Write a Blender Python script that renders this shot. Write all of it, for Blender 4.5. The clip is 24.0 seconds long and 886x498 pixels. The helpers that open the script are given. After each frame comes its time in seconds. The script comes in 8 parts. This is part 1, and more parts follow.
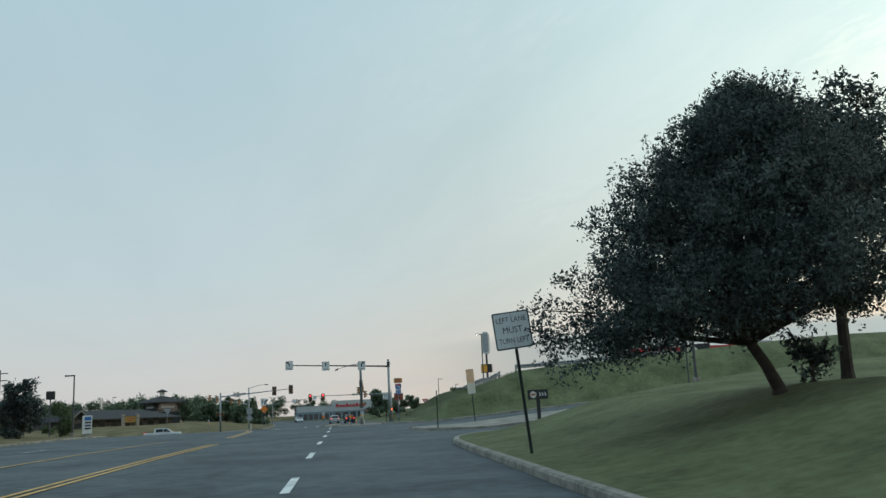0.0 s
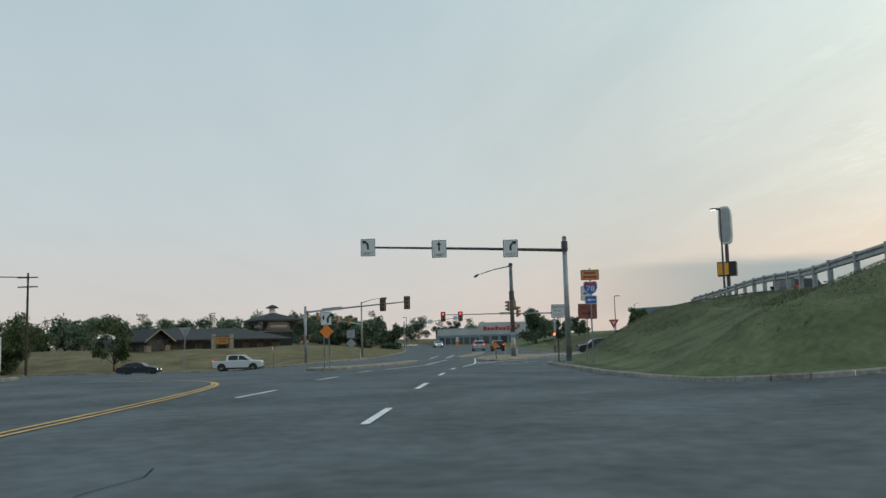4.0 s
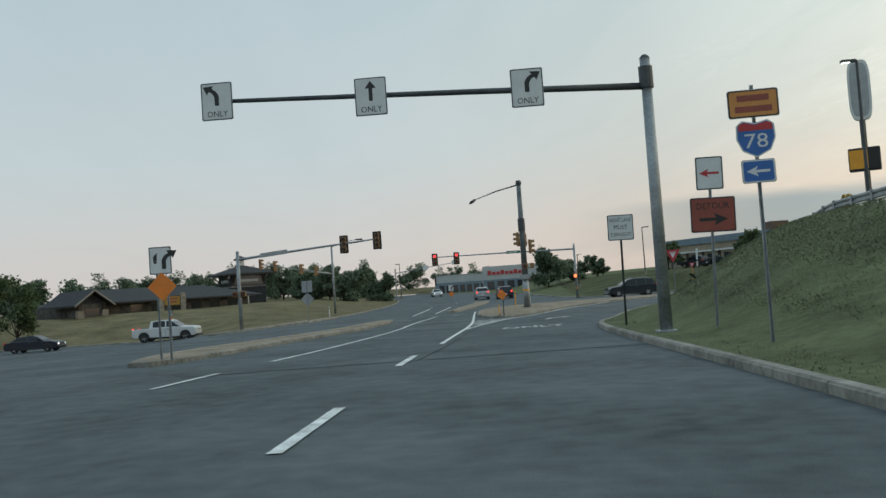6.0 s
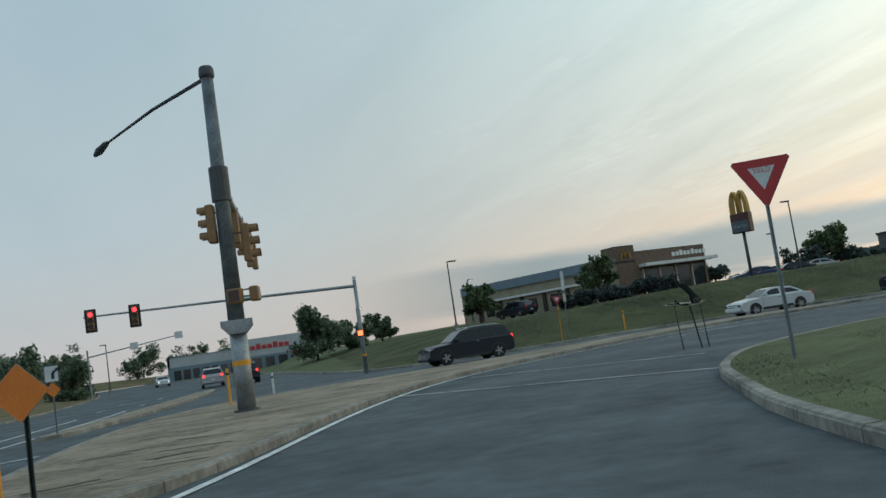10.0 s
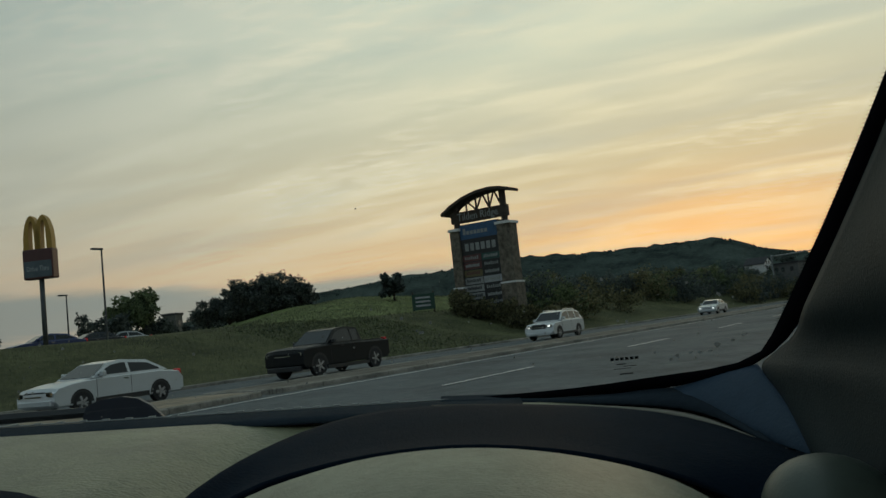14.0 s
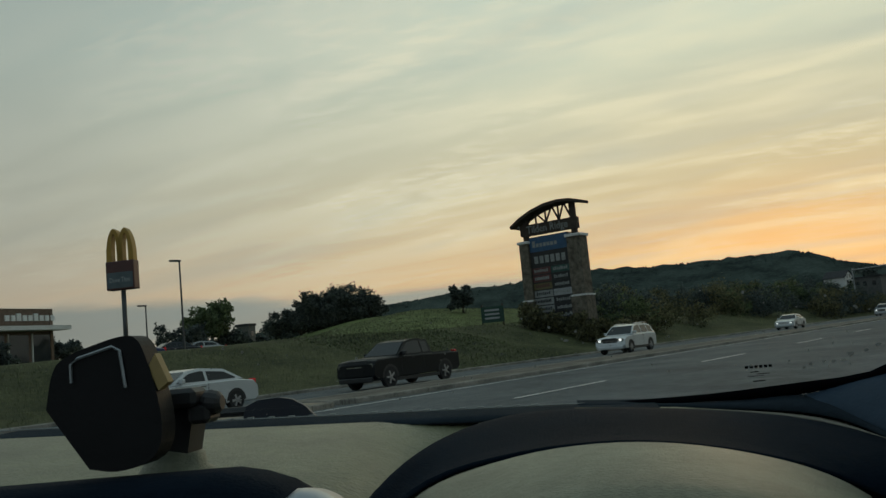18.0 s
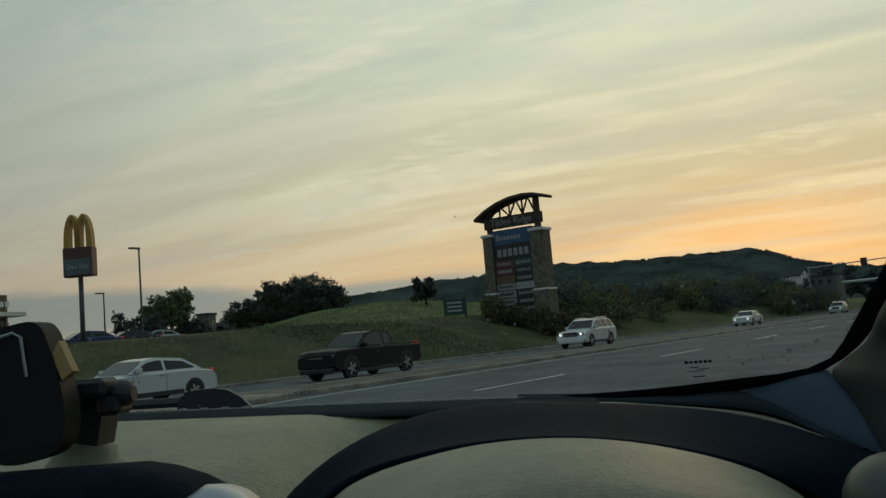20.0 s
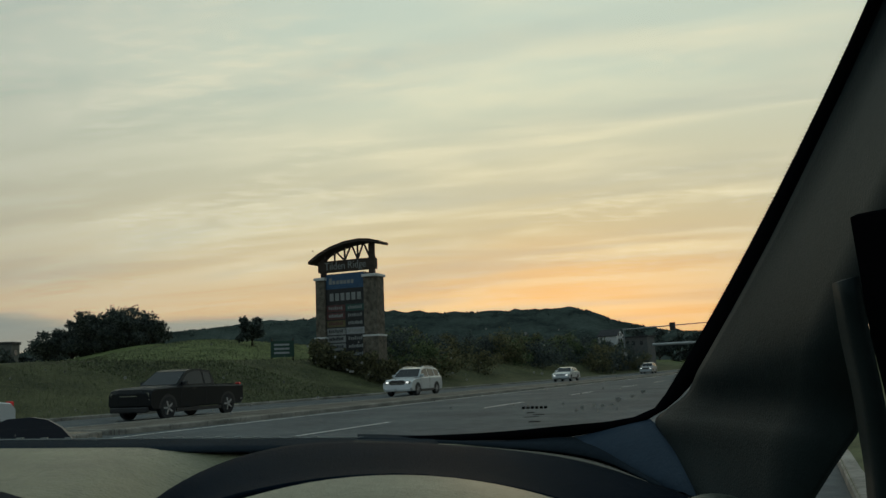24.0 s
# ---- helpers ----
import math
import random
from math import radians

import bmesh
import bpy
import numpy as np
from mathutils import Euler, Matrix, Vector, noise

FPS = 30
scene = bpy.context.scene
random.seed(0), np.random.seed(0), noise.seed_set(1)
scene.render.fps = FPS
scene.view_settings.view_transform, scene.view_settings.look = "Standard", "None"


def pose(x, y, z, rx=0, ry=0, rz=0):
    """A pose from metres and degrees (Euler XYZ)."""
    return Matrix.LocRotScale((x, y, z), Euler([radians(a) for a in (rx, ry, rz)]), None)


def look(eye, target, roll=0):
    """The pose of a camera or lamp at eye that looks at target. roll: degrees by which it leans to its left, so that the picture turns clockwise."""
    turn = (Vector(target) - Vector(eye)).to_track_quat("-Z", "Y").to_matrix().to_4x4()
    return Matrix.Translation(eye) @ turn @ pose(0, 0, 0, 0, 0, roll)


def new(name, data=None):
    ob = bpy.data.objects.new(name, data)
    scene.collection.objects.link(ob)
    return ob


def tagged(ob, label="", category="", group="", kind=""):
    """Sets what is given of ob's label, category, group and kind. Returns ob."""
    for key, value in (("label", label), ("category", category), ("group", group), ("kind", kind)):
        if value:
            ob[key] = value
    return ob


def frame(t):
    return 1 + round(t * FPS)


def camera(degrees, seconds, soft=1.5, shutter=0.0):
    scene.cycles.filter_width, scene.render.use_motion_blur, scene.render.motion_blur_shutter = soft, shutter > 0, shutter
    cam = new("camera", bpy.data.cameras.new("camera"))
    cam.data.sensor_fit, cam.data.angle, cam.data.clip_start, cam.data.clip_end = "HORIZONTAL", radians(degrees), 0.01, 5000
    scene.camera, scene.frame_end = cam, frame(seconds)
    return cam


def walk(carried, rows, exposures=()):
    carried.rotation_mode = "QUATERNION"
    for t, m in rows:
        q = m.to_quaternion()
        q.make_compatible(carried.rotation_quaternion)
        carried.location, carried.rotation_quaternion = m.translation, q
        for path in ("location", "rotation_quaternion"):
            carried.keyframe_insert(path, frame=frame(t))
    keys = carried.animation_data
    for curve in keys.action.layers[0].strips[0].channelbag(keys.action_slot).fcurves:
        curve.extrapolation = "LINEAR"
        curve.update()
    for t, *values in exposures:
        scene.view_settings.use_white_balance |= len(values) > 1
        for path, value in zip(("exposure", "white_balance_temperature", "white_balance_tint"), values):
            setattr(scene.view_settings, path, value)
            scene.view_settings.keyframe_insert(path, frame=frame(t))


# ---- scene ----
# ---------------------------------------------------------------- camera
cam = camera(54.1, 24.0)
PATH = [
    (0, 1.205, -90.973, 0.946, 100.77, 2.72, -6.73),
    (0.5, 1.623, -85.966, 0.896, 100.99, 4.73, -4.27),
    (1, 1.969, -80.756, 0.878, 101.20, 6.26, -0.15),
    (1.5, 2.194, -75.269, 0.910, 99.34, 3.35, -0.55),
    (2, 2.329, -69.488, 0.996, 97.93, 1.69, -2.96),
    (2.5, 2.450, -63.529, 1.108, 97.28, -0.00, -5.26),
    (3, 2.405, -57.376, 1.244, 96.36, -0.77, -2.78),
    (3.5, 2.494, -50.945, 1.402, 96.17, -0.86, 1.46),
    (5.5, 2.671, -26.347, 1.675, 94.30, 6.86, 4.04),
    (6, 2.679, -20.274, 1.678, 92.75, 4.01, 3.67),
    (6.5, 2.588, -14.318, 1.655, 92.94, 2.90, 3.39),
    (7, 2.593, -8.538, 1.592, 94.47, 3.68, 3.37),
    (7.5, 2.612, -3.143, 1.478, 95.39, 5.05, 2.38),
    (8, 2.774, 2.084, 1.429, 95.50, 5.70, 0.13),
    (8.5, 3.151, 7.129, 1.376, 95.85, 8.15, -6.11),
    (9, 3.706, 12.091, 1.291, 96.52, 7.95, -8.30),
    (9.5, 4.422, 16.672, 1.190, 96.58, 7.91, -8.86),
    (10, 5.480, 21.325, 1.070, 96.08, 8.42, -11.27),
    (10.5, 6.727, 25.688, 0.979, 94.85, 11.64, -17.09),
    (11, 7.993, 29.927, 0.922, 94.07, 11.12, -20.80),
    (11.5, 8.999, 34.024, 0.882, 92.00, 10.92, -34.86),
    (13.5, 15.620, 42.500, 1.175, 95.63, 5.57, -52.80),
    (14, 16.292, 42.941, 1.224, 95.32, 6.06, -57.85),
    (14.5, 16.272, 42.911, 1.233, 95.25, 6.18, -58.80),
    (15, 16.244, 42.912, 1.213, 95.33, 8.35, -58.06),
    (15.5, 16.237, 42.915, 1.226, 96.28, 8.88, -57.26),
    (16, 16.217, 42.907, 1.223, 96.71, 7.74, -57.36),
    (16.5, 16.225, 42.916, 1.223, 96.84, 7.53, -56.98),
    (17, 16.213, 42.921, 1.227, 96.85, 7.37, -56.73),
    (17.5, 16.186, 42.966, 1.226, 97.06, 5.91, -54.40),
    (19.5, 16.198, 42.946, 1.230, 96.14, 5.22, -52.59),
    (20, 16.219, 42.956, 1.224, 95.86, 4.81, -55.84),
    (20.5, 16.217, 42.947, 1.225, 95.83, 3.51, -59.79),
    (21, 16.236, 42.962, 1.217, 96.27, 2.04, -64.43),
    (21.5, 16.240, 42.977, 1.215, 96.22, 1.11, -67.63),
    (22, 16.220, 42.967, 1.222, 97.14, 2.15, -68.15),
    (22.5, 16.212, 42.967, 1.224, 98.24, 2.30, -68.20),
    (23, 16.208, 42.971, 1.217, 98.37, 1.95, -68.26),
    (23.5, 16.206, 42.968, 1.216, 98.38, 2.26, -67.92),
    (24, 16.201, 42.968, 1.218, 98.17, 2.24, -67.18),
]
walk(cam, [(t, pose(x, y, z, rx, ry, rz)) for t, x, y, z, rx, ry, rz in PATH],
     exposures=[(0, 0.0, 5950, 4), (3.0, 0.0, 6300, 10), (7.0, 0.0, 6200, 8), (8.5, -0.1, 6150, 8), (10.0, -0.2, 5900, 6), (11.5, -0.3, 6050, 6), (14.0, -1.0, 6400, 4), (24.0, -1.0, 6400, 4)])

# ---------------------------------------------------------------- world and sun
SUN_BEARING = radians(75.7)
world = bpy.data.worlds.new("sky")
scene.world = world
world.use_nodes = True
wn, wl = world.node_tree.nodes, world.node_tree.links
wn.clear()


def wnode(kind, **values):
    n = wn.new(kind)
    for k, v in values.items():
        if k == "op":
            n.operation = v
        elif k == "blend":
            n.blend_type = v
        elif k == "dtype":
            n.data_type = v
        else:
            n.inputs[int(k[1:])].default_value = v
    return n


def wmath(op, a, b=None):
    n = wnode("ShaderNodeMath", op=op)
    n.inputs[2].default_value = 0.5
    for i, v in enumerate((a, b)):
        if v is None:
            continue
        if isinstance(v, (int, float)):
            n.inputs[i].default_value = v
        else:
            wl.new(v, n.inputs[i])
    return n.outputs[0]


def wramp(fac, stops, mode="EASE"):
    n = wn.new("ShaderNodeValToRGB")
    n.color_ramp.interpolation = mode
    el = n.color_ramp.elements
    while len(el) < len(stops):
        el.new(0.5)
    for e, (p, c) in zip(el, stops):
        e.position, e.color = p, (*c, 1) if len(c) == 3 else c
    wl.new(fac, n.inputs[0])
    return n.outputs[0]


def wmix(fac, a, b, blend="MIX"):
    n = wn.new("ShaderNodeMix")
    n.data_type, n.blend_type = "RGBA", blend
    for sock, v in ((n.inputs[0], fac), (n.inputs[6], a), (n.inputs[7], b)):
        if isinstance(v, (int, float)):
            sock.default_value = v
        elif isinstance(v, tuple):
            sock.default_value = (*v, 1)
        else:
            wl.new(v, sock)
    return n.outputs[2]


tc = wn.new("ShaderNodeTexCoord")
sep = wn.new("ShaderNodeSeparateXYZ")
wl.new(tc.outputs["Generated"], sep.inputs[0])
dz = sep.outputs[2]
zen = wmath("MAXIMUM", dz, 0.0)
# towards the sunset: 1 at its bearing, 0 away from it
sx, sy = math.sin(SUN_BEARING), math.cos(SUN_BEARING)
toward = wmath("ADD", wmath("MULTIPLY", sep.outputs[0], sx), wmath("MULTIPLY", sep.outputs[1], sy))
toward = wmath("MAXIMUM", toward, 0.0)
near_sun = wmath("POWER", toward, 7.0)
wide_sun = wmath("POWER", toward, 1.6)
low = wramp(zen, [(0.0, (1, 1, 1)), (0.16, (0.55, 0.55, 0.55)), (0.45, (0, 0, 0))])
grey = wramp(zen, [(0.0, (0.62, 0.545, 0.50)), (0.05, (0.60, 0.565, 0.535)), (0.16, (0.53, 0.585, 0.59)), (0.36, (0.46, 0.55, 0.575)), (0.6, (0.43, 0.56, 0.62)), (1.0, (0.5, 0.66, 0.74))], "LINEAR")
warm = wramp(zen, [(0.0, (0.66, 0.42, 0.22)), (0.06, (0.78, 0.48, 0.23)), (0.16, (0.68, 0.54, 0.325)), (0.34, (0.70, 0.735, 0.585)), (0.6, (0.72, 0.80, 0.72)), (1.0, (0.5, 0.6, 0.64))], "LINEAR")
base = wmix(wmath("MULTIPLY", wide_sun, 0.95), grey, warm)
# the clear orange gap over the ridge where the sun has set
gap = wmath("MULTIPLY", wmath("POWER", toward, 45.0), wramp(zen, [(0.0, (0.3, 0.3, 0.3)), (0.075, (1, 1, 1)), (0.17, (0, 0, 0))]))
base = wmix(wmath("MULTIPLY", gap, 0.75), base, (1.02, 0.48, 0.17))
# streaked high cloud, laid out on a plane overhead
inv = wmath("DIVIDE", 1.0, wmath("ADD", zen, 0.10))
comb = wn.new("ShaderNodeCombineXYZ")
wl.new(wmath("MULTIPLY", sep.outputs[0], inv), comb.inputs[0])
wl.new(wmath("MULTIPLY", sep.outputs[1], inv), comb.inputs[1])


def cloud(scale, rot_z, stretch, detail, rough, seed):
    m = wn.new("ShaderNodeMapping")
    m.vector_type = "TEXTURE"
    m.inputs[1].default_value = (seed, seed * 0.7, seed * 0.3)
    m.inputs[2].default_value = (0, 0, radians(rot_z))
    m.inputs[3].default_value = (1.0 / stretch, 1.0, 1.0)
    wl.new(comb.outputs[0], m.inputs[0])
    n = wn.new("ShaderNodeTexNoise")
    n.inputs["Scale"].default_value, n.inputs["Detail"].default_value = scale, detail
    n.inputs["Roughness"].default_value, n.inputs["Distortion"].default_value = rough, 0.35
    wl.new(m.outputs[0], n.inputs["Vector"])
    return n.outputs[0]


streak = wramp(cloud(0.62, 10, 4.2, 10, 0.62, 3.1), [(0.40, (0, 0, 0)), (0.64, (1, 1, 1))])
ripple = wramp(cloud(9.0, 22, 2.6, 6, 0.65, 7.7), [(0.46, (0, 0, 0)), (0.60, (1, 1, 1))])
patch = wramp(cloud(1.1, 15, 1.6, 4, 0.5, 1.9), [(0.46, (0, 0, 0)), (0.62, (1, 1, 1))])
fine = wmath("MULTIPLY", ripple, patch)
lit = wmix(near_sun, (0.70, 0.73, 0.71), (0.92, 0.73, 0.42))
lit = wmix(wmath("MULTIPLY", wide_sun, 0.5), lit, (1.16, 1.02, 0.70))
amount = wmath("ADD", wmath("MULTIPLY", streak, wmath("ADD", 0.07, wmath("MULTIPLY", wmath("POWER", toward, 3.0), 0.60))), wmath("MULTIPLY", fine, wmath("MULTIPLY", wide_sun, 0.36)))
amount = wmath("MULTIPLY", amount, wramp(zen, [(0.0, (0.25, 0.25, 0.25)), (0.07, (0.40, 0.40, 0.40)), (0.2, (1, 1, 1))]))
base = wmix(amount, base, lit)
dark = wramp(cloud(0.55, 4, 3.6, 7, 0.55, 12.4), [(0.45, (0, 0, 0)), (0.72, (1, 1, 1))])
base = wmix(wmath("MULTIPLY", dark, wmath("ADD", 0.08, wmath("MULTIPLY", wmath("POWER", toward, 3.0), 0.30))), base, (0.38, 0.43, 0.42))
# a low blue-grey bank of cloud away from the sun
edge = wmath("MULTIPLY", wmath("SUBTRACT", cloud(0.55, 10, 1.0, 5, 0.55, 5.0), 0.5), 0.05)
height = wmath("ADD", zen, edge)
bank = wmath("MULTIPLY", wramp(height, [(0.022, (0, 0, 0)), (0.036, (1, 1, 1)), (0.070, (1, 1, 1)), (0.088, (0, 0, 0))]), wramp(toward, [(0.30, (0, 0, 0)), (0.55, (1, 1, 1)), (0.94, (1, 1, 1)), (0.98, (0, 0, 0))]))
base = wmix(wmath("MULTIPLY", bank, 0.75), base, (0.20, 0.275, 0.30))
# the dusk sky is brightest round the sunset and dimmer behind it
axis = wmath("ADD", wmath("MULTIPLY", sep.outputs[0], sx), wmath("MULTIPLY", sep.outputs[1], sy))
level = wramp(wmath("MULTIPLY_ADD", axis, 0.5), [(0.0, (0.50, 0.52, 0.55)), (0.42, (0.51, 0.51, 0.51)), (0.70, (0.53, 0.53, 0.53)), (0.83, (0.66, 0.66, 0.66)), (0.90, (0.80, 0.80, 0.80)), (0.97, (0.95, 0.95, 0.95)), (1.0, (0.94, 0.94, 0.94))], "LINEAR")
base = wmix(1.0, base, level, "MULTIPLY")
sky = wn.new("ShaderNodeTexSky")
sky.sky_type, sky.sun_disc = "NISHITA", False
sky.sun_elevation, sky.sun_rotation = radians(3.0), SUN_BEARING
bg1, bg2, add, out = wn.new("ShaderNodeBackground"), wn.new("ShaderNodeBackground"), wn.new("ShaderNodeAddShader"), wn.new("ShaderNodeOutputWorld")
wl.new(sky.outputs[0], bg1.inputs[0])
bg1.inputs[1].default_value = 0.012
wl.new(base, bg2.inputs[0])
bg2.inputs[1].default_value = 2.0
wl.new(bg1.outputs[0], add.inputs[0])
wl.new(bg2.outputs[0], add.inputs[1])
wl.new(add.outputs[0], out.inputs[0])

sun_data = bpy.data.lights.new("sun", "SUN")
sun_data.energy, sun_data.angle, sun_data.color = 0.3, radians(12), (1.0, 0.72, 0.45)
sun_lamp = new("sun", sun_data)
sun_lamp.matrix_world = look((0, 0, 60), (-sx * 60, -sy * 60, 60 - 60 * math.tan(radians(5))))

# ---------------------------------------------------------------- materials


def mat(name, colour, rough=0.7, metal=0.0, vary=0.25, scale=6.0, bump=0.0, bump_scale=60.0, spec=0.5, second=None, island=0.0, emit=0.0, stretch=(1, 1, 1), coat=0.0):
    """A surface with variation at two sizes, a second tint in stains, and fine relief."""
    m = bpy.data.materials.new(name)
    m.use_nodes = True
    n, l = m.node_tree.nodes, m.node_tree.links
    b = n["Principled BSDF"]
    b.inputs["Roughness"].default_value, b.inputs["Metallic"].default_value = rough, metal
    b.inputs["Specular IOR Level"].default_value = spec
    if coat:
        b.inputs["Coat Weight"].default_value, b.inputs["Coat Roughness"].default_value = coat, 0.05
    if vary == 0 and bump == 0:
        b.inputs["Base Color"].default_value = (*colour, 1)
    else:
        co = n.new("ShaderNodeTexCoord")
        mp = n.new("ShaderNodeMapping")
        mp.inputs[3].default_value = stretch
        l.new(co.outputs["Object"], mp.inputs[0])
        n1, n2 = n.new("ShaderNodeTexNoise"), n.new("ShaderNodeTexNoise")
        for q, s, d in ((n1, scale, 5), (n2, scale * 9, 4)):
            q.inputs["Scale"].default_value, q.inputs["Detail"].default_value = s, d
            l.new(mp.outputs[0], q.inputs["Vector"])
        r = n.new("ShaderNodeValToRGB")
        lo = [c * (1 - vary) for c in colour]
        hi = [min(1.0, c * (1 + vary)) for c in (second or colour)]
        r.color_ramp.elements[0].position, r.color_ramp.elements[0].color = 0.32, (*lo, 1)
        r.color_ramp.elements[1].position, r.color_ramp.elements[1].color = 0.68, (*hi, 1)
        mixv = n.new("ShaderNodeMath")
        mixv.operation = "MULTIPLY_ADD"
        mixv.inputs[1].default_value, mixv.inputs[2].default_value = 0.6, 0.0
        l.new(n1.outputs[0], mixv.inputs[0])
        addv = n.new("ShaderNodeMath")
        addv.operation = "MULTIPLY_ADD"
        addv.inputs[1].default_value = 0.4
        l.new(n2.outputs[0], addv.inputs[0])
        l.new(mixv.outputs[0], addv.inputs[2])
        src = addv.outputs[0]
        if island:
            g = n.new("ShaderNodeNewGeometry")
            k = n.new("ShaderNodeMath")
            k.operation = "MULTIPLY_ADD"
            k.inputs[1].default_value = island
            l.new(g.outputs["Random Per Island"], k.inputs[0])
            sub = n.new("ShaderNodeMath")
            sub.operation = "SUBTRACT"
            sub.inputs[1].default_value = island / 2
            l.new(src, sub.inputs[0])
            l.new(sub.outputs[0], k.inputs[2])
            src = k.outputs[0]
        l.new(src, r.inputs[0])
        l.new(r.outputs[0], b.inputs["Base Color"])
        if bump:
            n3 = n.new("ShaderNodeTexNoise")
            n3.inputs["Scale"].default_value, n3.inputs["Detail"].default_value = bump_scale, 4
            l.new(mp.outputs[0], n3.inputs["Vector"])
            bp = n.new("ShaderNodeBump")
            bp.inputs["Strength"].default_value, bp.inputs["Distance"].default_value = bump, 0.02
            l.new(n3.outputs[0], bp.inputs["Height"])
            l.new(bp.outputs[0], b.inputs["Normal"])
    if emit:
        b.inputs["Emission Color"].default_value, b.inputs["Emission Strength"].default_value = (*colour, 1), emit
    return m


def leaf_mat(name, colour, second):
    m = mat(name, colour, 0.6, 0, 0.45, 0.7, 0, 1, 0.3, second, 0.5)
    b = m.node_tree.nodes["Principled BSDF"]
    n, l = m.node_tree.nodes, m.node_tree.links
    tr, mx = n.new("ShaderNodeBsdfTranslucent"), n.new("ShaderNodeMixShader")
    l.new(b.inputs["Base Color"].links[0].from_socket, tr.inputs[0])
    mx.inputs[0].default_value = 0.4
    l.new(b.outputs[0], mx.inputs[1])
    l.new(tr.outputs[0], mx.inputs[2])
    l.new(mx.outputs[0], n["Material Output"].inputs[0])
    return m


ASPHALT = mat("asphalt", (0.078, 0.091, 0.097), 0.85, 0, 0.3, 0.3, 0.6, 70, 0.2, (0.112, 0.126, 0.131))
GRASS = mat("grass", (0.090, 0.102, 0.050), 0.9, 0, 0.30, 0.5, 0.9, 30, 0.12, (0.130, 0.142, 0.072))
FIELDGRASS = mat("rough_field_grass", (0.080, 0.108, 0.034), 0.9, 0, 0.5, 0.5, 1.0, 14, 0.12, (0.135, 0.162, 0.056))
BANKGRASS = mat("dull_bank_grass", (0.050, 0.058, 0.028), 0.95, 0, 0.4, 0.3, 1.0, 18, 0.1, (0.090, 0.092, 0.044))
# darker tone than the island paving that this median continues
DARKSLAB = mat("dark_slab_concrete", (0.11, 0.10, 0.085), 0.9, 0, 0.4, 0.7, 0.5, 30, 0.15, (0.16, 0.145, 0.12))
DRYGRASS = mat("dry_grass", (0.12, 0.105, 0.05), 0.95, 0, 0.4, 0.3, 0.9, 22, 0.15, (0.17, 0.14, 0.075))
CURB = mat("concrete_kerb", (0.20, 0.19, 0.165), 0.9, 0, 0.4, 0.9, 0.5, 40, 0.2, (0.29, 0.27, 0.235))
PAVING = mat("tan_paving", (0.195, 0.152, 0.105), 0.85, 0, 0.45, 0.5, 0.6, 30, 0.3, (0.285, 0.23, 0.165))
WHITE_LINE = mat("white_road_paint", (0.55, 0.55, 0.52), 0.6, 0, 0.35, 3.0, 0.2, 50, 0.4, (0.75, 0.75, 0.72))
WORN_LINE = mat("worn_white_road_paint", (0.13, 0.137, 0.137), 0.75, 0, 0.25, 2.2, 0.2, 50, 0.2, (0.60, 0.60, 0.58))
YELLOW_LINE = mat("yellow_road_paint", (0.48, 0.27, 0.06), 0.6, 0, 0.3, 2.0, 0.2, 50, 0.4, (0.6, 0.36, 0.1))
SEAM = mat("crack_sealer", (0.026, 0.027, 0.028), 0.95, 0, 0.2, 6.0, 0, 1, 0.05)
STEEL = mat("galvanised_steel", (0.23, 0.25, 0.26), 0.5, 0.6, 0.25, 2.0, 0.1, 40, 0.5, (0.32, 0.34, 0.35))
DARKSTEEL = mat("weathered_dark_steel", (0.07, 0.075, 0.08), 0.55, 0.4, 0.3, 3.0, 0.1, 30)
GREENPOST = mat("dark_green_post", (0.035, 0.045, 0.04), 0.6, 0.2, 0.3, 5.0)
SIGNWHITE = mat("white_sign_sheeting", (0.60, 0.62, 0.62), 0.45, 0, 0.1, 3.0)
SIGNBLACK = mat("black_sign_print", (0.015, 0.015, 0.016), 0.5, 0, 0.1, 3.0)
SIGNBACK = mat("bare_aluminium", (0.33, 0.35, 0.36), 0.45, 0.6, 0.15, 3.0)
ORANGE = mat("orange_sign_sheeting", (0.72, 0.20, 0.02), 0.45, 0, 0.12, 3.0)
AMBER = mat("yellow_sign_sheeting", (0.75, 0.33, 0.02), 0.45, 0, 0.12, 3.0)
FADED = mat("faded_orange_board", (0.62, 0.36, 0.20), 0.6, 0, 0.15, 2.0, 0, 1, 0.3, (0.72, 0.50, 0.33))
CREAM = mat("cream_board", (0.58, 0.54, 0.45), 0.6, 0, 0.15, 2.0)
BROWNORANGE = mat("dull_detour_sheeting", (0.260, 0.061, 0.041), 0.5, 0, 0.2, 3.0)
SIGNRED = mat("red_sign_sheeting", (0.42, 0.03, 0.035), 0.45, 0, 0.12, 3.0)
SIGNBLUE = mat("blue_sign_sheeting", (0.03, 0.12, 0.38), 0.45, 0, 0.12, 3.0)
SIGNGREEN = mat("green_sign_sheeting", (0.02, 0.16, 0.09), 0.45, 0, 0.12, 3.0)
SIGNALYELLOW = mat("signal_housing_yellow", (0.24, 0.13, 0.05), 0.5, 0, 0.2, 4.0)
SIGNALBLACK = mat("signal_housing_black", (0.02, 0.02, 0.021), 0.5, 0, 0.2, 4.0)
LENS_OFF = mat("dark_signal_lens", (0.05, 0.02, 0.015), 0.2, 0, 0.1, 4.0)
LENS_RED = mat("lit_red_lens", (1.0, 0.04, 0.05), 0.3, 0, 0, 1, 0, 1, 0.5, None, 0, 3.0)
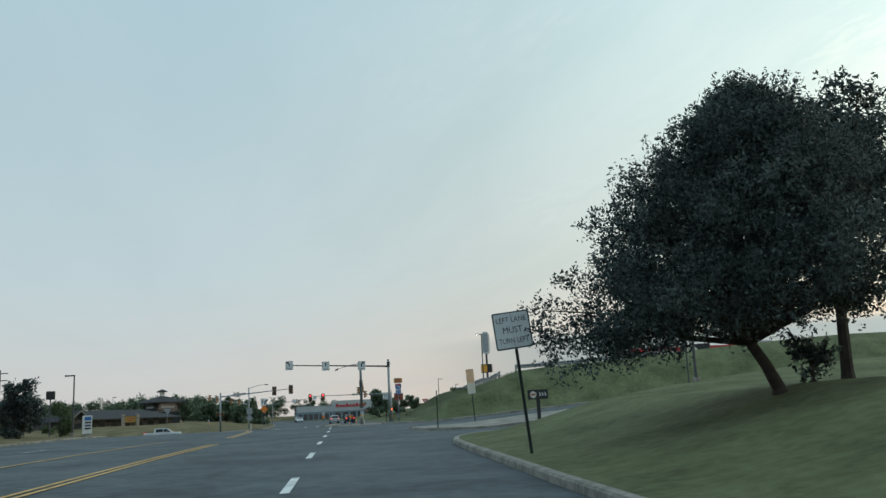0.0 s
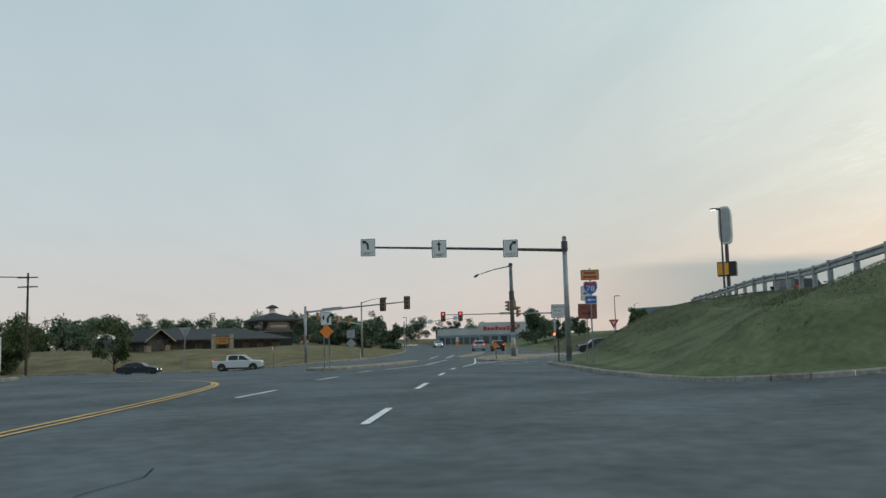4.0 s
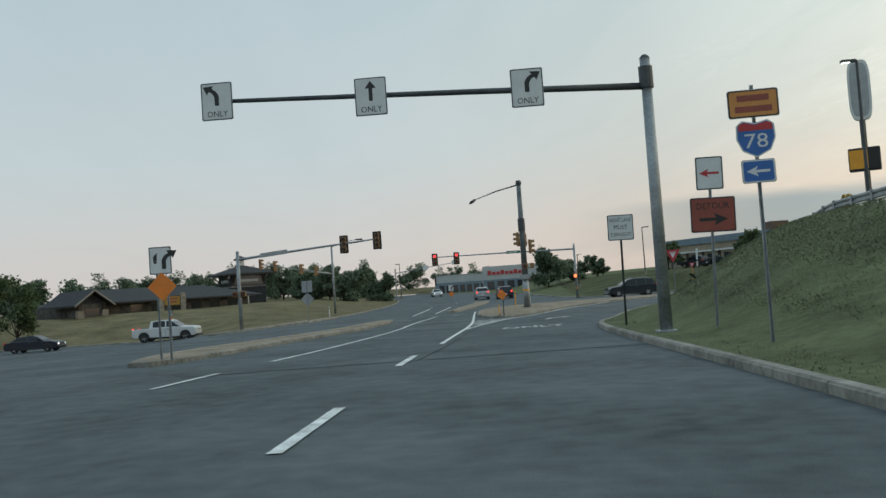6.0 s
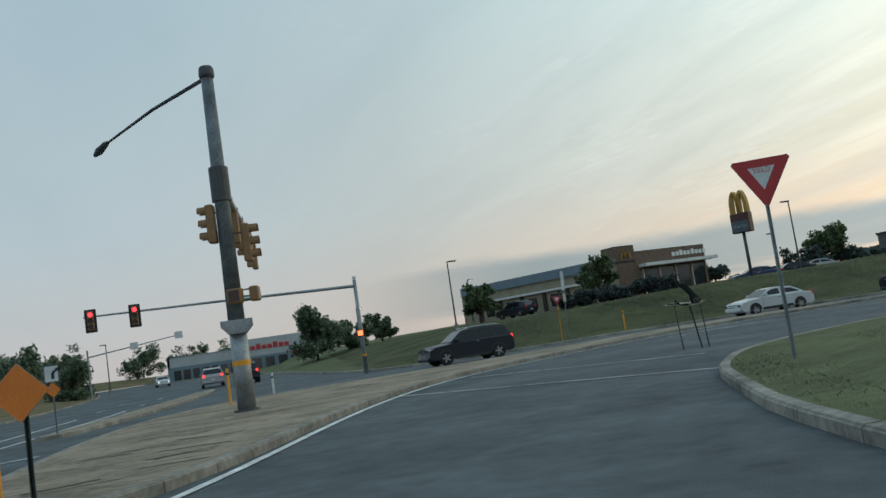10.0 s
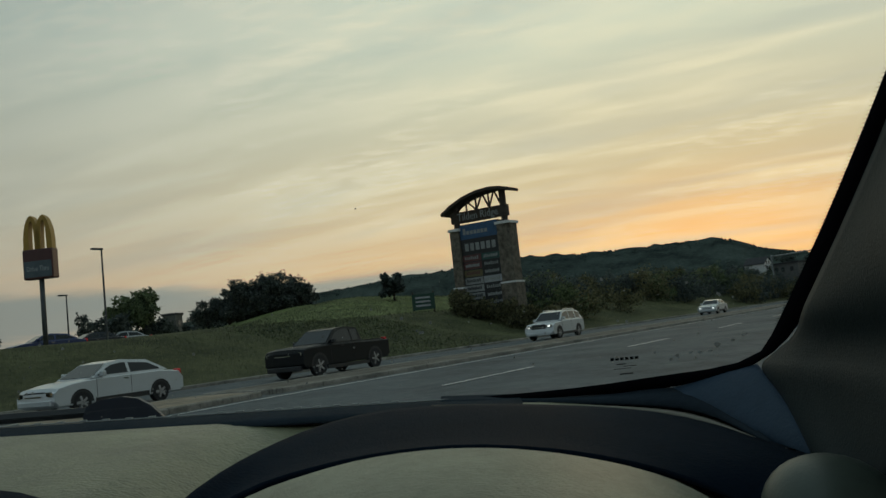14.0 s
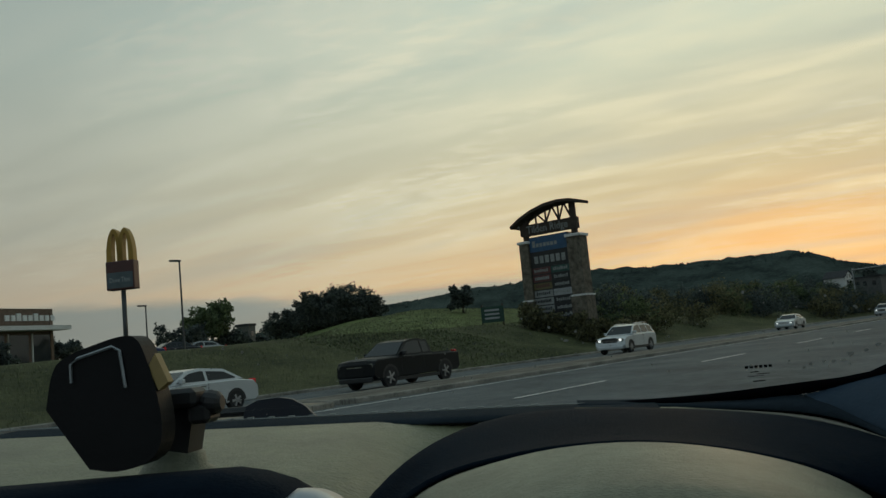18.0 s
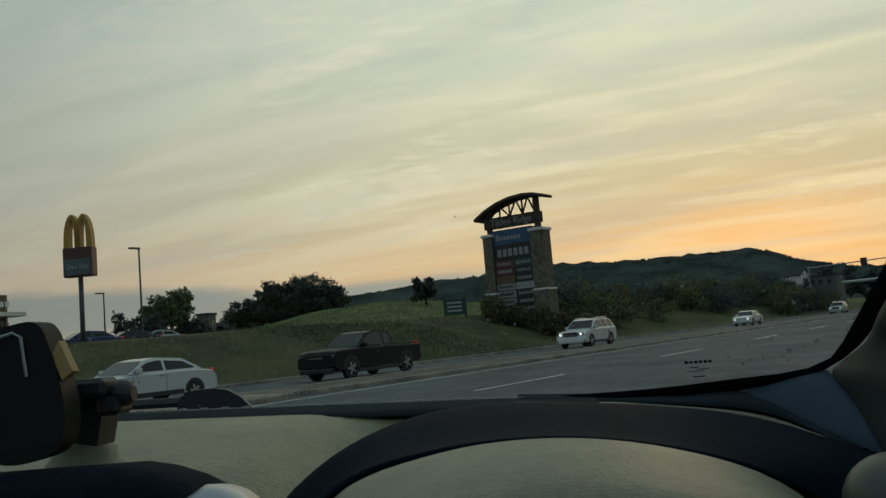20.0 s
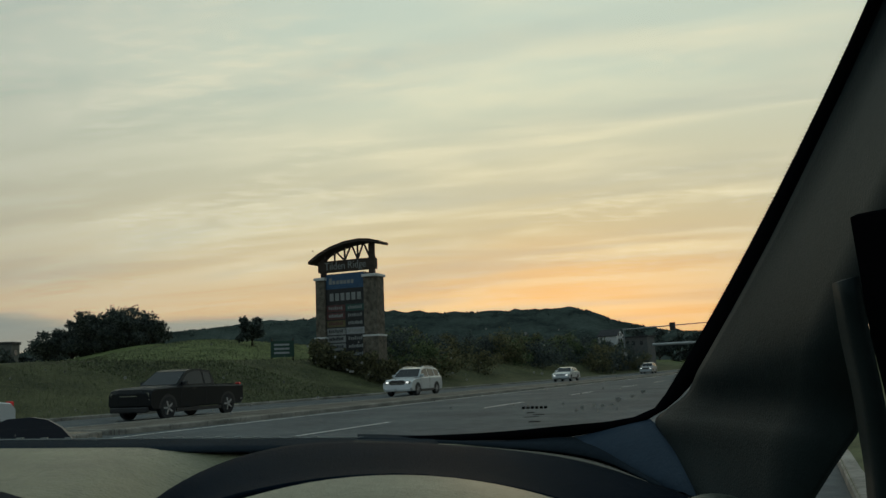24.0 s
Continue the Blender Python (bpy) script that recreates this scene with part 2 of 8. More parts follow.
LENS_HAND = mat("lit_hand_lens", (1.0, 0.16, 0.05), 0.3, 0, 0, 1, 0, 1, 0.5, None, 0, 3.0)
LAMP_GLOW = mat("lamp_glow", (1.0, 0.97, 0.88), 0.3, 0, 0, 1, 0, 1, 0.5, None, 0, 3.0)
HEADLAMP = mat("lit_headlamp", (1.0, 0.98, 0.95), 0.2, 0, 0, 1, 0, 1, 0.5, None, 0, 2.5)
TAILLAMP = mat("tail_lamp", (0.5, 0.02, 0.02), 0.2, 0, 0, 1, 0, 1, 0.5, None, 0, 0.25)
BRAKELAMP = mat("lit_brake_lamp", (1.0, 0.05, 0.04), 0.2, 0, 0, 1, 0, 1, 0.5, None, 0, 2.0)
BARK = mat("bark", (0.055, 0.045, 0.038), 0.9, 0, 0.4, 4.0, 0.8, 30, 0.2)
LEAF_DARK = leaf_mat("dark_leaves", (0.046, 0.060, 0.062), (0.085, 0.104, 0.096))
LEAF_GREEN = leaf_mat("green_leaves", (0.062, 0.090, 0.042), (0.115, 0.15, 0.070))
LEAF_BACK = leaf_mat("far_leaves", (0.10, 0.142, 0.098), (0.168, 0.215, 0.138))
LEAF_OLIVE = leaf_mat("olive_leaves", (0.085, 0.088, 0.045), (0.15, 0.142, 0.072))
BRICK = mat("brown_brick", (0.155, 0.108, 0.082), 0.85, 0, 0.3, 4.0, 0.3, 40, 0.3)
TANWALL = mat("tan_render", (0.29, 0.255, 0.185), 0.85, 0, 0.2, 1.0, 0.2, 40, 0.3)
GREYWALL = mat("grey_metal_wall", (0.42, 0.44, 0.45), 0.6, 0.1, 0.12, 0.6, 0.1, 20, 0.4)
BLUEROOF = mat("blue_grey_roof_edge", (0.15, 0.21, 0.25), 0.5, 0.1, 0.15, 1.0)
DARKROOF = mat("dark_shingles", (0.045, 0.045, 0.048), 0.85, 0, 0.35, 3.0, 0.5, 20, 0.3)
STONE = mat("field_stone", (0.20, 0.17, 0.14), 0.85, 0, 0.45, 2.2, 0.6, 12, 0.3, (0.30, 0.26, 0.21))
TIMBER = mat("dark_timber", (0.06, 0.045, 0.035), 0.8, 0, 0.35, 3.0, 0.4, 30, 0.3)
WINDOW = mat("dark_window_glass", (0.03, 0.035, 0.04), 0.08, 0, 0, 1, 0, 1, 0.8)
WHITETRIM = mat("white_trim", (0.66, 0.66, 0.64), 0.6, 0, 0.12, 2.0)
GOLD = mat("golden_plastic", (0.36, 0.21, 0.028), 0.55, 0, 0.12, 2.0)
# distance haze over the woods is put into this paler, bluish colour
HILLSIDE = mat("hazed_wooded_hillside", (0.040, 0.054, 0.050), 1.0, 0, 0.45, 0.02, 0, 1, 0.0, (0.060, 0.075, 0.066))
RUBBER = mat("tyre_rubber", (0.018, 0.018, 0.019), 0.85, 0, 0.2, 8.0)
RIM = mat("alloy_rim", (0.42, 0.43, 0.45), 0.35, 0.8, 0.1, 6.0)
CARGLASS = mat("car_glass", (0.012, 0.015, 0.017), 0.08, 0, 0, 1, 0, 1, 0.4)
CHROME = mat("chrome", (0.6, 0.6, 0.62), 0.18, 1.0, 0.05, 5.0)
BLACKTRIM = mat("black_plastic_trim", (0.02, 0.02, 0.021), 0.55, 0, 0.2, 10.0)


def paint(name, c):
    return mat(name, c, 0.3, 0.15, 0.06, 2.0, 0, 1, 0.6, None, 0, 0, (1, 1, 1), 0.35)


P_WHITE, P_BLACK, P_SILVER = paint("white_car_paint", (0.55, 0.57, 0.58)), mat("black_car_paint", (0.010, 0.011, 0.012), 0.5, 0, 0.1, 2.0, 0, 1, 0.15, None, 0, 0, (1, 1, 1), 0.12), paint("silver_car_paint", (0.35, 0.36, 0.37))
P_BLUE, P_NAVY, P_RED = paint("blue_car_paint", (0.010, 0.026, 0.11)), mat("dark_blue_grey_car_paint", (0.012, 0.016, 0.026), 0.4, 0, 0.1, 2.0, 0, 1, 0.35, None, 0, 0, (1, 1, 1), 0.2), paint("orange_car_paint", (0.40, 0.08, 0.03))

# ---------------------------------------------------------------- building blocks


def part(name, bm, material, parent=None, label="", smooth=False):
    """Links a bmesh as one mesh object under a thing or a part."""
    me = bpy.data.meshes.new(name)
    bm.to_mesh(me)
    bm.free()
    if material:
        me.materials.append(material)
    if smooth:
        me.shade_smooth()
    ob = new(name, me)
    if parent is not None:
        ob.parent = parent
    if label:
        ob["label"] = label
    return ob


def thing(name, m, label, category, group="", kind=""):
    e = new(name)
    e.empty_display_size = 0.2
    e.matrix_world = m
    return tagged(e, label, category, group, kind)


def bm_box(bm, x0, x1, y0, y1, z0, z1, bevel=0.0):
    vs = [bm.verts.new((x, y, z)) for x in (x0, x1) for y in (y0, y1) for z in (z0, z1)]
    for f in ((0, 1, 3, 2), (4, 6, 7, 5), (0, 4, 5, 1), (2, 3, 7, 6), (0, 2, 6, 4), (1, 5, 7, 3)):
        bm.faces.new([vs[i] for i in f])
    if bevel:
        bmesh.ops.bevel(bm, geom=[e for e in bm.edges if vs[0] in e.verts or True], offset=bevel, segments=1, affect="EDGES")
    return bm


def box(x0, x1, y0, y1, z0, z1, bevel=0.0):
    return bm_box(bmesh.new(), x0, x1, y0, y1, z0, z1, bevel)


def bm_tube(bm, pts, radii, sides=8, cap=True):
    """A tube through points, with a radius for each."""
    rings = []
    pts = [Vector(p) for p in pts]
    for i, p in enumerate(pts):
        d = (pts[min(i + 1, len(pts) - 1)] - pts[max(i - 1, 0)]).normalized()
        a = d.cross(Vector((0, 0, 1)) if abs(d.z) < 0.9 else Vector((1, 0, 0))).normalized()
        b = d.cross(a)
        r = radii[i] if isinstance(radii, (list, tuple)) else radii
        rings.append([bm.verts.new(p + a * r * math.cos(2 * math.pi * k / sides) + b * r * math.sin(2 * math.pi * k / sides)) for k in range(sides)])
    for r0, r1 in zip(rings, rings[1:]):
        for k in range(sides):
            bm.faces.new((r0[k], r0[(k + 1) % sides], r1[(k + 1) % sides], r1[k]))
    if cap:
        bm.faces.new(rings[0])
        bm.faces.new(rings[-1][::-1])
    bmesh.ops.recalc_face_normals(bm, faces=bm.faces[:]) if len(bm.faces) < 400 else None
    return bm


def tube(pts, radii, sides=8, cap=True):
    return bm_tube(bmesh.new(), pts, radii, sides, cap)


def bm_prism(bm, outline, y0, y1):
    """An outline in x and z, given a depth from y0 to y1."""
    a = [bm.verts.new((x, y0, z)) for x, z in outline]
    b = [bm.verts.new((x, y1, z)) for x, z in outline]
    n = len(a)
    bm.faces.new(a)
    bm.faces.new(b[::-1])
    for i in range(n):
        bm.faces.new((a[i], b[i], b[(i + 1) % n], a[(i + 1) % n]))
    bmesh.ops.recalc_face_normals(bm, faces=bm.faces[:])
    return bm


def prism(outline, y0, y1):
    return bm_prism(bmesh.new(), outline, y0, y1)


def slab(poly, z0, z1):
    """A plan outline given a height."""
    bm = bmesh.new()
    a = [bm.verts.new((x, y, z0)) for x, y in poly]
    b = [bm.verts.new((x, y, z1)) for x, y in poly]
    n = len(a)
    bm.faces.new(a[::-1])
    bm.faces.new(b)
    for i in range(n):
        bm.faces.new((a[i], a[(i + 1) % n], b[(i + 1) % n], b[i]))
    bmesh.ops.recalc_face_normals(bm, faces=bm.faces[:])
    return bm


def rounded(w, h, r, n=4):
    """A rounded rectangle about the origin."""
    pts = []
    for cx, cz, a0 in ((w / 2 - r, h / 2 - r, 0), (-w / 2 + r, h / 2 - r, 90), (-w / 2 + r, -h / 2 + r, 180), (w / 2 - r, -h / 2 + r, 270)):
        for k in range(n + 1):
            a = radians(a0 + 90 * k / n)
            pts.append((cx + r * math.cos(a), cz + r * math.sin(a)))
    return pts


def lettering(name, text, size, m, material, parent=None, depth=0.004, width=None, align="CENTER", bold=0.0):
    """Raised letters as a mesh, in the x-z plane of m, facing -y."""
    cu = bpy.data.curves.new(name, "FONT")
    cu.body, cu.size, cu.extrude, cu.align_x, cu.align_y, cu.resolution_u = text, size, depth, align, "CENTER", 2
    cu.offset = bold
    tmp = bpy.data.objects.new(name, cu)
    scene.collection.objects.link(tmp)
    me = bpy.data.meshes.new_from_object(tmp.evaluated_get(bpy.context.evaluated_depsgraph_get()))
    bpy.data.objects.remove(tmp)
    bpy.data.curves.remove(cu)
    if width:
        xs = [v.co.x for v in me.vertices]
        k = width / max(0.01, max(xs) - min(xs))
        for v in me.vertices:
            v.co.x *= k
    me.transform(pose(0, 0, 0, 90))
    me.materials.clear()
    me.materials.append(material)
    ob = new(name, me)
    ob.parent = parent
    ob.matrix_local = m
    return ob


import mathutils

# ---------------------------------------------------------------- lie of the land
PROFILE_Y = np.array([-2000, -160, -90, -75, -60, -43, -26, -12, 0, 10, 20, 30, 42, 70, 100, 130, 160, 220, 600, 5000.0])
PROFILE_Z = np.array([-0.6, -0.6, -0.28, -0.08, 0.08, 0.2, 0.36, 0.36, 0.24, 0.08, -0.08, -0.18, -0.12, -0.2, 0.0, 0.3, 0.7, 1.5, 3.0, 3.0])


def ss(v):
    v = np.clip(v, 0, 1)
    return v * v * (3 - 2 * v)


def road_z(x, y):
    x, y = np.asarray(x, float), np.asarray(y, float)
    z = sum(w * np.interp(y + o, PROFILE_Y, PROFILE_Z) for o, w in ((-6, 0.2), (-3, 0.2), (0, 0.2), (3, 0.2), (6, 0.2)))
    z = z - np.clip((-14 - x) * 0.07, 0, 1.0) * ss((y - 8) / 20) * ss((90 - y) / 20)
    z = z + np.clip((x - 8) * 0.07, 0, 2.6) * ss((-12 - y) / 8) * ss((y + 64) / 8)
    z = z + 0.12 * ss((x - 14) / 14) * ss((y - 44) / 10) * ss((90 - y) / 15)
    return z


def chaikin(pts, n=2):
    for _ in range(n):
        out = [pts[0]]
        for (ax, ay), (bx, by) in zip(pts, pts[1:]):
            out += [(ax * 0.75 + bx * 0.25, ay * 0.75 + by * 0.25), (ax * 0.25 + bx * 0.75, ay * 0.25 + by * 0.75)]
        pts = out + [pts[-1]]
    return pts


def densify(pts, step):
    out = []
    for (ax, ay), (bx, by) in zip(pts, pts[1:]):
        n = max(1, int(math.hypot(bx - ax, by - ay) / step))
        out += [(ax + (bx - ax) * k / n, ay + (by - ay) * k / n) for k in range(n)]
    return out + [pts[-1]]


# edges of the paved ground, each walked once round, anticlockwise
EDGE_LANE = chaikin([(4.2, -160), (4.2, -82), (4.45, -72), (4.55, -66.5), (4.9, -61.5), (6.5, -57.5), (10, -54.5), (18, -51.5), (40, -48)])
EDGE_BANK = chaikin([(40, -24), (20, -24.5), (12, -25), (8.6, -23.5), (6.9, -19.5), (6.1, -14.7), (5.95, -8.8), (5.75, 0), (5.8, 7), (6.2, 12), (7.2, 15.6), (8.1, 20.4), (10.0, 28.5), (11.6, 32.3), (13.0, 35.4), (15.6, 38.9), (20.5, 41.8), (27, 43.2), (260, 44)])
EDGE_NORTH = chaikin([(260, 70.5), (40, 70.5), (22, 70.8), (15, 72), (11.8, 75.5), (10, 84), (8.5, 100), (6, 125), (-2, 160), (-18, 195)])
EDGE_WEST = chaikin([(-30, 190), (-17, 150), (-12.5, 110), (-12.3, 75), (-12.8, 55), (-15, 46), (-20, 49), (-27, 58), (-60, 60), (-160, 62)])
EDGE_SOUTH = chaikin([(-160, 14), (-60, 9), (-32, 6), (-23, 2), (-19.5, -6), (-18.5, -30), (-18, -60), (-18, -160)])
EDGES = [densify(e, 2.0) for e in (EDGE_LANE, EDGE_BANK, EDGE_NORTH, EDGE_WEST, EDGE_SOUTH)]
PAVED = [p for e in EDGES for p in e]


def inside(poly, x, y):
    x, y = np.asarray(x), np.asarray(y)
    hit = np.zeros(x.shape, bool)
    for (ax, ay), (bx, by) in zip(poly, poly[1:] + poly[:1]):
        if ay == by:
            continue
        c = ((ay > y) != (by > y)) & (x < (bx - ax) * (y - ay) / (by - ay) + ax)
        hit ^= c
    return hit


def distance(poly, x, y, closed=True):
    x, y = np.asarray(x, float), np.asarray(y, float)
    best = np.full(x.shape, 1e9)
    for (ax, ay), (bx, by) in zip(poly, poly[1:] + (poly[:1] if closed else [])):
        dx, dy = bx - ax, by - ay
        t = np.clip(((x - ax) * dx + (y - ay) * dy) / max(1e-9, dx * dx + dy * dy), 0, 1)
        best = np.minimum(best, np.hypot(x - ax - t * dx, y - ay - t * dy))
    return best


BANK_FOOT = [p for p in EDGE_BANK if p[0] < 30 and p[1] > -16]


def ground_z(x, y):
    x, y = np.asarray(x, float), np.asarray(y, float)
    d = distance(PAVED, x, y)
    z = road_z(x, y) + 0.13
    se = ss((x - 3) / 2) * ss((y + 25) / 5.5) * ss((52 - y) / 8)
    z = z + se * ss(d / 3.0) * 3.25 * ss(distance(BANK_FOOT, x, y, False) / (8.0 + 4.0 * ss((10 - y) / 22))) * (0.22 + 0.78 * ss((36 - y) / 16))
    pen = ss((x - 3) / 2) * ss((-46 - y) / 2)
    z = z + pen * (1.25 * ss(d / 7) + 1.6 * ss((d - 8) / 22))
    ne = ss((x - 6) / 4) * ss((y - 66) / 3)
    z = z + ne * (np.interp(x, [8, 16, 25, 35, 45, 60], [1.2, 1.5, 2.0, 2.3, 2.6, 2.9]) * ss(d / 15.5) + (-0.6 * ss((d - 16) / 5) * ss((x - 42) / 4) * ss((76 - x) / 6) * ss((118 - y) / 8)) + (4.2 * ss((d - 17) / 38) + 4.0 * ss((d - 55) / 60)) * ss((x - 62 - 0.85 * np.clip(y - 100, 0, 300)) / 40) * ss((210 - x) / 90))
    nw = ss((-9 - x) / 4) * ss((y - 44) / 4)
    z = z + nw * 1.5 * ss(d / 16)
    sw = ss((-15 - x) / 4) * ss((16 - y) / 4)
    z = z + sw * 0.5 * ss(d / 12)
    return z + 0.05 * np.sin(x * 0.31 + y * 0.17) * ss(d / 6) + 0.04 * np.sin(x * 0.13 - y * 0.41) * ss(d / 6)


def gz(x, y):
    return float(ground_z(np.array([x]), np.array([y]))[0])


def rz(x, y):
    return float(road_z(np.array([x]), np.array([y]))[0])


def sheet(name, poly, spacing, zfun, material, lift=0.0, skirt=0.0):
    """A surface over a plan outline, following the land, with an edge of its own depth."""
    xs = [p[0] for p in poly]
    ys = [p[1] for p in poly]
    gx, gy = np.meshgrid(np.arange(min(xs) + spacing / 2, max(xs), spacing), np.arange(min(ys) + spacing / 2, max(ys), spacing))
    gx, gy = gx.ravel(), gy.ravel()
    ok = inside(poly, gx, gy) & (distance(poly, gx, gy) > spacing * 0.45)
    verts = [Vector(p) for p in poly] + [Vector((a, b)) for a, b in zip(gx[ok], gy[ok])]
    n = len(poly)
    co, _, faces, _, _, _ = mathutils.geometry.delaunay_2d_cdt(verts, [(i, (i + 1) % n) for i in range(n)], [], 1, 1e-5)
    px, py = np.array([c[0] for c in co]), np.array([c[1] for c in co])
    pz = zfun(px, py) + lift
    fs = [f for f in faces if inside(poly, np.array([px[f].mean() if False else sum(px[i] for i in f) / 3]), np.array([sum(py[i] for i in f) / 3]))[0]] if n < 60 else None
    if fs is None:
        cx = np.array([[px[i] for i in f] for f in faces]).mean(1)
        cy = np.array([[py[i] for i in f] for f in faces]).mean(1)
        keep = inside(poly, cx, cy)
        fs = [f for f, k in zip(faces, keep) if k]
    v = [(a, b, c) for a, b, c in zip(px, py, pz)]
    f = [tuple(q) for q in fs]
    if skirt:
        base = len(v)
        ring = zfun(np.array(xs), np.array(ys)) + lift
        v += [(a, b, c) for a, b, c in zip(xs, ys, ring)] + [(a, b, c - skirt) for a, b, c in zip(xs, ys, ring)]
        f += [(base + i, base + (i + 1) % n, base + n + (i + 1) % n, base + n + i) for i in range(n)]
    me = bpy.data.meshes.new(name)
    me.from_pydata(v, [], f)
    me.materials.append(material)
    me.shade_smooth()
    if skirt:
        flat = np.zeros(len(me.polygons), bool)
        flat[len(fs):] = True
        me.polygons.foreach_set("use_smooth", ~flat)
    bm = bmesh.new()
    bm.from_mesh(me)
    bmesh.ops.recalc_face_normals(bm, faces=bm.faces[:])
    up = sum(q.normal.z for q in bm.faces)
    if up < 0:
        bmesh.ops.reverse_faces(bm, faces=bm.faces[:])
    bm.to_mesh(me)
    bm.free()
    return new(name, me)


road = tagged(sheet("road", PAVED, 3.0, road_z, ASPHALT), "grey worn asphalt carriageway with patches and painted lines", "road", kind="structure")

# the land round it, one sheet out to the horizon with the paved ground cut out
near = [(a, b) for a in np.arange(-80, 175, 3.0) for b in np.arange(-115, 205, 3.0)]
mid = [(a, b) for a in np.arange(-600, 601, 30.0) for b in np.arange(-600, 701, 30.0) if not (-82 < a < 177 and -117 < b < 207)]
far = [(a, b) for a in np.arange(-4400, 4401, 400.0) for b in np.arange(-4400, 4401, 400.0) if max(abs(a), abs(b)) > 640]
ring_x = np.array([p[0] for p in near + mid + far])
ring_y = np.array([p[1] for p in near + mid + far])
ok = ~inside(PAVED, ring_x, ring_y) & (distance(PAVED, ring_x, ring_y) > 1.0)
rings = []
for off in (0.9, 2.4):
    for e in EDGES:
        for (ax, ay), (bx, by) in zip(e[:-1], e[1:]):
            L = math.hypot(bx - ax, by - ay) or 1
            rings.append(((ax + bx) / 2 + (by - ay) / L * off, (ay + by) / 2 - (bx - ax) / L * off))
rx_, ry_ = np.array([p[0] for p in rings]), np.array([p[1] for p in rings])
okr = ~inside(PAVED, rx_, ry_) & (distance(PAVED, rx_, ry_) > 0.6)
verts = [Vector(p) for p in PAVED] + [Vector((a, b)) for a, b in zip(ring_x[ok], ring_y[ok])] + [Vector((a, b)) for a, b in zip(rx_[okr], ry_[okr])]
nP = len(PAVED)
co, _, faces, _, _, _ = mathutils.geometry.delaunay_2d_cdt(verts, [(i, (i + 1) % nP) for i in range(nP)], [], 0, 1e-5)
px, py = np.array([c[0] for c in co]), np.array([c[1] for c in co])
pz = ground_z(px, py)
fi = np.array([list(f) for f in faces])
keep = ~inside(PAVED, px[fi].mean(1), py[fi].mean(1))
me = bpy.data.meshes.new("ground")
me.from_pydata([(a, b, c) for a, b, c in zip(px, py, pz)], [], [tuple(f) for f in fi[keep]])
me.materials.append(GRASS)
me.materials.append(DRYGRASS)
me.materials.append(FIELDGRASS)
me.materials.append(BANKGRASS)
fx, fy = px[fi[keep]].mean(1), py[fi[keep]].mean(1)
dry = ((fx < -11) & (fy > 10)) | ((fx < -16) & (fy > -60) & (distance(PAVED, fx, fy) < 7))
field = (fy > 66) & (fx > 58) & (distance(PAVED, fx, fy) > 15.5 + 1.5 * np.sin(fx * 0.35))
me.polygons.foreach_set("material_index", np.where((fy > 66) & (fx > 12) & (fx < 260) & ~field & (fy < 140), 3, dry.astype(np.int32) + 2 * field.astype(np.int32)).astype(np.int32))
me.shade_smooth()
ground = tagged(new("ground", me), "mown green and dry grass banks sloping beside the roads", "ground", kind="structure")


def kerb(name, pts, material, height=0.14, width=0.17, zf=road_z, step=1.5, label="pale concrete kerb along the carriageway edge"):
    """A kerb of rounded section along a line, with open joints."""
    pts = densify(pts, step)
    P = np.array(pts)
    T = np.gradient(P, axis=0)
    T /= np.maximum(1e-9, np.hypot(T[:, 0], T[:, 1]))[:, None]
    N = np.stack([T[:, 1], -T[:, 0]], 1)
    zz = zf(P[:, 0], P[:, 1])
    sec = [(-0.02, -0.12), (-0.02, height - 0.03), (0.02, height), (width - 0.02, height + 0.005), (width + 0.02, height - 0.02), (width + 0.03, -0.12)]
    v, f = [], []
    for i in range(len(P) - 1):
        b = len(v)
        for k, s in ((i, 0.012), (i + 1, -0.012)):
            for o, h in sec:
                c = P[k] + N[k] * o + T[k] * s
                v.append((c[0], c[1], zz[k] + h))
        m = len(sec)
        f += [(b + j, b + j + 1, b + m + j + 1, b + m + j) for j in range(m - 1)] + [tuple(range(b, b + m)), tuple(range(b + 2 * m - 1, b + m - 1, -1))]
    me = bpy.data.meshes.new(name)
    me.from_pydata(v, [], f)
    me.materials.append(material)
    return tagged(new(name, me), label, "kerb", kind="structure")


kerb("kerb_1", EDGE_LANE[:-4], CURB)
kerb("kerb_2", EDGE_BANK[2:], CURB)
kerb("kerb_3", EDGE_NORTH, CURB)
kerb("kerb_4", EDGE_WEST, CURB)
kerb("kerb_5", EDGE_SOUTH, CURB)

# raised islands and medians
ISLAND = chaikin([(1.7, 32.6), (2.6, 30.2), (4.3, 31.6), (6.75, 39.5), (9.2, 45.5), (12.4, 50.6), (17.5, 55.2), (25, 58.6), (31, 59.4), (33.5, 59.7), (34, 60.2), (34, 62.8), (33.5, 63.2), (31, 63.1), (25, 62.6), (17, 61.2), (12, 59.6), (8, 58.8), (4, 57), (1.8, 52), (1.0, 44), (1.2, 36)], 2)
MEDIAN = chaikin([(-6.6, 2.2), (-5.9, 6), (-6.0, 12), (-5.4, 19), (-4.6, 28), (-4.2, 35), (-4.7, 38.5), (-5.6, 36), (-6.5, 28), (-7.6, 19), (-8.6, 12), (-8.4, 6), (-7.4, 2.6)], 2)
FAR_MEDIAN = chaikin([(-1.7, 50), (-0.6, 50.4), (0.9, 70), (1.6, 88), (0.6, 90), (-0.9, 72)], 2)
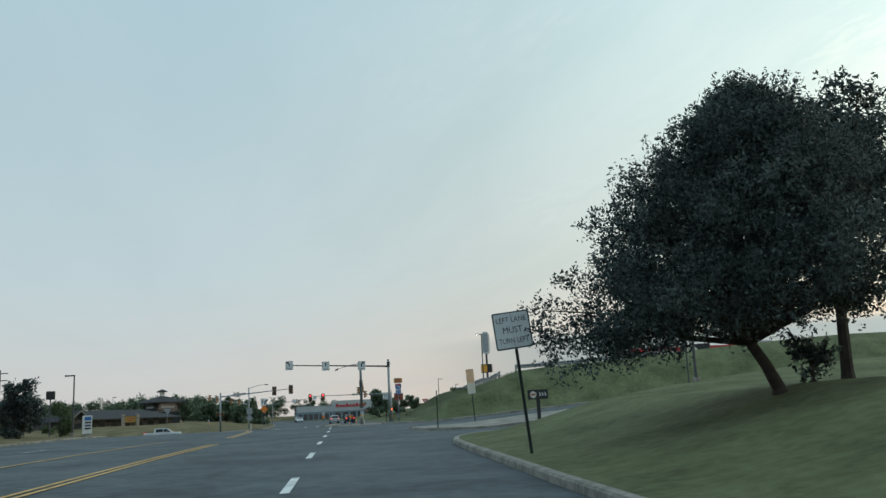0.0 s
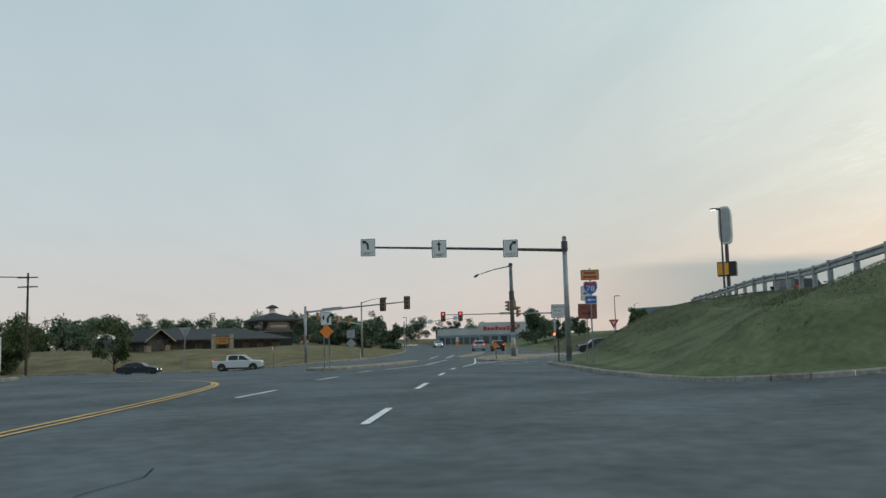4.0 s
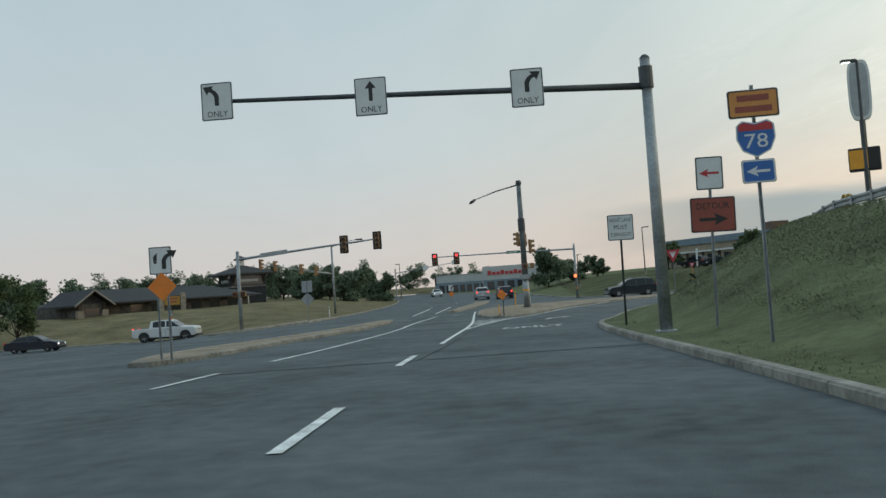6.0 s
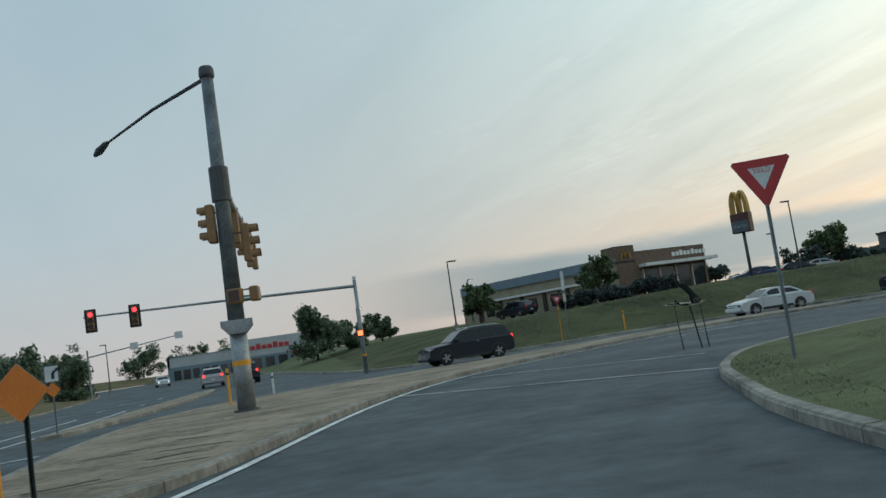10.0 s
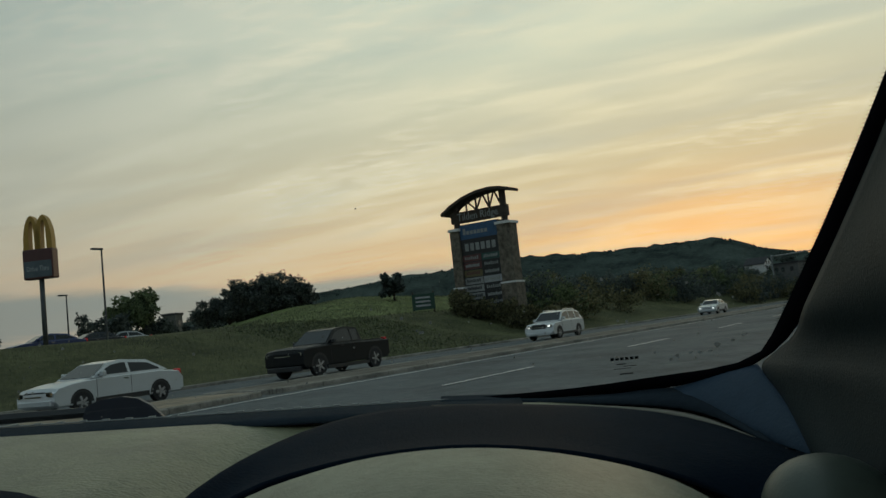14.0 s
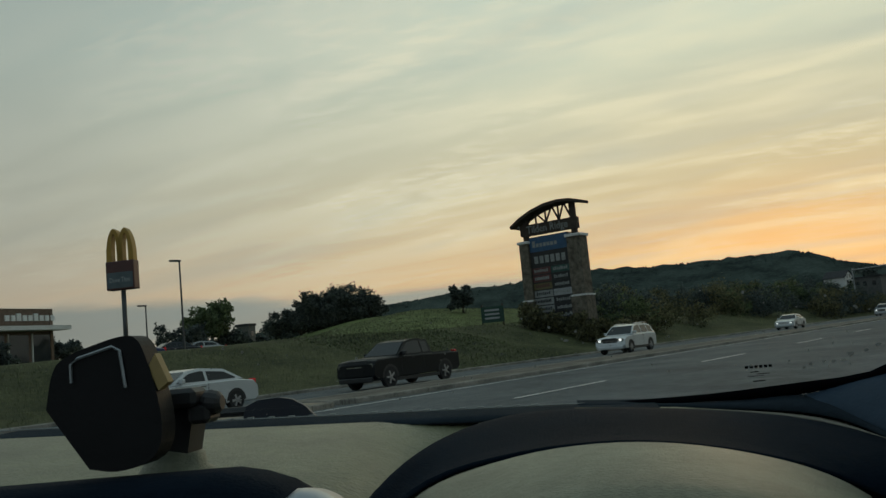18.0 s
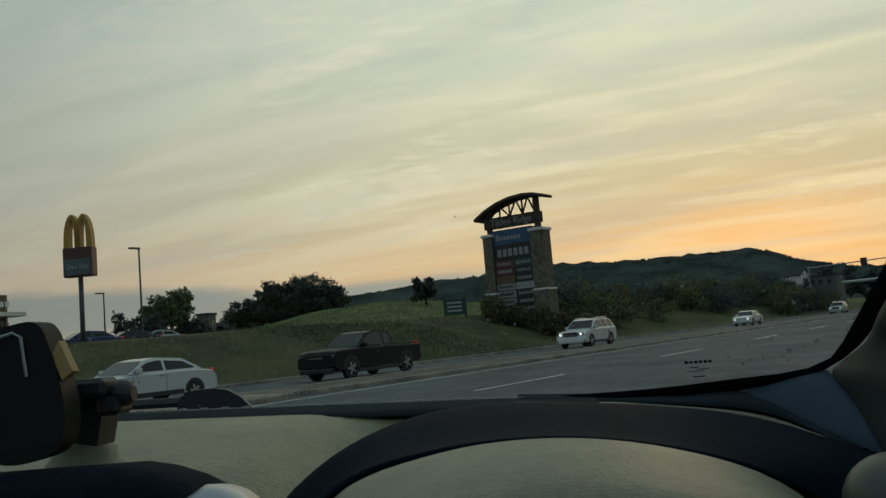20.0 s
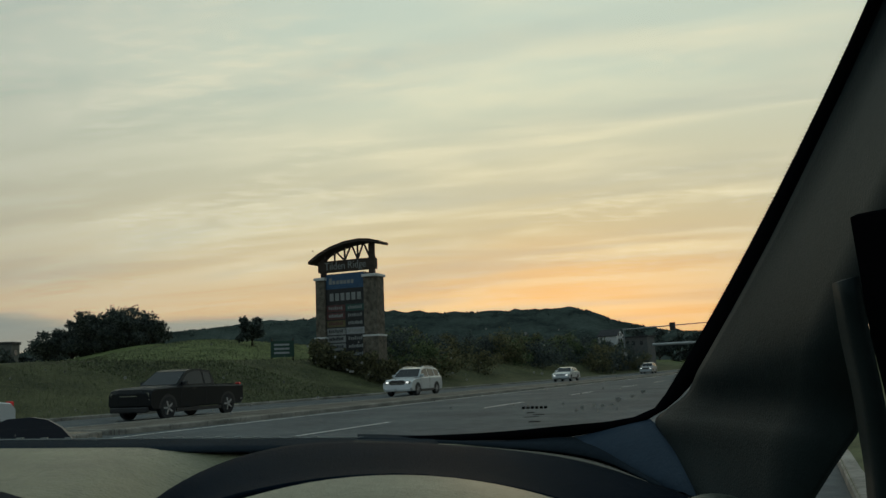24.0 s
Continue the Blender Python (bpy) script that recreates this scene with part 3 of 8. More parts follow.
DRIVE_ISLAND = chaikin([(5.0, -43), (6.6, -41.8), (9, -40.2), (14, -38), (30, -34.5), (30, -39.5), (14, -47.6), (10.5, -50.6), (7, -50.0), (5.3, -47)], 2)
CROSS_MEDIAN = chaikin([(34.3, 60.2), (34.8, 59.8), (60, 59.7), (250, 59.2), (251, 61), (250, 62.6), (60, 63.1), (34.8, 63.3), (34.3, 62.8)], 2)
CORNER = chaikin([(-18.2, 40.6), (-15.4, 40.2), (-12.7, 46.5), (-12.0, 58), (-12.4, 58), (-14.6, 46), (-17.8, 42)], 2)
for nm, poly, mt, lb in (("island", ISLAND, PAVING, "raised island and median paved in cracked tan concrete"), ("median", MEDIAN, PAVING, "narrow raised median paved in worn tan concrete"),
                         ("cross_median", CROSS_MEDIAN, DARKSLAB, "long low median of dark concrete slabs"), ("far_median", FAR_MEDIAN, PAVING, "small raised tan median beyond the junction"), ("drive_island", DRIVE_ISLAND, CURB, "low pale concrete traffic island in the drive mouth"), ("corner_island", CORNER, PAVING, "tan paved corner verge under the signal mast")):
    p = densify(poly + poly[:1], 2.0)[:-1]
    tagged(sheet(nm, p, 3.0, road_z, mt, 0.14, 0.3), lb, "traffic island", kind="structure")
    if nm != "drive_island":
        kerb(nm + "_kerb", poly[::-1] + poly[-1:], CURB, 0.15, 0.16, label="grimy concrete kerb round the traffic island")


# ---------------------------------------------------------------- painted lines
def stripe(name, pts, width, material, label, category="road marking", lift=0.014):
    P = np.array(densify(pts, 1.2))
    T = np.gradient(P, axis=0)
    T /= np.maximum(1e-9, np.hypot(T[:, 0], T[:, 1]))[:, None]
    N = np.stack([T[:, 1], -T[:, 0]], 1) * width / 2
    a, b = P + N, P - N
    za, zb = road_z(a[:, 0], a[:, 1]) + lift, road_z(b[:, 0], b[:, 1]) + lift
    v = [(x, y, z) for (x, y), z in zip(a, za)] + [(x, y, z) for (x, y), z in zip(b, zb)]
    n = len(P)
    f = [(i, i + 1, n + i + 1, n + i) for i in range(n - 1)]
    me = bpy.data.meshes.new(name)
    me.from_pydata(v, [], f)
    me.materials.append(material)
    return tagged(new(name, me), label, category, kind="structure")


for k in range(10):
    y0 = -86.7 + 9.25 * k
    x0 = float(np.interp(y0, [-92, -60, -39, -4, 0], [0.3, 0.46, 0.58, 0.62, 0.7]))
    stripe("lane_dash", [(x0, y0), (x0 + 0.03, y0 + 3.0)], 0.15, WHITE_LINE, "white painted lane dash on the asphalt")
for y0 in (-24.0, -14.5, -5.2):
    stripe("lane_dash", [(-3.55, y0), (-3.35, y0 + 3.0)], 0.13, WHITE_LINE, "white painted lane dash on the asphalt")
stripe("lane_line", chaikin([(-3.05, 1.0), (-2.7, 5), (-2.3, 20), (-2.55, 30.5), (-1.8, 40.6)]), 0.14, WHITE_LINE, "solid white lane line before the junction")
stripe("gore_line", chaikin([(0.95, 4.3), (1.05, 12), (1.2, 20), (1.15, 28), (0.9, 38), (0.75, 47)]), 0.14, WHITE_LINE, "solid white line parting the turning lane")
stripe("slip_edge_line", chaikin([(1.15, 16), (2.0, 23), (3.05, 28), (4.5, 31.4), (6.95, 39.4), (9.4, 45.3), (12.6, 50.3), (17.7, 54.8), (25.1, 58.2), (36, 59.4), (250, 58.8)]), 0.15, WHITE_LINE, "solid white edge line beside the island kerb")
for k in range(5):
    y0 = 21.5 + 1.7 * k
    stripe("hatch_bar", [(1.25, y0), (float(np.interp(y0 + 1.2, [16, 23, 28, 31.4], [1.2, 2.0, 3.0, 4.4])), y0 + 1.0)], 0.38, WHITE_LINE, "white hatch bar in front of the island")
for dx in (0.0, 0.28):
    stripe("centre_line", chaikin([(-4.5 - dx, -42.5), (-4.65 - dx, -36), (-5.1 - dx, -24), (-6.4 - dx * 0.6, -15.5), (-8.9, -11.6 + dx), (-12.5, -10.8 + dx)]), 0.12, YELLOW_LINE, "double yellow centre line curving round at the turn")
for dx in (0.0, 0.28):
    stripe("centre_line", [(-4.3 - dx, -130), (-4.1 - dx, -64), (-3.9 - dx, -52.5)], 0.13, YELLOW_LINE, "double yellow centre line ending at the opening")
stripe("centre_line", [(-8.7, -130), (-8.3, -58), (-7.7, -42.5)], 0.14, YELLOW_LINE, "yellow line beside the turning lane")
for y0 in (-60.0, -50.7):
    stripe("lane_dash", [(-12.4, y0), (-12.3, y0 + 3.0)], 0.13, WORN_LINE, "worn white lane dash on the far lanes")
stripe("junction_line", [(8.4, 43.2), (13.4, 36.0)], 0.13, WORN_LINE, "worn white line across the slip lane")
stripe("junction_line", [(11.3, 47.0), (15.6, 40.6)], 0.12, WORN_LINE, "worn white line across the slip lane")
for x0 in range(20, 140, 12):
    stripe("lane_dash", [(x0 + 1.0, 53.6), (x0 + 5.6, 53.6)], 0.13, WHITE_LINE, "white painted lane dash on the asphalt")
for pts in ([(-4.05, 46.6), (-4.7, 70.5)], [(-2.5, 49.0), (-2.65, 73.0)]):
    stripe("lane_line", pts, 0.15, WHITE_LINE, "solid white lane line beyond the junction")
for x, y0 in ((-5.1, 78), (-5.3, 87), (-2.7, 79), (-2.7, 88)):
    stripe("lane_dash", [(x, y0), (x - 0.1, y0 + 3)], 0.13, WORN_LINE, "worn white lane dash beyond the junction")
stripe("stop_bar", [(-4.3, 37.5), (-3.0, 37.55)], 0.3, WORN_LINE, "worn white stop bar before the junction")
stripe("stop_bar", [(-0.7, 41.6), (0.25, 42.3)], 0.3, WORN_LINE, "worn white stop bar before the junction")
stripe("edge_line", [(-0.15, 57.0), (-0.3, 92.0)], 0.12, YELLOW_LINE, "yellow edge line beside the far median")
# seams and sealed cracks
random.seed(5)
for k in range(11):
    x0, y0 = random.uniform(-3.5, 5.2), random.uniform(-84, 30)
    pts = [(x0, y0)]
    for _ in range(random.randint(3, 7)):
        pts.append((pts[-1][0] + random.uniform(-0.22, 0.22), pts[-1][1] + random.uniform(0.3, 0.9)))
    if all(inside(PAVED, np.array([p[0]]), np.array([p[1]]))[0] for p in pts):
        stripe("sealed_crack", pts, random.uniform(0.010, 0.018), SEAM, "dark sealed crack in the asphalt", "road crack", 0.008)
# weedy cracks across the island paving
for k in range(70):
    f_ = k / 70
    cx, cy = float(np.interp(f_, [0, .25, .5, .75, 1], [3.0, 3.6, 5.8, 9.5, 18])), float(np.interp(f_, [0, .25, .5, .75, 1], [32.5, 39, 47, 53.5, 58.5]))
    cx, cy = cx + random.uniform(-1.6, 1.6), cy + random.uniform(-1.6, 1.6)
    a_ = random.uniform(-0.5, 0.6)
    pts = [(cx, cy)]
    for _ in range(random.randint(2, 4)):
        pts.append((pts[-1][0] + 0.3 * math.cos(a_) + random.uniform(-.1, .1), pts[-1][1] + 0.3 * math.sin(a_) + random.uniform(-.1, .1)))
    if all(inside(ISLAND, np.array([p[0]]), np.array([p[1]]))[0] for p in pts):
        stripe("paving_crack", pts, random.uniform(0.025, 0.07), SEAM, "dark weedy crack in the tan island paving", "paving crack", 0.147)
for k in range(40):
    cx, cy = random.uniform(-8, -4.5), random.uniform(4, 36)
    pts = [(cx, cy), (cx + random.uniform(.2, .5), cy + random.uniform(-.2, .2)), (cx + random.uniform(.6, .9), cy + random.uniform(-.3, .3))]
    if all(inside(MEDIAN, np.array([p[0]]), np.array([p[1]]))[0] for p in pts):
        stripe("paving_crack", pts, random.uniform(0.02, 0.05), SEAM, "dark weedy crack in the tan median paving", "paving crack", 0.147)
stripe("seam", [(-4.0, -2.6), (5.7, -1.6)], 0.10, SEAM, "dark seam across the carriageway", "road seam", 0.007)
stripe("seam", chaikin([(0.9, -2.0), (1.25, 4), (1.4, 12), (1.9, 20)]), 0.025, SEAM, "dark seam along the lane", "road seam", 0.007)
for dy in range(0, 120, 4):
    xk = 37.0 + dy
    stripe("median_joint", [(xk, 59.9), (xk + 0.15, 63.2)], 0.06, SEAM, "dark joint across the concrete median", "paving joint", 0.146)


def flat_word(name, text, x, y, width, length, label):
    ob = lettering(name, text, 1.0, Matrix(), WORN_LINE, None, 0.0, width, "CENTER", 0.028)
    ys = [v.co.z for v in ob.data.vertices]
    k = length / (max(ys) - min(ys))
    for v in ob.data.vertices:
        a, b = x + v.co.x, y + v.co.z * k
        v.co = (a, b, rz(a, b) + 0.016)
    return tagged(ob, label, "road marking", kind="structure")


flat_word("lane_word", "ONLY", 3.9, 13.9, 2.5, 2.4, "worn white ONLY lettering on the turning lane")


def road_arrow(x, y, heading, size, label="white painted turn arrow on the lane"):
    c, s = math.cos(radians(heading)), math.sin(radians(heading))
    out = [(-0.12, -1.2), (0.12, -1.2), (0.14, -0.1), (0.32, 0.28), (0.75, 0.5), (0.75, 0.25), (1.35, 0.72), (0.75, 1.2), (0.75, 0.92), (0.2, 0.72), (-0.1, 0.25)]
    v = []
    for a, b in out:
        a, b = a * size, b * size
        px_, py_ = x + a * c - b * s, y + a * s + b * c
        v.append((px_, py_, rz(px_, py_) + 0.016))
    me = bpy.data.meshes.new("turn_arrow")
    me.from_pydata(v, [], [tuple(range(len(v)))])
    me.materials.append(WHITE_LINE)
    return tagged(new("turn_arrow", me), label, "road marking", kind="structure")


road_arrow(5.15, 24.6, -12, 0.82)


# ---------------------------------------------------------------- signs and posts
def arrow_outline(kind):
    if kind == "up":
        return [(-0.05, -0.3), (0.05, -0.3), (0.05, 0.1), (0.15, 0.1), (0, 0.34), (-0.15, 0.1), (-0.05, 0.1)]
    pts = [(-0.06, -0.3), (0.06, -0.3), (0.06, -0.02), (0.12, 0.1), (0.2, 0.16), (0.26, 0.06), (0.36, 0.32), (0.08, 0.34), (0.13, 0.25), (0.02, 0.17), (-0.06, 0.02)]
    return pts if kind == "right" else [(-a, b) for a, b in pts][::-1]


def side_arrow(w, right=True):
    s = 1 if right else -1
    o = [(-0.42, -0.05), (0.1, -0.05), (0.02, -0.2), (0.45, 0), (0.02, 0.2), (0.1, 0.05), (-0.42, 0.05)]
    o = [(a * w * s, b * w) for a, b in o]
    return o if right else o[::-1]


def panel(name, parent, w, h, m, face, back=SIGNBACK, r=0.04, border=None, label=""):
    """A sheet-metal sign plate with a printed face and a border line."""
    plate = part(name, prism(rounded(w, h, r), 0.0, 0.006), back, parent, label)
    plate.matrix_local = m
    if border:
        part("border", prism(rounded(w - 0.02, h - 0.02, r), -0.003, -0.001), border, plate)
        part("face", prism(rounded(w - 0.06, h - 0.06, r * 0.8), -0.006, -0.003), face, plate)
    else:
        part("face", prism(rounded(w - 0.012, h - 0.012, r), -0.005, -0.001), face, plate)
    return plate


def post(parent, x, y, z0, z1, material=GREENPOST, r=0.03, lean=(0, 0)):
    """A perforated U-channel post."""
    bm = bmesh.new()
    o = [(-r, -r * 0.6), (-r * 0.5, -r * 0.6), (-r * 0.4, r * 0.6), (r * 0.4, r * 0.6), (r * 0.5, -r * 0.6), (r, -r * 0.6), (r, -r * 0.3), (r * 0.75, -r * 0.3), (r * 0.62, r), (-r * 0.62, r), (-r * 0.75, -r * 0.3), (-r, -r * 0.3)]
    a = [bm.verts.new((x + p, y + q, z0)) for p, q in o]
    b = [bm.verts.new((x + p + lean[0], y + q + lean[1], z1)) for p, q in o]
    n = len(o)
    bm.faces.new(a)
    bm.faces.new(b[::-1])
    for i in range(n):
        bm.faces.new((a[i], b[i], b[(i + 1) % n], a[(i + 1) % n]))
    bmesh.ops.recalc_face_normals(bm, faces=bm.faces[:])
    return part("post", bm, material, parent)


def facing(x, y, z, yaw=0.0, roll=0.0):
    """Stands at x, y, z; its front looks along -y turned by yaw degrees."""
    return pose(x, y, z, 0, roll, yaw)


def word_sign(name, x, y, zc, yaw, roll, lines, label, post_mat=GREENPOST, w=0.76, h=0.76):
    g = gz(x, y)
    t = thing(name, facing(x, y, g, yaw, 0), label, "road sign")
    p = post(t, 0, 0.045, -0.25, zc - g + h * 0.42, post_mat, 0.032, (math.tan(radians(roll)) * (zc - g), 0))
    pl = panel("panel", t, w, h, pose(math.tan(radians(roll)) * (zc - g), 0, zc - g, 0, roll, 0), SIGNWHITE, border=SIGNBLACK)
    for i, s in enumerate(lines):
        lettering("word", s, 0.155 if len(s) > 5 else 0.19, pose(0, -0.008, (1 - i) * h * 0.28), SIGNBLACK, pl, 0.001, w * (0.8 if len(s) > 5 else 0.52))
    for z in (0.3, -0.3):
        bolt = part("bolt", prism(rounded(0.025, 0.025, 0.01, 2), -0.012, -0.006), STEEL, pl)
        bolt.location = (0, 0, z * h / 0.76)
    return t


word_sign("lane_sign", 5.0, -73.7, 2.55, -6, -6, ("LEFT LANE", "MUST", "TURN LEFT"), "white lane-use word sign on a leaning dark green post")
word_sign("lane_sign", 6.36, 5.74, 3.18, -6, 1.0, ("RIGHT LANE", "MUST", "TURN RIGHT"), "white square word sign for the turning lane on dark post")

# overhead lane gantry
g0 = gz(6.45, 0.05)
gantry = thing("lane_gantry", pose(6.45, 0.0, g0), "grey steel mast arm carrying three lane-use signs over the road", "sign gantry")
part("pole", tube([(0, 0, -0.3), (0, 0, 6.75 - g0)], [0.15, 0.115], 14), STEEL, gantry, smooth=True)
part("pole_cap", tube([(0, 0, 6.75 - g0), (0, 0, 6.83 - g0)], [0.125, 0.06], 14), DARKSTEEL, gantry)
part("base_plate", box(-0.22, 0.22, -0.22, 0.22, -0.1, 0.06, 0.01), STEEL, gantry)
part("arm", tube([(-0.05, 0, 6.10 - g0), (-4, 0, 6.30 - g0), (-10.2, 0, 6.58 - g0)], [0.085, 0.07, 0.05], 12), DARKSTEEL, gantry, smooth=True)
part("arm_collar", tube([(0, 0, 6.05 - g0), (0, 0, 6.55 - g0)], 0.165, 12), DARKSTEEL, gantry)
for sx_, zc, kind in ((-3.7, 6.56, "left"), (0.0, 6.37, "up"), (3.68, 6.27, "right")):
    pl = panel("lane_panel", gantry, 0.76, 0.91, pose(sx_ - 6.45, -0.1, zc - g0), SIGNWHITE, border=SIGNBLACK, label="white lane-use panel with a black arrow and ONLY")
    ar = part("arrow", prism([(a * 0.9, b * 0.75 + 0.12) for a, b in arrow_outline(kind)], -0.009, -0.006), SIGNBLACK, pl)
    lettering("word", "ONLY", 0.2, pose(0, -0.008, -0.31), SIGNBLACK, pl, 0.001, 0.5)
    part("bracket", box(-0.03, 0.03, 0.006, 0.1, -0.3, 0.3), DARKSTEEL, pl)

# route shield and detour assembly
g1 = gz(6.98, -6.1)
t = thing("route_sign", facing(6.98, -6.1, g1, -4), "route shield numbered 78 between orange and blue plates", "road sign")
post(t, 0, 0.05, -0.25, 4.65 - g1, STEEL, 0.03)
pl = panel("top_plate", t, 0.80, 0.46, pose(0, 0, 4.34 - g1), mat("weathered_orange_plate", (0.55, 0.24, 0.06), 0.5, 0, 0.15, 3.0), border=SIGNBLACK)
for z, wd in ((0.09, 0.5), (-0.09, 0.58)):
    part("bar", prism([(-wd / 2, z - 0.05), (wd / 2, z - 0.05), (wd / 2, z + 0.05), (-wd / 2, z + 0.05)], -0.009, -0.006), BROWNORANGE, pl)
sh = [(-0.30, 0.22), (-0.2, 0.30), (0, 0.25), (0.2, 0.30), (0.30, 0.22), (0.31, 0.0), (0.22, -0.2), (0, -0.31), (-0.22, -0.2), (-0.31, 0.0)]
s = part("shield", prism(sh, 0, 0.006), SIGNWHITE, t)
s.matrix_local = pose(0, 0, 3.77 - g1)
part("shield_face", prism([(a * 0.92, b * 0.92) for a, b in sh], -0.004, -0.001), SIGNBLUE, s)
part("shield_band", prism([(-0.27, 0.13), (0.27, 0.13), (0.26, 0.235), (0.18, 0.265), (0, 0.22), (-0.18, 0.265), (-0.26, 0.235)], -0.007, -0.004), SIGNRED, s)
lettering("number", "78", 0.33, pose(0, -0.007, -0.05), SIGNWHITE, s, 0.001, 0.36)
pl = panel("arrow_plate", t, 0.53, 0.38, pose(0, 0, 3.24 - g1), SIGNBLUE, border=SIGNWHITE)
part("arrow", prism(side_arrow(0.42, False), -0.009, -0.006), SIGNWHITE, pl)
g1 = gz(7.68, -1.7)
t = thing("detour_sign", facing(7.2, -1.7, g1, -8, 1.5), "white arrow sign over a rusty orange DETOUR board on one post", "road sign")
post(t, 0, 0.05, -0.25, 4.1 - g1, STEEL, 0.03)
pl = panel("arrow_panel", t, 0.56, 0.70, pose(0, 0, 3.76 - g1), SIGNWHITE, border=SIGNBLACK)
part("arrow", prism(side_arrow(0.46, False), -0.009, -0.006), SIGNRED, pl)
pl = panel("detour_panel", t, 0.92, 0.74, pose(0.03, 0, 2.88 - g1), BROWNORANGE, border=SIGNBLACK)
lettering("word", "DETOUR", 0.19, pose(0, -0.008, 0.18), SIGNBLACK, pl, 0.001, 0.66)
part("arrow", prism([(a, b - 0.10) for a, b in side_arrow(0.66, True)], -0.009, -0.006), SIGNBLACK, pl)

# yield sign at the end of the slip lane, and a small one across the road


def yield_sign(x, y, zc, yaw, roll, size, post_mat, label, word=True):
    g = gz(x, y)
    t = thing("yield_sign", facing(x, y, g, yaw, roll), label, "road sign")
    post(t, 0, 0.05, -0.25, zc - g + size * 0.25, post_mat, 0.03)
    k = size / 2
    tri = [(-k, 0.52 * k), (-k * 0.93, 0.62 * k), (k * 0.93, 0.62 * k), (k, 0.52 * k), (0.07 * k, -1.08 * k), (-0.07 * k, -1.08 * k)]
    p = part("plate", prism(tri, 0, 0.006), SIGNBACK, t)
    p.matrix_local = pose(0, 0, zc - g)
    part("red_face", prism([(a * 0.98, b * 0.98) for a, b in tri], -0.004, -0.001), SIGNRED, p)
    part("white_face", prism([(-0.46 * k, 0.32 * k), (0.46 * k, 0.32 * k), (0, -0.5 * k)], -0.007, -0.004), SIGNWHITE, p)
    if word:
        lettering("word", "YIELD", 0.13 * size, pose(0, -0.008, 0.1 * size), SIGNRED, p, 0.001, 0.3 * size)
    return t


yield_sign(13.42, 33.62, 2.92, -28, 0.5, 0.9, STEEL, "red and white triangular YIELD sign on a steel post")
yield_sign(23.0, 72.2, 2.6, -25, 1, 0.6, AMBER, "small red and white triangular sign on a yellow post", False)

# orange diamonds and keep-clear posts


def diamond(x, y, zc, yaw, size, posts, label, face=ORANGE):
    g = gz(x, y) if not inside(PAVED, np.array([x]), np.array([y]))[0] else rz(x, y) + 0.14
    t = thing("diamond_sign", facing(x, y, g, yaw), label, "road sign")
    for dx in posts:
        post(t, dx, 0.05, -0.2, zc - g + 0.25, STEEL if len(posts) > 1 else GREENPOST, 0.028)
    k = size / 2
    o = [(0, -k), (k, 0), (0, k), (-k, 0)]
    p = part("plate", prism(o, 0, 0.006), SIGNBACK, t)
    p.matrix_local = pose(0, 0, zc - g)
    part("face", prism([(a * 0.98, b * 0.98) for a, b in o], -0.005, -0.001), face, p)
    return t


diamond(2.84, 31.4, 1.19, -4, 0.64, (0.04,), "plain orange diamond marker on a short steel post")
t = thing("marker_post", pose(2.62, 31.2, rz(2.62, 31.2) + 0.14), "thin yellow marker post at the island tip", "marker post", "verge marker posts")
part("post", tube([(0, 0, -0.1), (0, 0, 0.62), (0, 0, 0.66)], [0.03, 0.03, 0.02], 8), AMBER, t)
part("foot", tube([(0, 0, -0.02), (0, 0, 0.05)], [0.09, 0.05], 10), SIGNBLACK, t)
g = rz(-6.56, 3.1) + 0.14
t = thing("keep_right_sign", facing(-6.56, 3.1, g, 3), "white arrow panel above an orange diamond on two posts", "road sign")
post(t, -0.12, 0.05, -0.2, 3.3 - g, STEEL)
post(t, 0.16, 0.05, -0.2, 2.6 - g, STEEL)
pl = panel("arrow_panel", t, 0.62, 0.76, pose(0, 0, 3.05 - g), SIGNWHITE, border=SIGNBLACK)
part("arrow", prism([(a + 0.1, b * 0.8) for a, b in arrow_outline("right")], -0.009, -0.006), SIGNBLACK, pl)
part("island_mark", prism([(-0.2, 0.1), (-0.08, 0.22), (-0.1, -0.08), (-0.18, -0.08)], -0.009, -0.006), SIGNBLACK, pl)
d = part("diamond_plate", prism([(0, -0.4), (0.4, 0), (0, 0.4), (-0.4, 0)], -0.004, 0.004), ORANGE, t)
d.matrix_local = pose(0.02, -0.01, 2.33 - g)
for x, y, zc, k in ((-1.2, 50.6, 1.45, 0.75), (-15.6, 27, 1.25, 0.42)):
    g = rz(x, y) + (0.14 if x > -3 else 0)
    t = thing("keep_right_sign", facing(x, y, g, 3), "small white arrow panel over an orange diamond on a post", "road sign")
    post(t, 0, 0.04, -0.2, zc - g + 0.9 * k, STEEL)
    pl = panel("arrow_panel", t, 0.6 * k, 0.72 * k, pose(0, 0, zc - g + 0.55 * k), SIGNWHITE, border=SIGNBLACK)
    part("arrow", prism([(a * k + 0.05 * k, b * 0.7 * k) for a, b in arrow_outline("right")], -0.009, -0.006), SIGNBLACK, pl)
    d = part("diamond_plate", prism([(0, -0.32 * k), (0.32 * k, 0), (0, 0.32 * k), (-0.32 * k, 0)], -0.004, 0.004), ORANGE, t)
    d.matrix_local = pose(0, 0, zc - g - 0.12 * k)

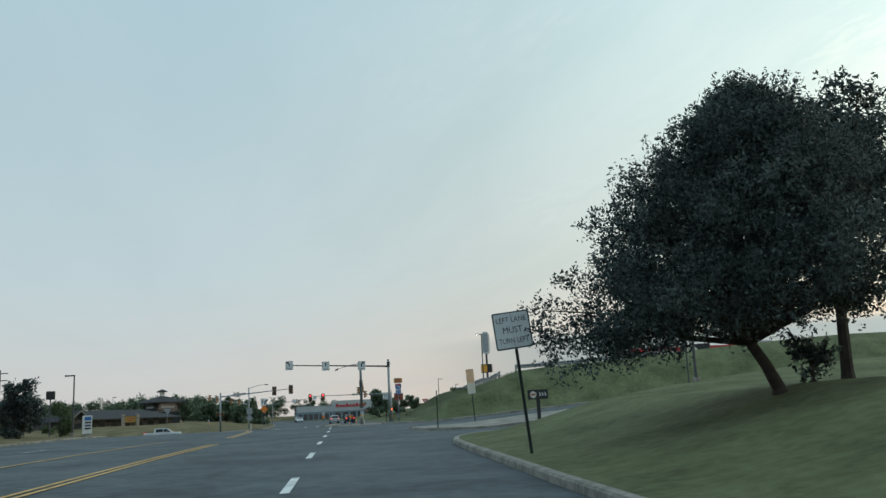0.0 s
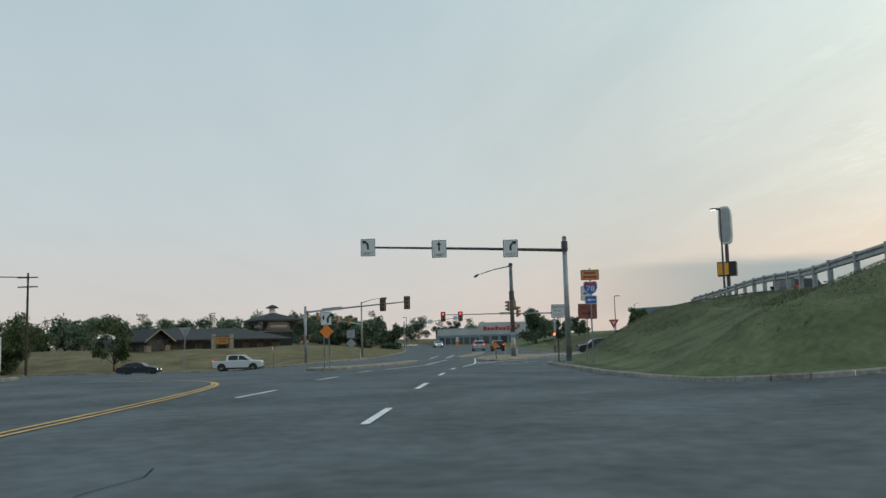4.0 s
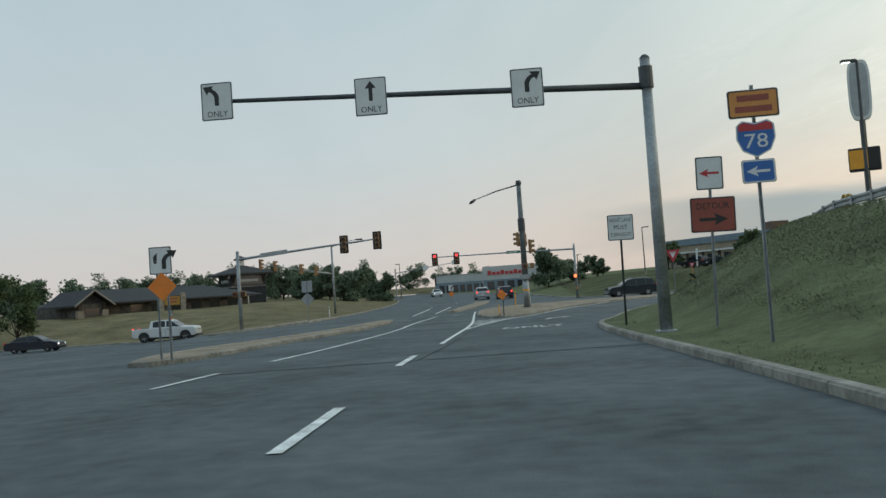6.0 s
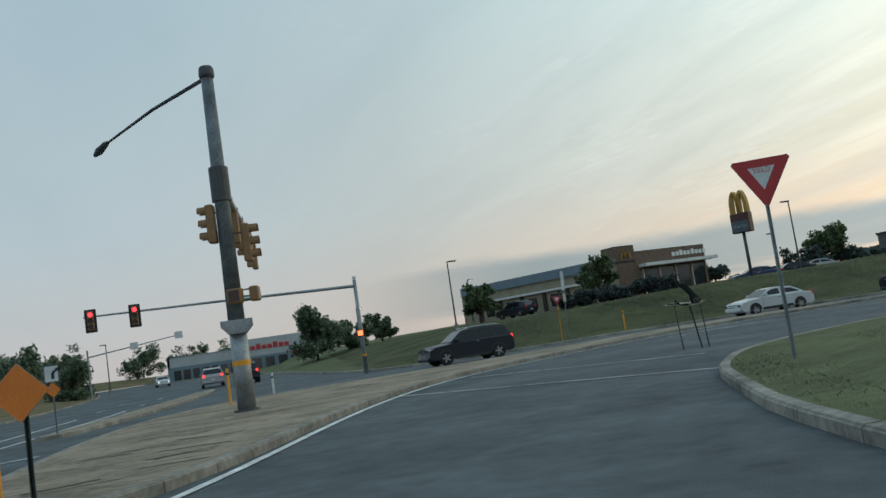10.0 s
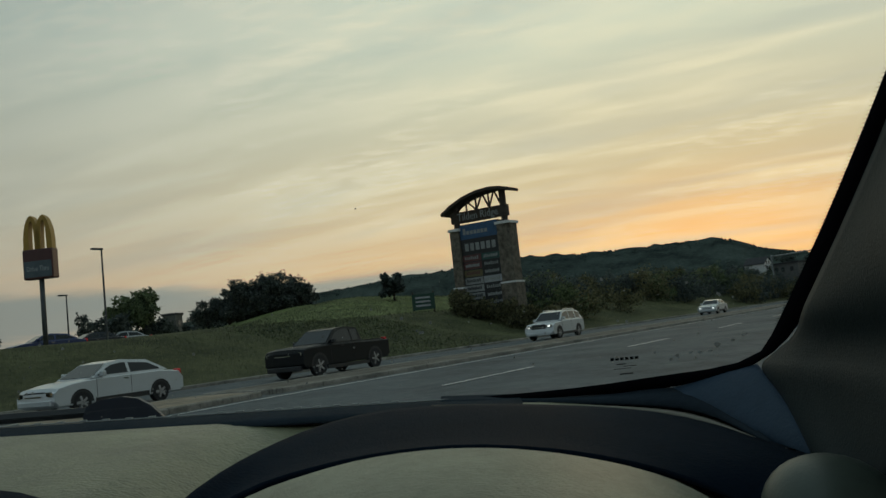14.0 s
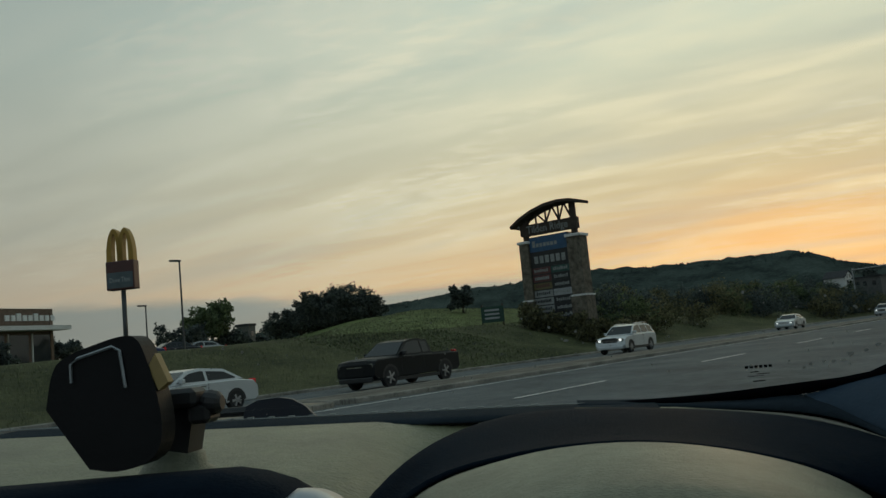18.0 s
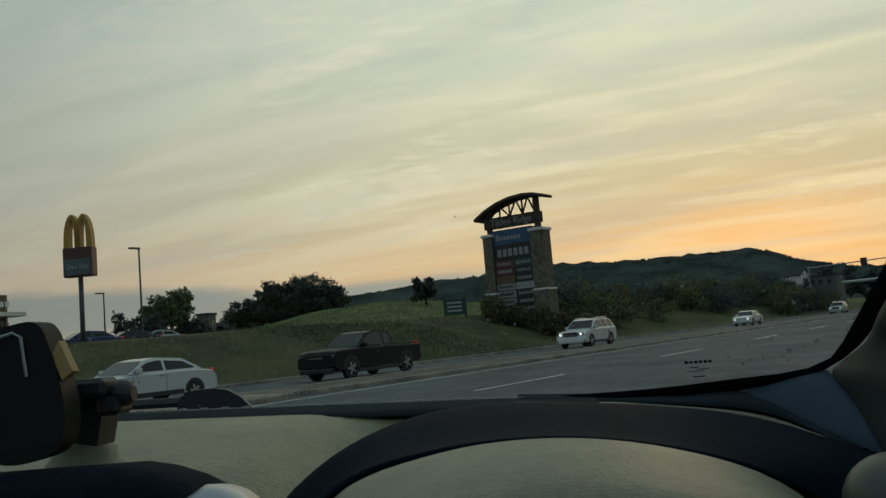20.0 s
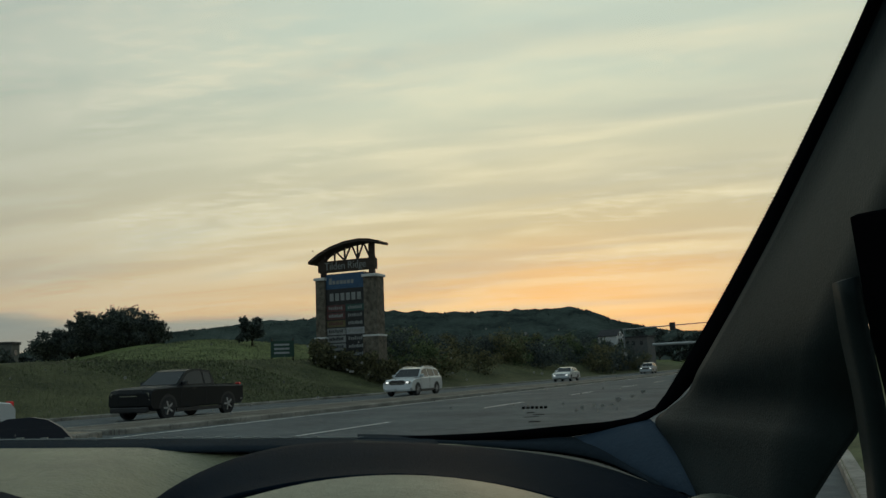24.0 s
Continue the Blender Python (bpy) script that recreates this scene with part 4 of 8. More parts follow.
# leaning board beside the drive, a bare post and the direction board
g = rz(9.5, -37.3) + 0.14
t = thing("leaning_board", facing(9.5, -37.3, g, -10, -3.5), "tall leaning board, faded orange above and cream below, on a post", "notice board")
post(t, 0, 0.04, -0.2, 2.9, GREENPOST, 0.03)
bd = part("board", prism([(-0.24, -0.75), (0.24, -0.75), (0.24, 0.75), (-0.24, 0.75)], 0, 0.02), CREAM, t)
bd.matrix_local = pose(0, -0.01, 2.85 - g)
part("orange_field", prism([(-0.235, -0.02), (0.1, -0.16), (0.235, 0.05), (0.235, 0.745), (-0.235, 0.745)], -0.004, -0.001), FADED, bd)
g = rz(6.0, -48) + 0.14
t = thing("marker_post", facing(6.0, -48.0, g), "bare dark green steel post without a sign", "post")
post(t, 0, 0, -0.2, 1.8, GREENPOST, 0.025)
g = rz(10.8, -49.8)
t = thing("direction_board", facing(10.8, -49.2, g + 0.14, -14), "dark drive-in direction board with a round mark and arrows", "direction sign")
part("stem", box(-0.09, 0.09, 0, 0.12, -0.3, 1.2, 0.01), SIGNBLACK, t)
bd = part("board", prism(rounded(0.98, 0.46, 0.05), -0.06, 0.06), SIGNBLACK, t)
bd.matrix_local = pose(0, -0.02, 1.42 - g + 0.1)
part("round_mark", prism([(-0.22 + 0.16 * math.cos(a / 8 * math.pi), 0.16 * math.sin(a / 8 * math.pi)) for a in range(16)], -0.066, -0.06), CREAM, bd)
part("mark_band", prism([(-0.34, -0.04), (-0.1, -0.04), (-0.1, 0.04), (-0.34, 0.04)], -0.07, -0.066), BROWNORANGE, bd)
for k in range(3):
    part("chevron", prism([(0.05 + k * 0.13, -0.09), (0.09 + k * 0.13, -0.09), (0.16 + k * 0.13, 0), (0.09 + k * 0.13, 0.09), (0.05 + k * 0.13, 0.09), (0.11 + k * 0.13, 0)], -0.066, -0.06), SIGNWHITE, bd)

# signs on the far side of the carriageway
g = gz(-18.8, 14.1)
t = thing("yield_sign", facing(-18.43, 14.1, g, 176), "back of a triangular sign on a thin post", "road sign")
post(t, 0, 0.05, -0.2, 2.9 - g, STEEL)
p = part("plate", prism([(-0.45, 0.26), (0.45, 0.26), (0, -0.5)], 0, 0.006), SIGNBACK, t)
p.matrix_local = pose(0, 0, 2.8 - g)
g = rz(-9.5, 46)
t = thing("diamond_sign", facing(-12.4, 47.5, rz(-12.4, 47.5) + 0.14, 170), "grey backs of a square and a diamond sign on one post", "road sign")
post(t, 0, 0.05, -0.2, 3.2, STEEL)
p = part("square_plate", prism(rounded(0.9, 0.9, 0.05), 0, 0.006), SIGNBACK, t)
p.matrix_local = pose(0, 0, 2.75)
p = part("diamond_plate", prism([(0, -0.55), (0.55, 0), (0, 0.55), (-0.55, 0)], 0, 0.006), SIGNBACK, t)
p.matrix_local = pose(0, 0, 1.75)
g = gz(-23.2, -1.0)
t = thing("price_sign", facing(-23.2, -1.0, g, 20) @ Matrix.Scale(0.68, 4), "low white and blue filling-station price sign", "pylon sign")
part("cabinet", prism(rounded(1.3, 2.6, 0.06), -0.18, 0.18), SIGNWHITE, t).matrix_local = pose(0, 0, 1.75)
part("blue_head", prism(rounded(0.9, 0.5, 0.03), -0.19, -0.18), SIGNBLUE, t).matrix_local = pose(0.08, 0, 2.6)
for k in range(3):
    part("price_bar", prism(rounded(0.8, 0.26, 0.02), -0.19, -0.18), P_BLUE if k % 2 else SIGNBLACK, t).matrix_local = pose(0.08, 0, 2.05 - k * 0.42)
part("plinth", box(-0.6, 0.6, -0.25, 0.25, -0.3, 0.5), CURB, t)
g = gz(-26.4, -2)
t = thing("square_sign", facing(-26.4, -2, g, 10), "square dark sign high on a thin pole", "pole sign")
part("pole", tube([(0, 0, -0.3), (0, 0, 4.3 - g)], 0.06, 8), DARKSTEEL, t)
part("cabinet", prism(rounded(0.8, 0.8, 0.05), -0.12, 0.12), SIGNBLACK, t).matrix_local = pose(0, 0, 4.5 - g)

# white and yellow delineator posts
for x, y, m_, h in ((38.5, 71.6, WHITETRIM, 0.9), (27.0, 71.8, AMBER, 1.2), (-13.6, 62, WHITETRIM, 0.9), (5.5, 60.5, WHITETRIM, 0.8), (4.0, 52.5, AMBER, 1.2)):
    g = gz(x, y) if not inside(PAVED, np.array([x]), np.array([y]))[0] else rz(x, y) + 0.14
    t = thing("delineator_post", pose(x, y, g), "short plain marker post in the verge" if m_ is WHITETRIM else "short yellow marker post in the verge", "marker post", "verge marker posts")
    part("post", tube([(0, 0, -0.2), (0, 0, h), (0, 0, h + 0.05)], [0.05, 0.05, 0.03], 10), m_, t)
    part("band", tube([(0, 0, h - 0.18), (0, 0, h - 0.1)], 0.053, 10), SIGNBLACK, t)
g = gz(23.2, 72.6)
t = thing("banner_sign", facing(23.6, 72.6, g, -20, 2), "narrow white banner sign on a thin post in the verge", "pole sign")
post(t, 0, 0.03, -0.2, 4.0, STEEL)
part("banner", prism(rounded(0.2, 1.2, 0.03), -0.02, 0.0), SIGNWHITE, t).matrix_local = pose(0, 0, 3.6)
part("lower_plate", prism(rounded(0.18, 0.5, 0.03), -0.02, 0.0), CREAM, t).matrix_local = pose(0, 0, 2.55)


# ---------------------------------------------------------------- traffic signals
def signal_head(parent, m, housing=SIGNALYELLOW, lit=None, backplate=False, back=False, label=""):
    """Three round lenses under visors in a housing; -y is its front."""
    h = part("signal_head", box(-0.17, 0.17, -0.1, 0.12, -0.53, 0.53, 0.03), housing, parent, label)
    h.matrix_local = m
    if backplate:
        part("backplate", prism(rounded(0.62, 1.3, 0.05), 0.0, 0.02), SIGNALBLACK, h)
    for k, z in enumerate((0.35, 0.0, -0.35)):
        ln = part("lens", prism([(0.13 * math.cos(a / 8 * math.pi), z + 0.13 * math.sin(a / 8 * math.pi)) for a in range(16)], -0.115, -0.1), LENS_RED if lit == k else LENS_OFF, h)
        bm = bmesh.new()
        seg = 9
        inner, outer = [], []
        for q in range(seg):
            a = radians(-20 + 220 * q / (seg - 1))
            for r, lst in ((0.145, inner), (0.155, outer)):
                lst.append([bm.verts.new((r * math.cos(a), -0.1 - dd, z + r * math.sin(a))) for dd in (0, 0.22)])
        for q in range(seg - 1):
            for lst in (inner, outer):
                bm.faces.new((lst[q][0], lst[q + 1][0], lst[q + 1][1], lst[q][1]))
            bm.faces.new((inner[q][1], inner[q + 1][1], outer[q + 1][1], outer[q][1]))
        part("visor", bm, housing, h)
    return h


def ped_head(parent, m, lit=False):
    h = part("walk_signal", box(-0.2, 0.2, -0.12, 0.12, -0.2, 0.2, 0.03), SIGNALYELLOW, parent, "square pedestrian signal housing")
    h.matrix_local = m
    part("lens", box(-0.15, 0.15, -0.128, -0.12, -0.15, 0.15), LENS_HAND if lit else LENS_OFF, h)
    return h


SARM = (5.4, 58.3, 6.3)
# the tall corner pole on the island
g = rz(4.74, 45.5) + 0.14
pole = thing("signal_pole", pose(4.74, 45.55, g), "tall weathered steel signal pole with lamp arm and yellow band", "signal pole")
H = 9.6 - g
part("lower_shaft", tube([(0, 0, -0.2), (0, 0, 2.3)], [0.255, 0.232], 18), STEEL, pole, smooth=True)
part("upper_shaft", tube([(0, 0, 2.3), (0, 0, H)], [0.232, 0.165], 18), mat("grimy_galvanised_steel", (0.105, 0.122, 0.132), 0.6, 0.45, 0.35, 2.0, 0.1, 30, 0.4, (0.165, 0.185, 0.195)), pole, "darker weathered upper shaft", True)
part("cap", tube([(0, 0, H - 0.32), (0, 0, H - 0.25), (0, 0, H - 0.05), (0, 0, H)], [0.2, 0.22, 0.2, 0.17], 16), DARKSTEEL, pole)
part("yellow_band", tube([(0, 0, 1.22), (0, 0, 1.36)], 0.252, 18), AMBER, pole, "worn yellow reflective band")
part("base_plate", tube([(0, 0, -0.05), (0, 0, 0.06)], [0.36, 0.34], 12), DARKSTEEL, pole)
part("cable_box", prism([(-0.42, 2.45), (0.42, 2.45), (0.42, 2.28), (0.24, 2.08), (-0.24, 2.08), (-0.42, 2.28)], -0.32, 0.32), STEEL, pole, "flared steel collar")
arm_end = Vector((1.24 - 4.74, 49.8 - 45.55, 8.8 - g))
lamp_arm = part("lamp_arm", tube([(0, 0, H - 0.3), arm_end * 0.5 + Vector((0, 0, (H - 0.2) * 0.5 + 0.05)), arm_end], [0.06, 0.05, 0.035], 8), DARKSTEEL, pole)
part("lamp_head", tube([arm_end + Vector((0.12, -0.14, 0.03)), arm_end, arm_end + Vector((-0.25, 0.3, -0.12)), arm_end + Vector((-0.42, 0.5, -0.2))], [0.05, 0.1, 0.13, 0.06], 10), DARKSTEEL, pole)
part("signal_arm", tube([(0, 0, 6.2 - g), (SARM[0] - 4.74, SARM[1] - 45.55, SARM[2] - g)], [0.12, 0.08], 10), STEEL, pole)
part("arm_clamp", tube([(0, 0, 5.75 - g), (0, 0, 6.7 - g)], 0.27, 14), DARKSTEEL, pole)
d2 = Vector((SARM[0] - 4.74, SARM[1] - 45.55, SARM[2] - 6.2))
yaw_arm = math.degrees(math.atan2(d2.y, d2.x))
for f in (0.3, 0.45, 0.62, 0.97):
    c = Vector((0, 0, 6.2 - g)) + d2 * f
    signal_head(pole, pose(c.x, c.y, c.z - 0.62, 0, 0, yaw_arm + 180), SIGNALYELLOW, label="dull yellow three-lens signal head hung under the arm")
    part("hanger", tube([(c.x, c.y, c.z - 0.1), (c.x, c.y, c.z + 0.35)], 0.025, 6), DARKSTEEL, pole)
for dx, dy, zz, yw in ((-0.36, 0.0, 5.15, -100), (0.55, 0.1, 4.55, 80)):
    signal_head(pole, pose(dx, dy, zz - g, 0, 0, yw), SIGNALYELLOW, label="dull yellow three-lens signal head on the pole")
    part("head_bracket", tube([(0, dy, zz - g + 0.3), (dx, dy, zz - g + 0.3)], 0.025, 6), DARKSTEEL, pole)
ped_head(pole, pose(0.06, -0.36, 3.08 - g, 0, 0, -20))
ped_head(pole, pose(0.58, -0.2, 3.1 - g, 0, 0, 80))
for zz in (2.95, 3.25):
    part("box_strap", tube([(0, 0, zz - g), (0.5, -0.15, zz - g)], 0.022, 6), DARKSTEEL, pole)
part("cabinet_strip", box(-0.18, 0.18, 0.15, 0.3, 3.6, 5.0, 0.02), DARKSTEEL, pole)

# mast across the junction with two red lights
g = gz(11.1, 74.3)
mast = thing("signal_mast", pose(11.1, 74.3, g), "grey signal mast arm with two lit red lights", "signal mast")
part("pole", tube([(0, 0, -0.3), (0, 0, 5.55 - g)], [0.14, 0.11], 12), STEEL, mast, smooth=True)
part("yellow_band", tube([(0, 0, 0.9), (0, 0, 1.02)], 0.145, 12), AMBER, mast)
part("arm", tube([(0, 0, 5.2 - g), (-8, -0.8, 5.28 - g), (-15.4, -1.6, 5.3 - g)], [0.1, 0.075, 0.05], 10), STEEL, mast)
for xx, yy in ((-15.02, -1.55), (-12.7, -1.3)):
    signal_head(mast, pose(xx, yy - 0.12, 5.05 - g, 0, 0, 6), SIGNALYELLOW, 0, True, label="signal head showing a red light")
nm = part("name_plate", prism(rounded(1.5, 0.3, 0.04), -0.02, 0.0), SIGNGREEN, mast, "green street name plate")
nm.matrix_local = pose(-6.6, -0.75, 5.3 - g)
part("name_bar", prism([(-0.5, -0.05), (0.5, -0.05), (0.5, 0.05), (-0.5, 0.05)], -0.024, -0.02), SIGNWHITE, nm)
ped_head(mast, pose(-0.1, -0.3, 2.3 - g), True)
part("top_sensor", box(-0.1, 0.1, -0.1, 0.1, 5.55 - g, 5.8 - g, 0.02), WHITETRIM, mast)

# mast to the west, seen from behind
g = rz(-16, 41.5) + 0.1
mast = thing("signal_mast", pose(-16.0, 41.5, g), "grey signal mast arm seen from behind with two dark-framed heads", "signal mast")
part("pole", tube([(0, 0, -0.4), (0, 0, 5.55 - g)], [0.15, 0.12], 12), STEEL, mast, smooth=True)
part("arm", tube([(0, 0, 4.95 - g), (5, 0.1, 5.35 - g), (10.4, 0.2, 5.75 - g)], [0.1, 0.08, 0.05], 10), STEEL, mast)
for xx, zz in ((7.8, 5.5), (10.22, 5.62)):
    signal_head(mast, pose(xx, 0.15, zz - g, 0, 0, 4), SIGNALYELLOW, None, True, label="signal head with black backplate, unlit")
part("name_plate", prism(rounded(2.0, 0.32, 0.04), -0.03, 0.0), SIGNBACK, mast, "grey back of a street name plate").matrix_local = pose(2.7, -0.1, 5.2 - g, 0, -4.5)
part("brace", tube([(7.8, 0.1, 5.5 - g), (9.2, 0.3, 5.62 - g)], 0.02, 6), DARKSTEEL, mast)
for dx in (-0.3, 0.3):
    ped_head(mast, pose(dx, -0.12, 2.45 - g))

# lamp and signal pole beyond, with its row of yellow heads
g = gz(-15.2, 71.9)
mast = thing("signal_mast", pose(-14.9, 71.9, rz(-14.9, 71.9)), "slim signal pole with a lamp arm and four yellow heads", "signal mast")
g = rz(-14.9, 71.9)
part("pole", tube([(0, 0, -0.4), (0, 0, 7.35 - g)], [0.14, 0.1], 12), STEEL, mast, smooth=True)
part("lamp_arm", tube([(0, 0, 7.2 - g), (1.6, -0.6, 7.6 - g), (3.2, -1.2, 7.75 - g)], [0.05, 0.04, 0.03], 8), STEEL, mast)
part("lamp_head", box(2.9, 3.6, -1.45, -1.15, 7.62 - g, 7.78 - g, 0.03), DARKSTEEL, mast)
part("arm", tube([(0, 0, 4.3 - g), (-3, -3, 4.9 - g), (-6.2, -6.5, 5.6 - g)], [0.1, 0.08, 0.05], 10), STEEL, mast)
for f in (0.25, 0.45, 0.8, 0.98):
    signal_head(mast, pose(-6.2 * f, -6.5 * f, 4.4 + 1.2 * f - g, 0, 0, 130), SIGNALYELLOW, None, label="yellow signal head on the arm")

# far mast arm up the road
g = gz(-15.5, 128)
mast = thing("signal_mast", pose(-14.8, 128, g), "far grey mast arm with lane signs up the road", "signal mast")
part("pole", tube([(0, 0, -0.4), (0, 0, 6.0 - g)], [0.13, 0.1], 10), STEEL, mast)
part("arm", tube([(0, 0, 5.2 - g), (10.5, -0.4, 6.4 - g)], [0.08, 0.05], 8), STEEL, mast)
for f in (0.5, 0.98):
    part("sign_panel", prism(rounded(0.9, 0.8, 0.05), -0.05, 0.0), SIGNWHITE, mast).matrix_local = pose(10.5 * f, -0.5, 5.2 + 1.2 * f - g)
# overhead arm far along the cross road
g = gz(189, 76.6)
mast = thing("signal_mast", pose(189, 76.6, g), "far mast arm reaching over the cross road", "signal mast")
part("pole", tube([(0, 0, -0.4), (0, 0, 8.7 - g)], [0.16, 0.12], 10), STEEL, mast)
part("arm", tube([(0, 0, 8.4 - g), (-13.6, -17.6, 8.35 - g)], [0.13, 0.08], 8), STEEL, mast)
part("sign_panel", box(-8.6, -8.0, -11.2, -10.2, 7.5 - g, 8.9 - g), SIGNALBLACK, mast)
part("lower_rail", tube([(0, -5.6, 5.2 - g), (-9, -15, 5.05 - g)], 0.26, 8), GREYWALL, mast)


# ---------------------------------------------------------------- street lamps
def lamp(x, y, top, arm, label, heads=1, glow=True, yaw=0.0):
    g = gz(x, y)
    t = thing("street_lamp", pose(x, y, g, 0, 0, yaw), label, "street lamp", "car park lamps")
    part("pole", tube([(0, 0, -0.3), (0, 0, top - g)], [0.09, 0.06], 10), DARKSTEEL, t)
    part("footing", tube([(0, 0, -0.2), (0, 0, 0.5)], 0.2, 10), CURB, t)
    for k in range(heads):
        s = 1 if k % 2 == 0 else -1
        h = part("lamp_head", box(0.05 * s, arm * s, -0.14, 0.14, top - g - 0.08, top - g + 0.04) if s > 0 else box(arm * s, 0.05 * s, -0.14, 0.14, top - g - 0.08, top - g + 0.04), DARKSTEEL, t)
        x0, x1 = sorted((arm * s * 0.45, arm * s * 0.95))
        part("diffuser", box(x0, x1, -0.11, 0.11, top - g - 0.095, top - g - 0.08), LAMP_GLOW if glow else WHITETRIM, h)
    return t


lamp(56.3, 96.3, 9.6, -0.8, "dark car-park lamp with one flat head", 1, False, 0)
lamp(65.5, 114, 8.0, -0.8, "dark car-park lamp with one flat head", 1, False)
lamp(23.5, 104, 8.7, 0.9, "dark car-park lamp with one flat head", 1, False)
lamp(33.9, -2.0, 12.8, 0.9, "tall car-park lamp with two flat heads", 2, True, 10)
lamp(19.6, -47.5, 7.7, 0.7, "tall dark lamp with two flat heads near the lawn", 2, False, 20)
lamp(19.8, 20.3, 10.9, 0.7, "tall lamp beside the pylon sign", 1, True, 180)
lamp(-25.0, 0.6, 6.5, -0.9, "lamp with a flat arm beside the pavement", 1, False)
lamp(-48, 110, 8.0, 0.8, "car-park lamp behind the restaurant", 1, False)
lamp(-16.5, 150, 7.5, -0.8, "lamp far up the road", 1, False)
lamp(30, 124, 8.0, 0.7, "car-park lamp beyond the bank", 1, True)
lamp(14.5, 108, 5.6, 0.5, "curved lamp by the lawn", 1, True)
g = gz(16.4, -54)
t = thing("lamp_bollard", pose(16.5, -54, g), "thin dark lamp post on the lawn", "lamp post")
part("pole", tube([(0, 0, -0.2), (0, 0, 2.3)], 0.035, 8), DARKSTEEL, t)
part("foot", box(-0.07, 0.07, -0.07, 0.07, -0.05, 0.3), DARKSTEEL, t)

# utility pole with wires
g = gz(-51.5, 54)
t = thing("utility_pole", pose(-51.5, 54, g), "wooden utility pole with two crossarms", "utility pole")
part("pole", tube([(0, 0, -0.3), (0, 0, 11 - g)], [0.17, 0.11], 8), TIMBER, t)
for z in (10.4, 9.3):
    part("crossarm", box(-1.2, 1.2, -0.06, 0.06, z - g, z - g + 0.14), TIMBER, t)
for s in (-1, 0.2, 1):
    part("wire", tube([(s, 0, 10.5 - g), (-20 + s, -25, 9.6 - g), (-40 + s, -50, 10.5 - g)], 0.02, 4, False), SIGNBLACK, t)

# guardrail along the top of the bank


def guardrail(pts, label):
    P = densify(pts, 2.0)
    t = thing("guardrail", pose(0, 0, 0), label, "guardrail")
    zs = [gz(x, y) for x, y in P]
    zs = list(np.convolve(np.pad(zs, 2, mode="edge"), np.ones(5) / 5, "valid"))
    sec = [(0.0, 0.78), (-0.05, 0.74), (-0.05, 0.68), (0.0, 0.63), (0.0, 0.60), (-0.05, 0.55), (-0.05, 0.49), (0.0, 0.45)]
    bm = bmesh.new()
    rows = []
    for i, (x, y) in enumerate(P):
        a, b = P[max(0, i - 1)], P[min(len(P) - 1, i + 1)]
        L = math.hypot(b[0] - a[0], b[1] - a[1])
        nx, ny = (b[1] - a[1]) / L, -(b[0] - a[0]) / L
        rows.append([bm.verts.new((x + nx * o, y + ny * o, zs[i] + h)) for o, h in sec])
    for r0, r1 in zip(rows, rows[1:]):
        for k in range(len(sec) - 1):
            bm.faces.new((r0[k], r1[k], r1[k + 1], r0[k + 1]))
    part("rail", bm, STEEL, t)
    for (x, y), z in zip(P, zs):
        part("rail_post", box(x - 0.08, x + 0.08, y - 0.08, y + 0.08, z - 0.5, z + 0.8), STEEL, t)
    return t


guardrail([(14.9, -17.2), (15.1, -12), (15.6, -6), (16.2, 6), (16.6, 16), (17.8, 24)], "galvanised steel guardrail on posts along the bank top")
guardrail([(30, -17.4), (22, -16.6), (16.6, -16.2)], "galvanised steel guardrail at the head of the bank")

# pylon sign behind the guardrail
g = gz(20.7, 22.4)
t = thing("pylon_sign", facing(20.7, 22.4, g, -25), "tall pole sign with a narrow pale oval panel", "pylon sign")
part("pole", tube([(0, 0, -0.3), (0, 0, 9 - g)], 0.14, 10), DARKSTEEL, t)
part("oval_panel", prism([(0.5 * math.copysign(abs(math.cos(a)) ** 0.5, math.cos(a)), 1.45 * math.copysign(abs(math.sin(a)) ** 0.5, math.sin(a))) for a in [k * math.pi / 14 for k in range(28)]], -0.2, 0.2), WHITETRIM, t).matrix_local = pose(0, 0, 9.9 - g)
part("oval_rim", prism([(0.4 * math.copysign(abs(math.cos(a)) ** 0.5, math.cos(a)), 1.3 * math.copysign(abs(math.sin(a)) ** 0.5, math.sin(a))) for a in [k * math.pi / 14 for k in range(28)]], -0.21, -0.2), SIGNBACK, t).matrix_local = pose(0, 0, 9.9 - g)
part("lit_box", box(-0.75, 0.65, -0.3, 0.3, 6.0 - g, 7.1 - g, 0.04), SIGNBLACK, t)
part("lit_face", box(-0.7, 0.1, -0.31, -0.3, 6.1 - g, 7.0 - g), AMBER, t)


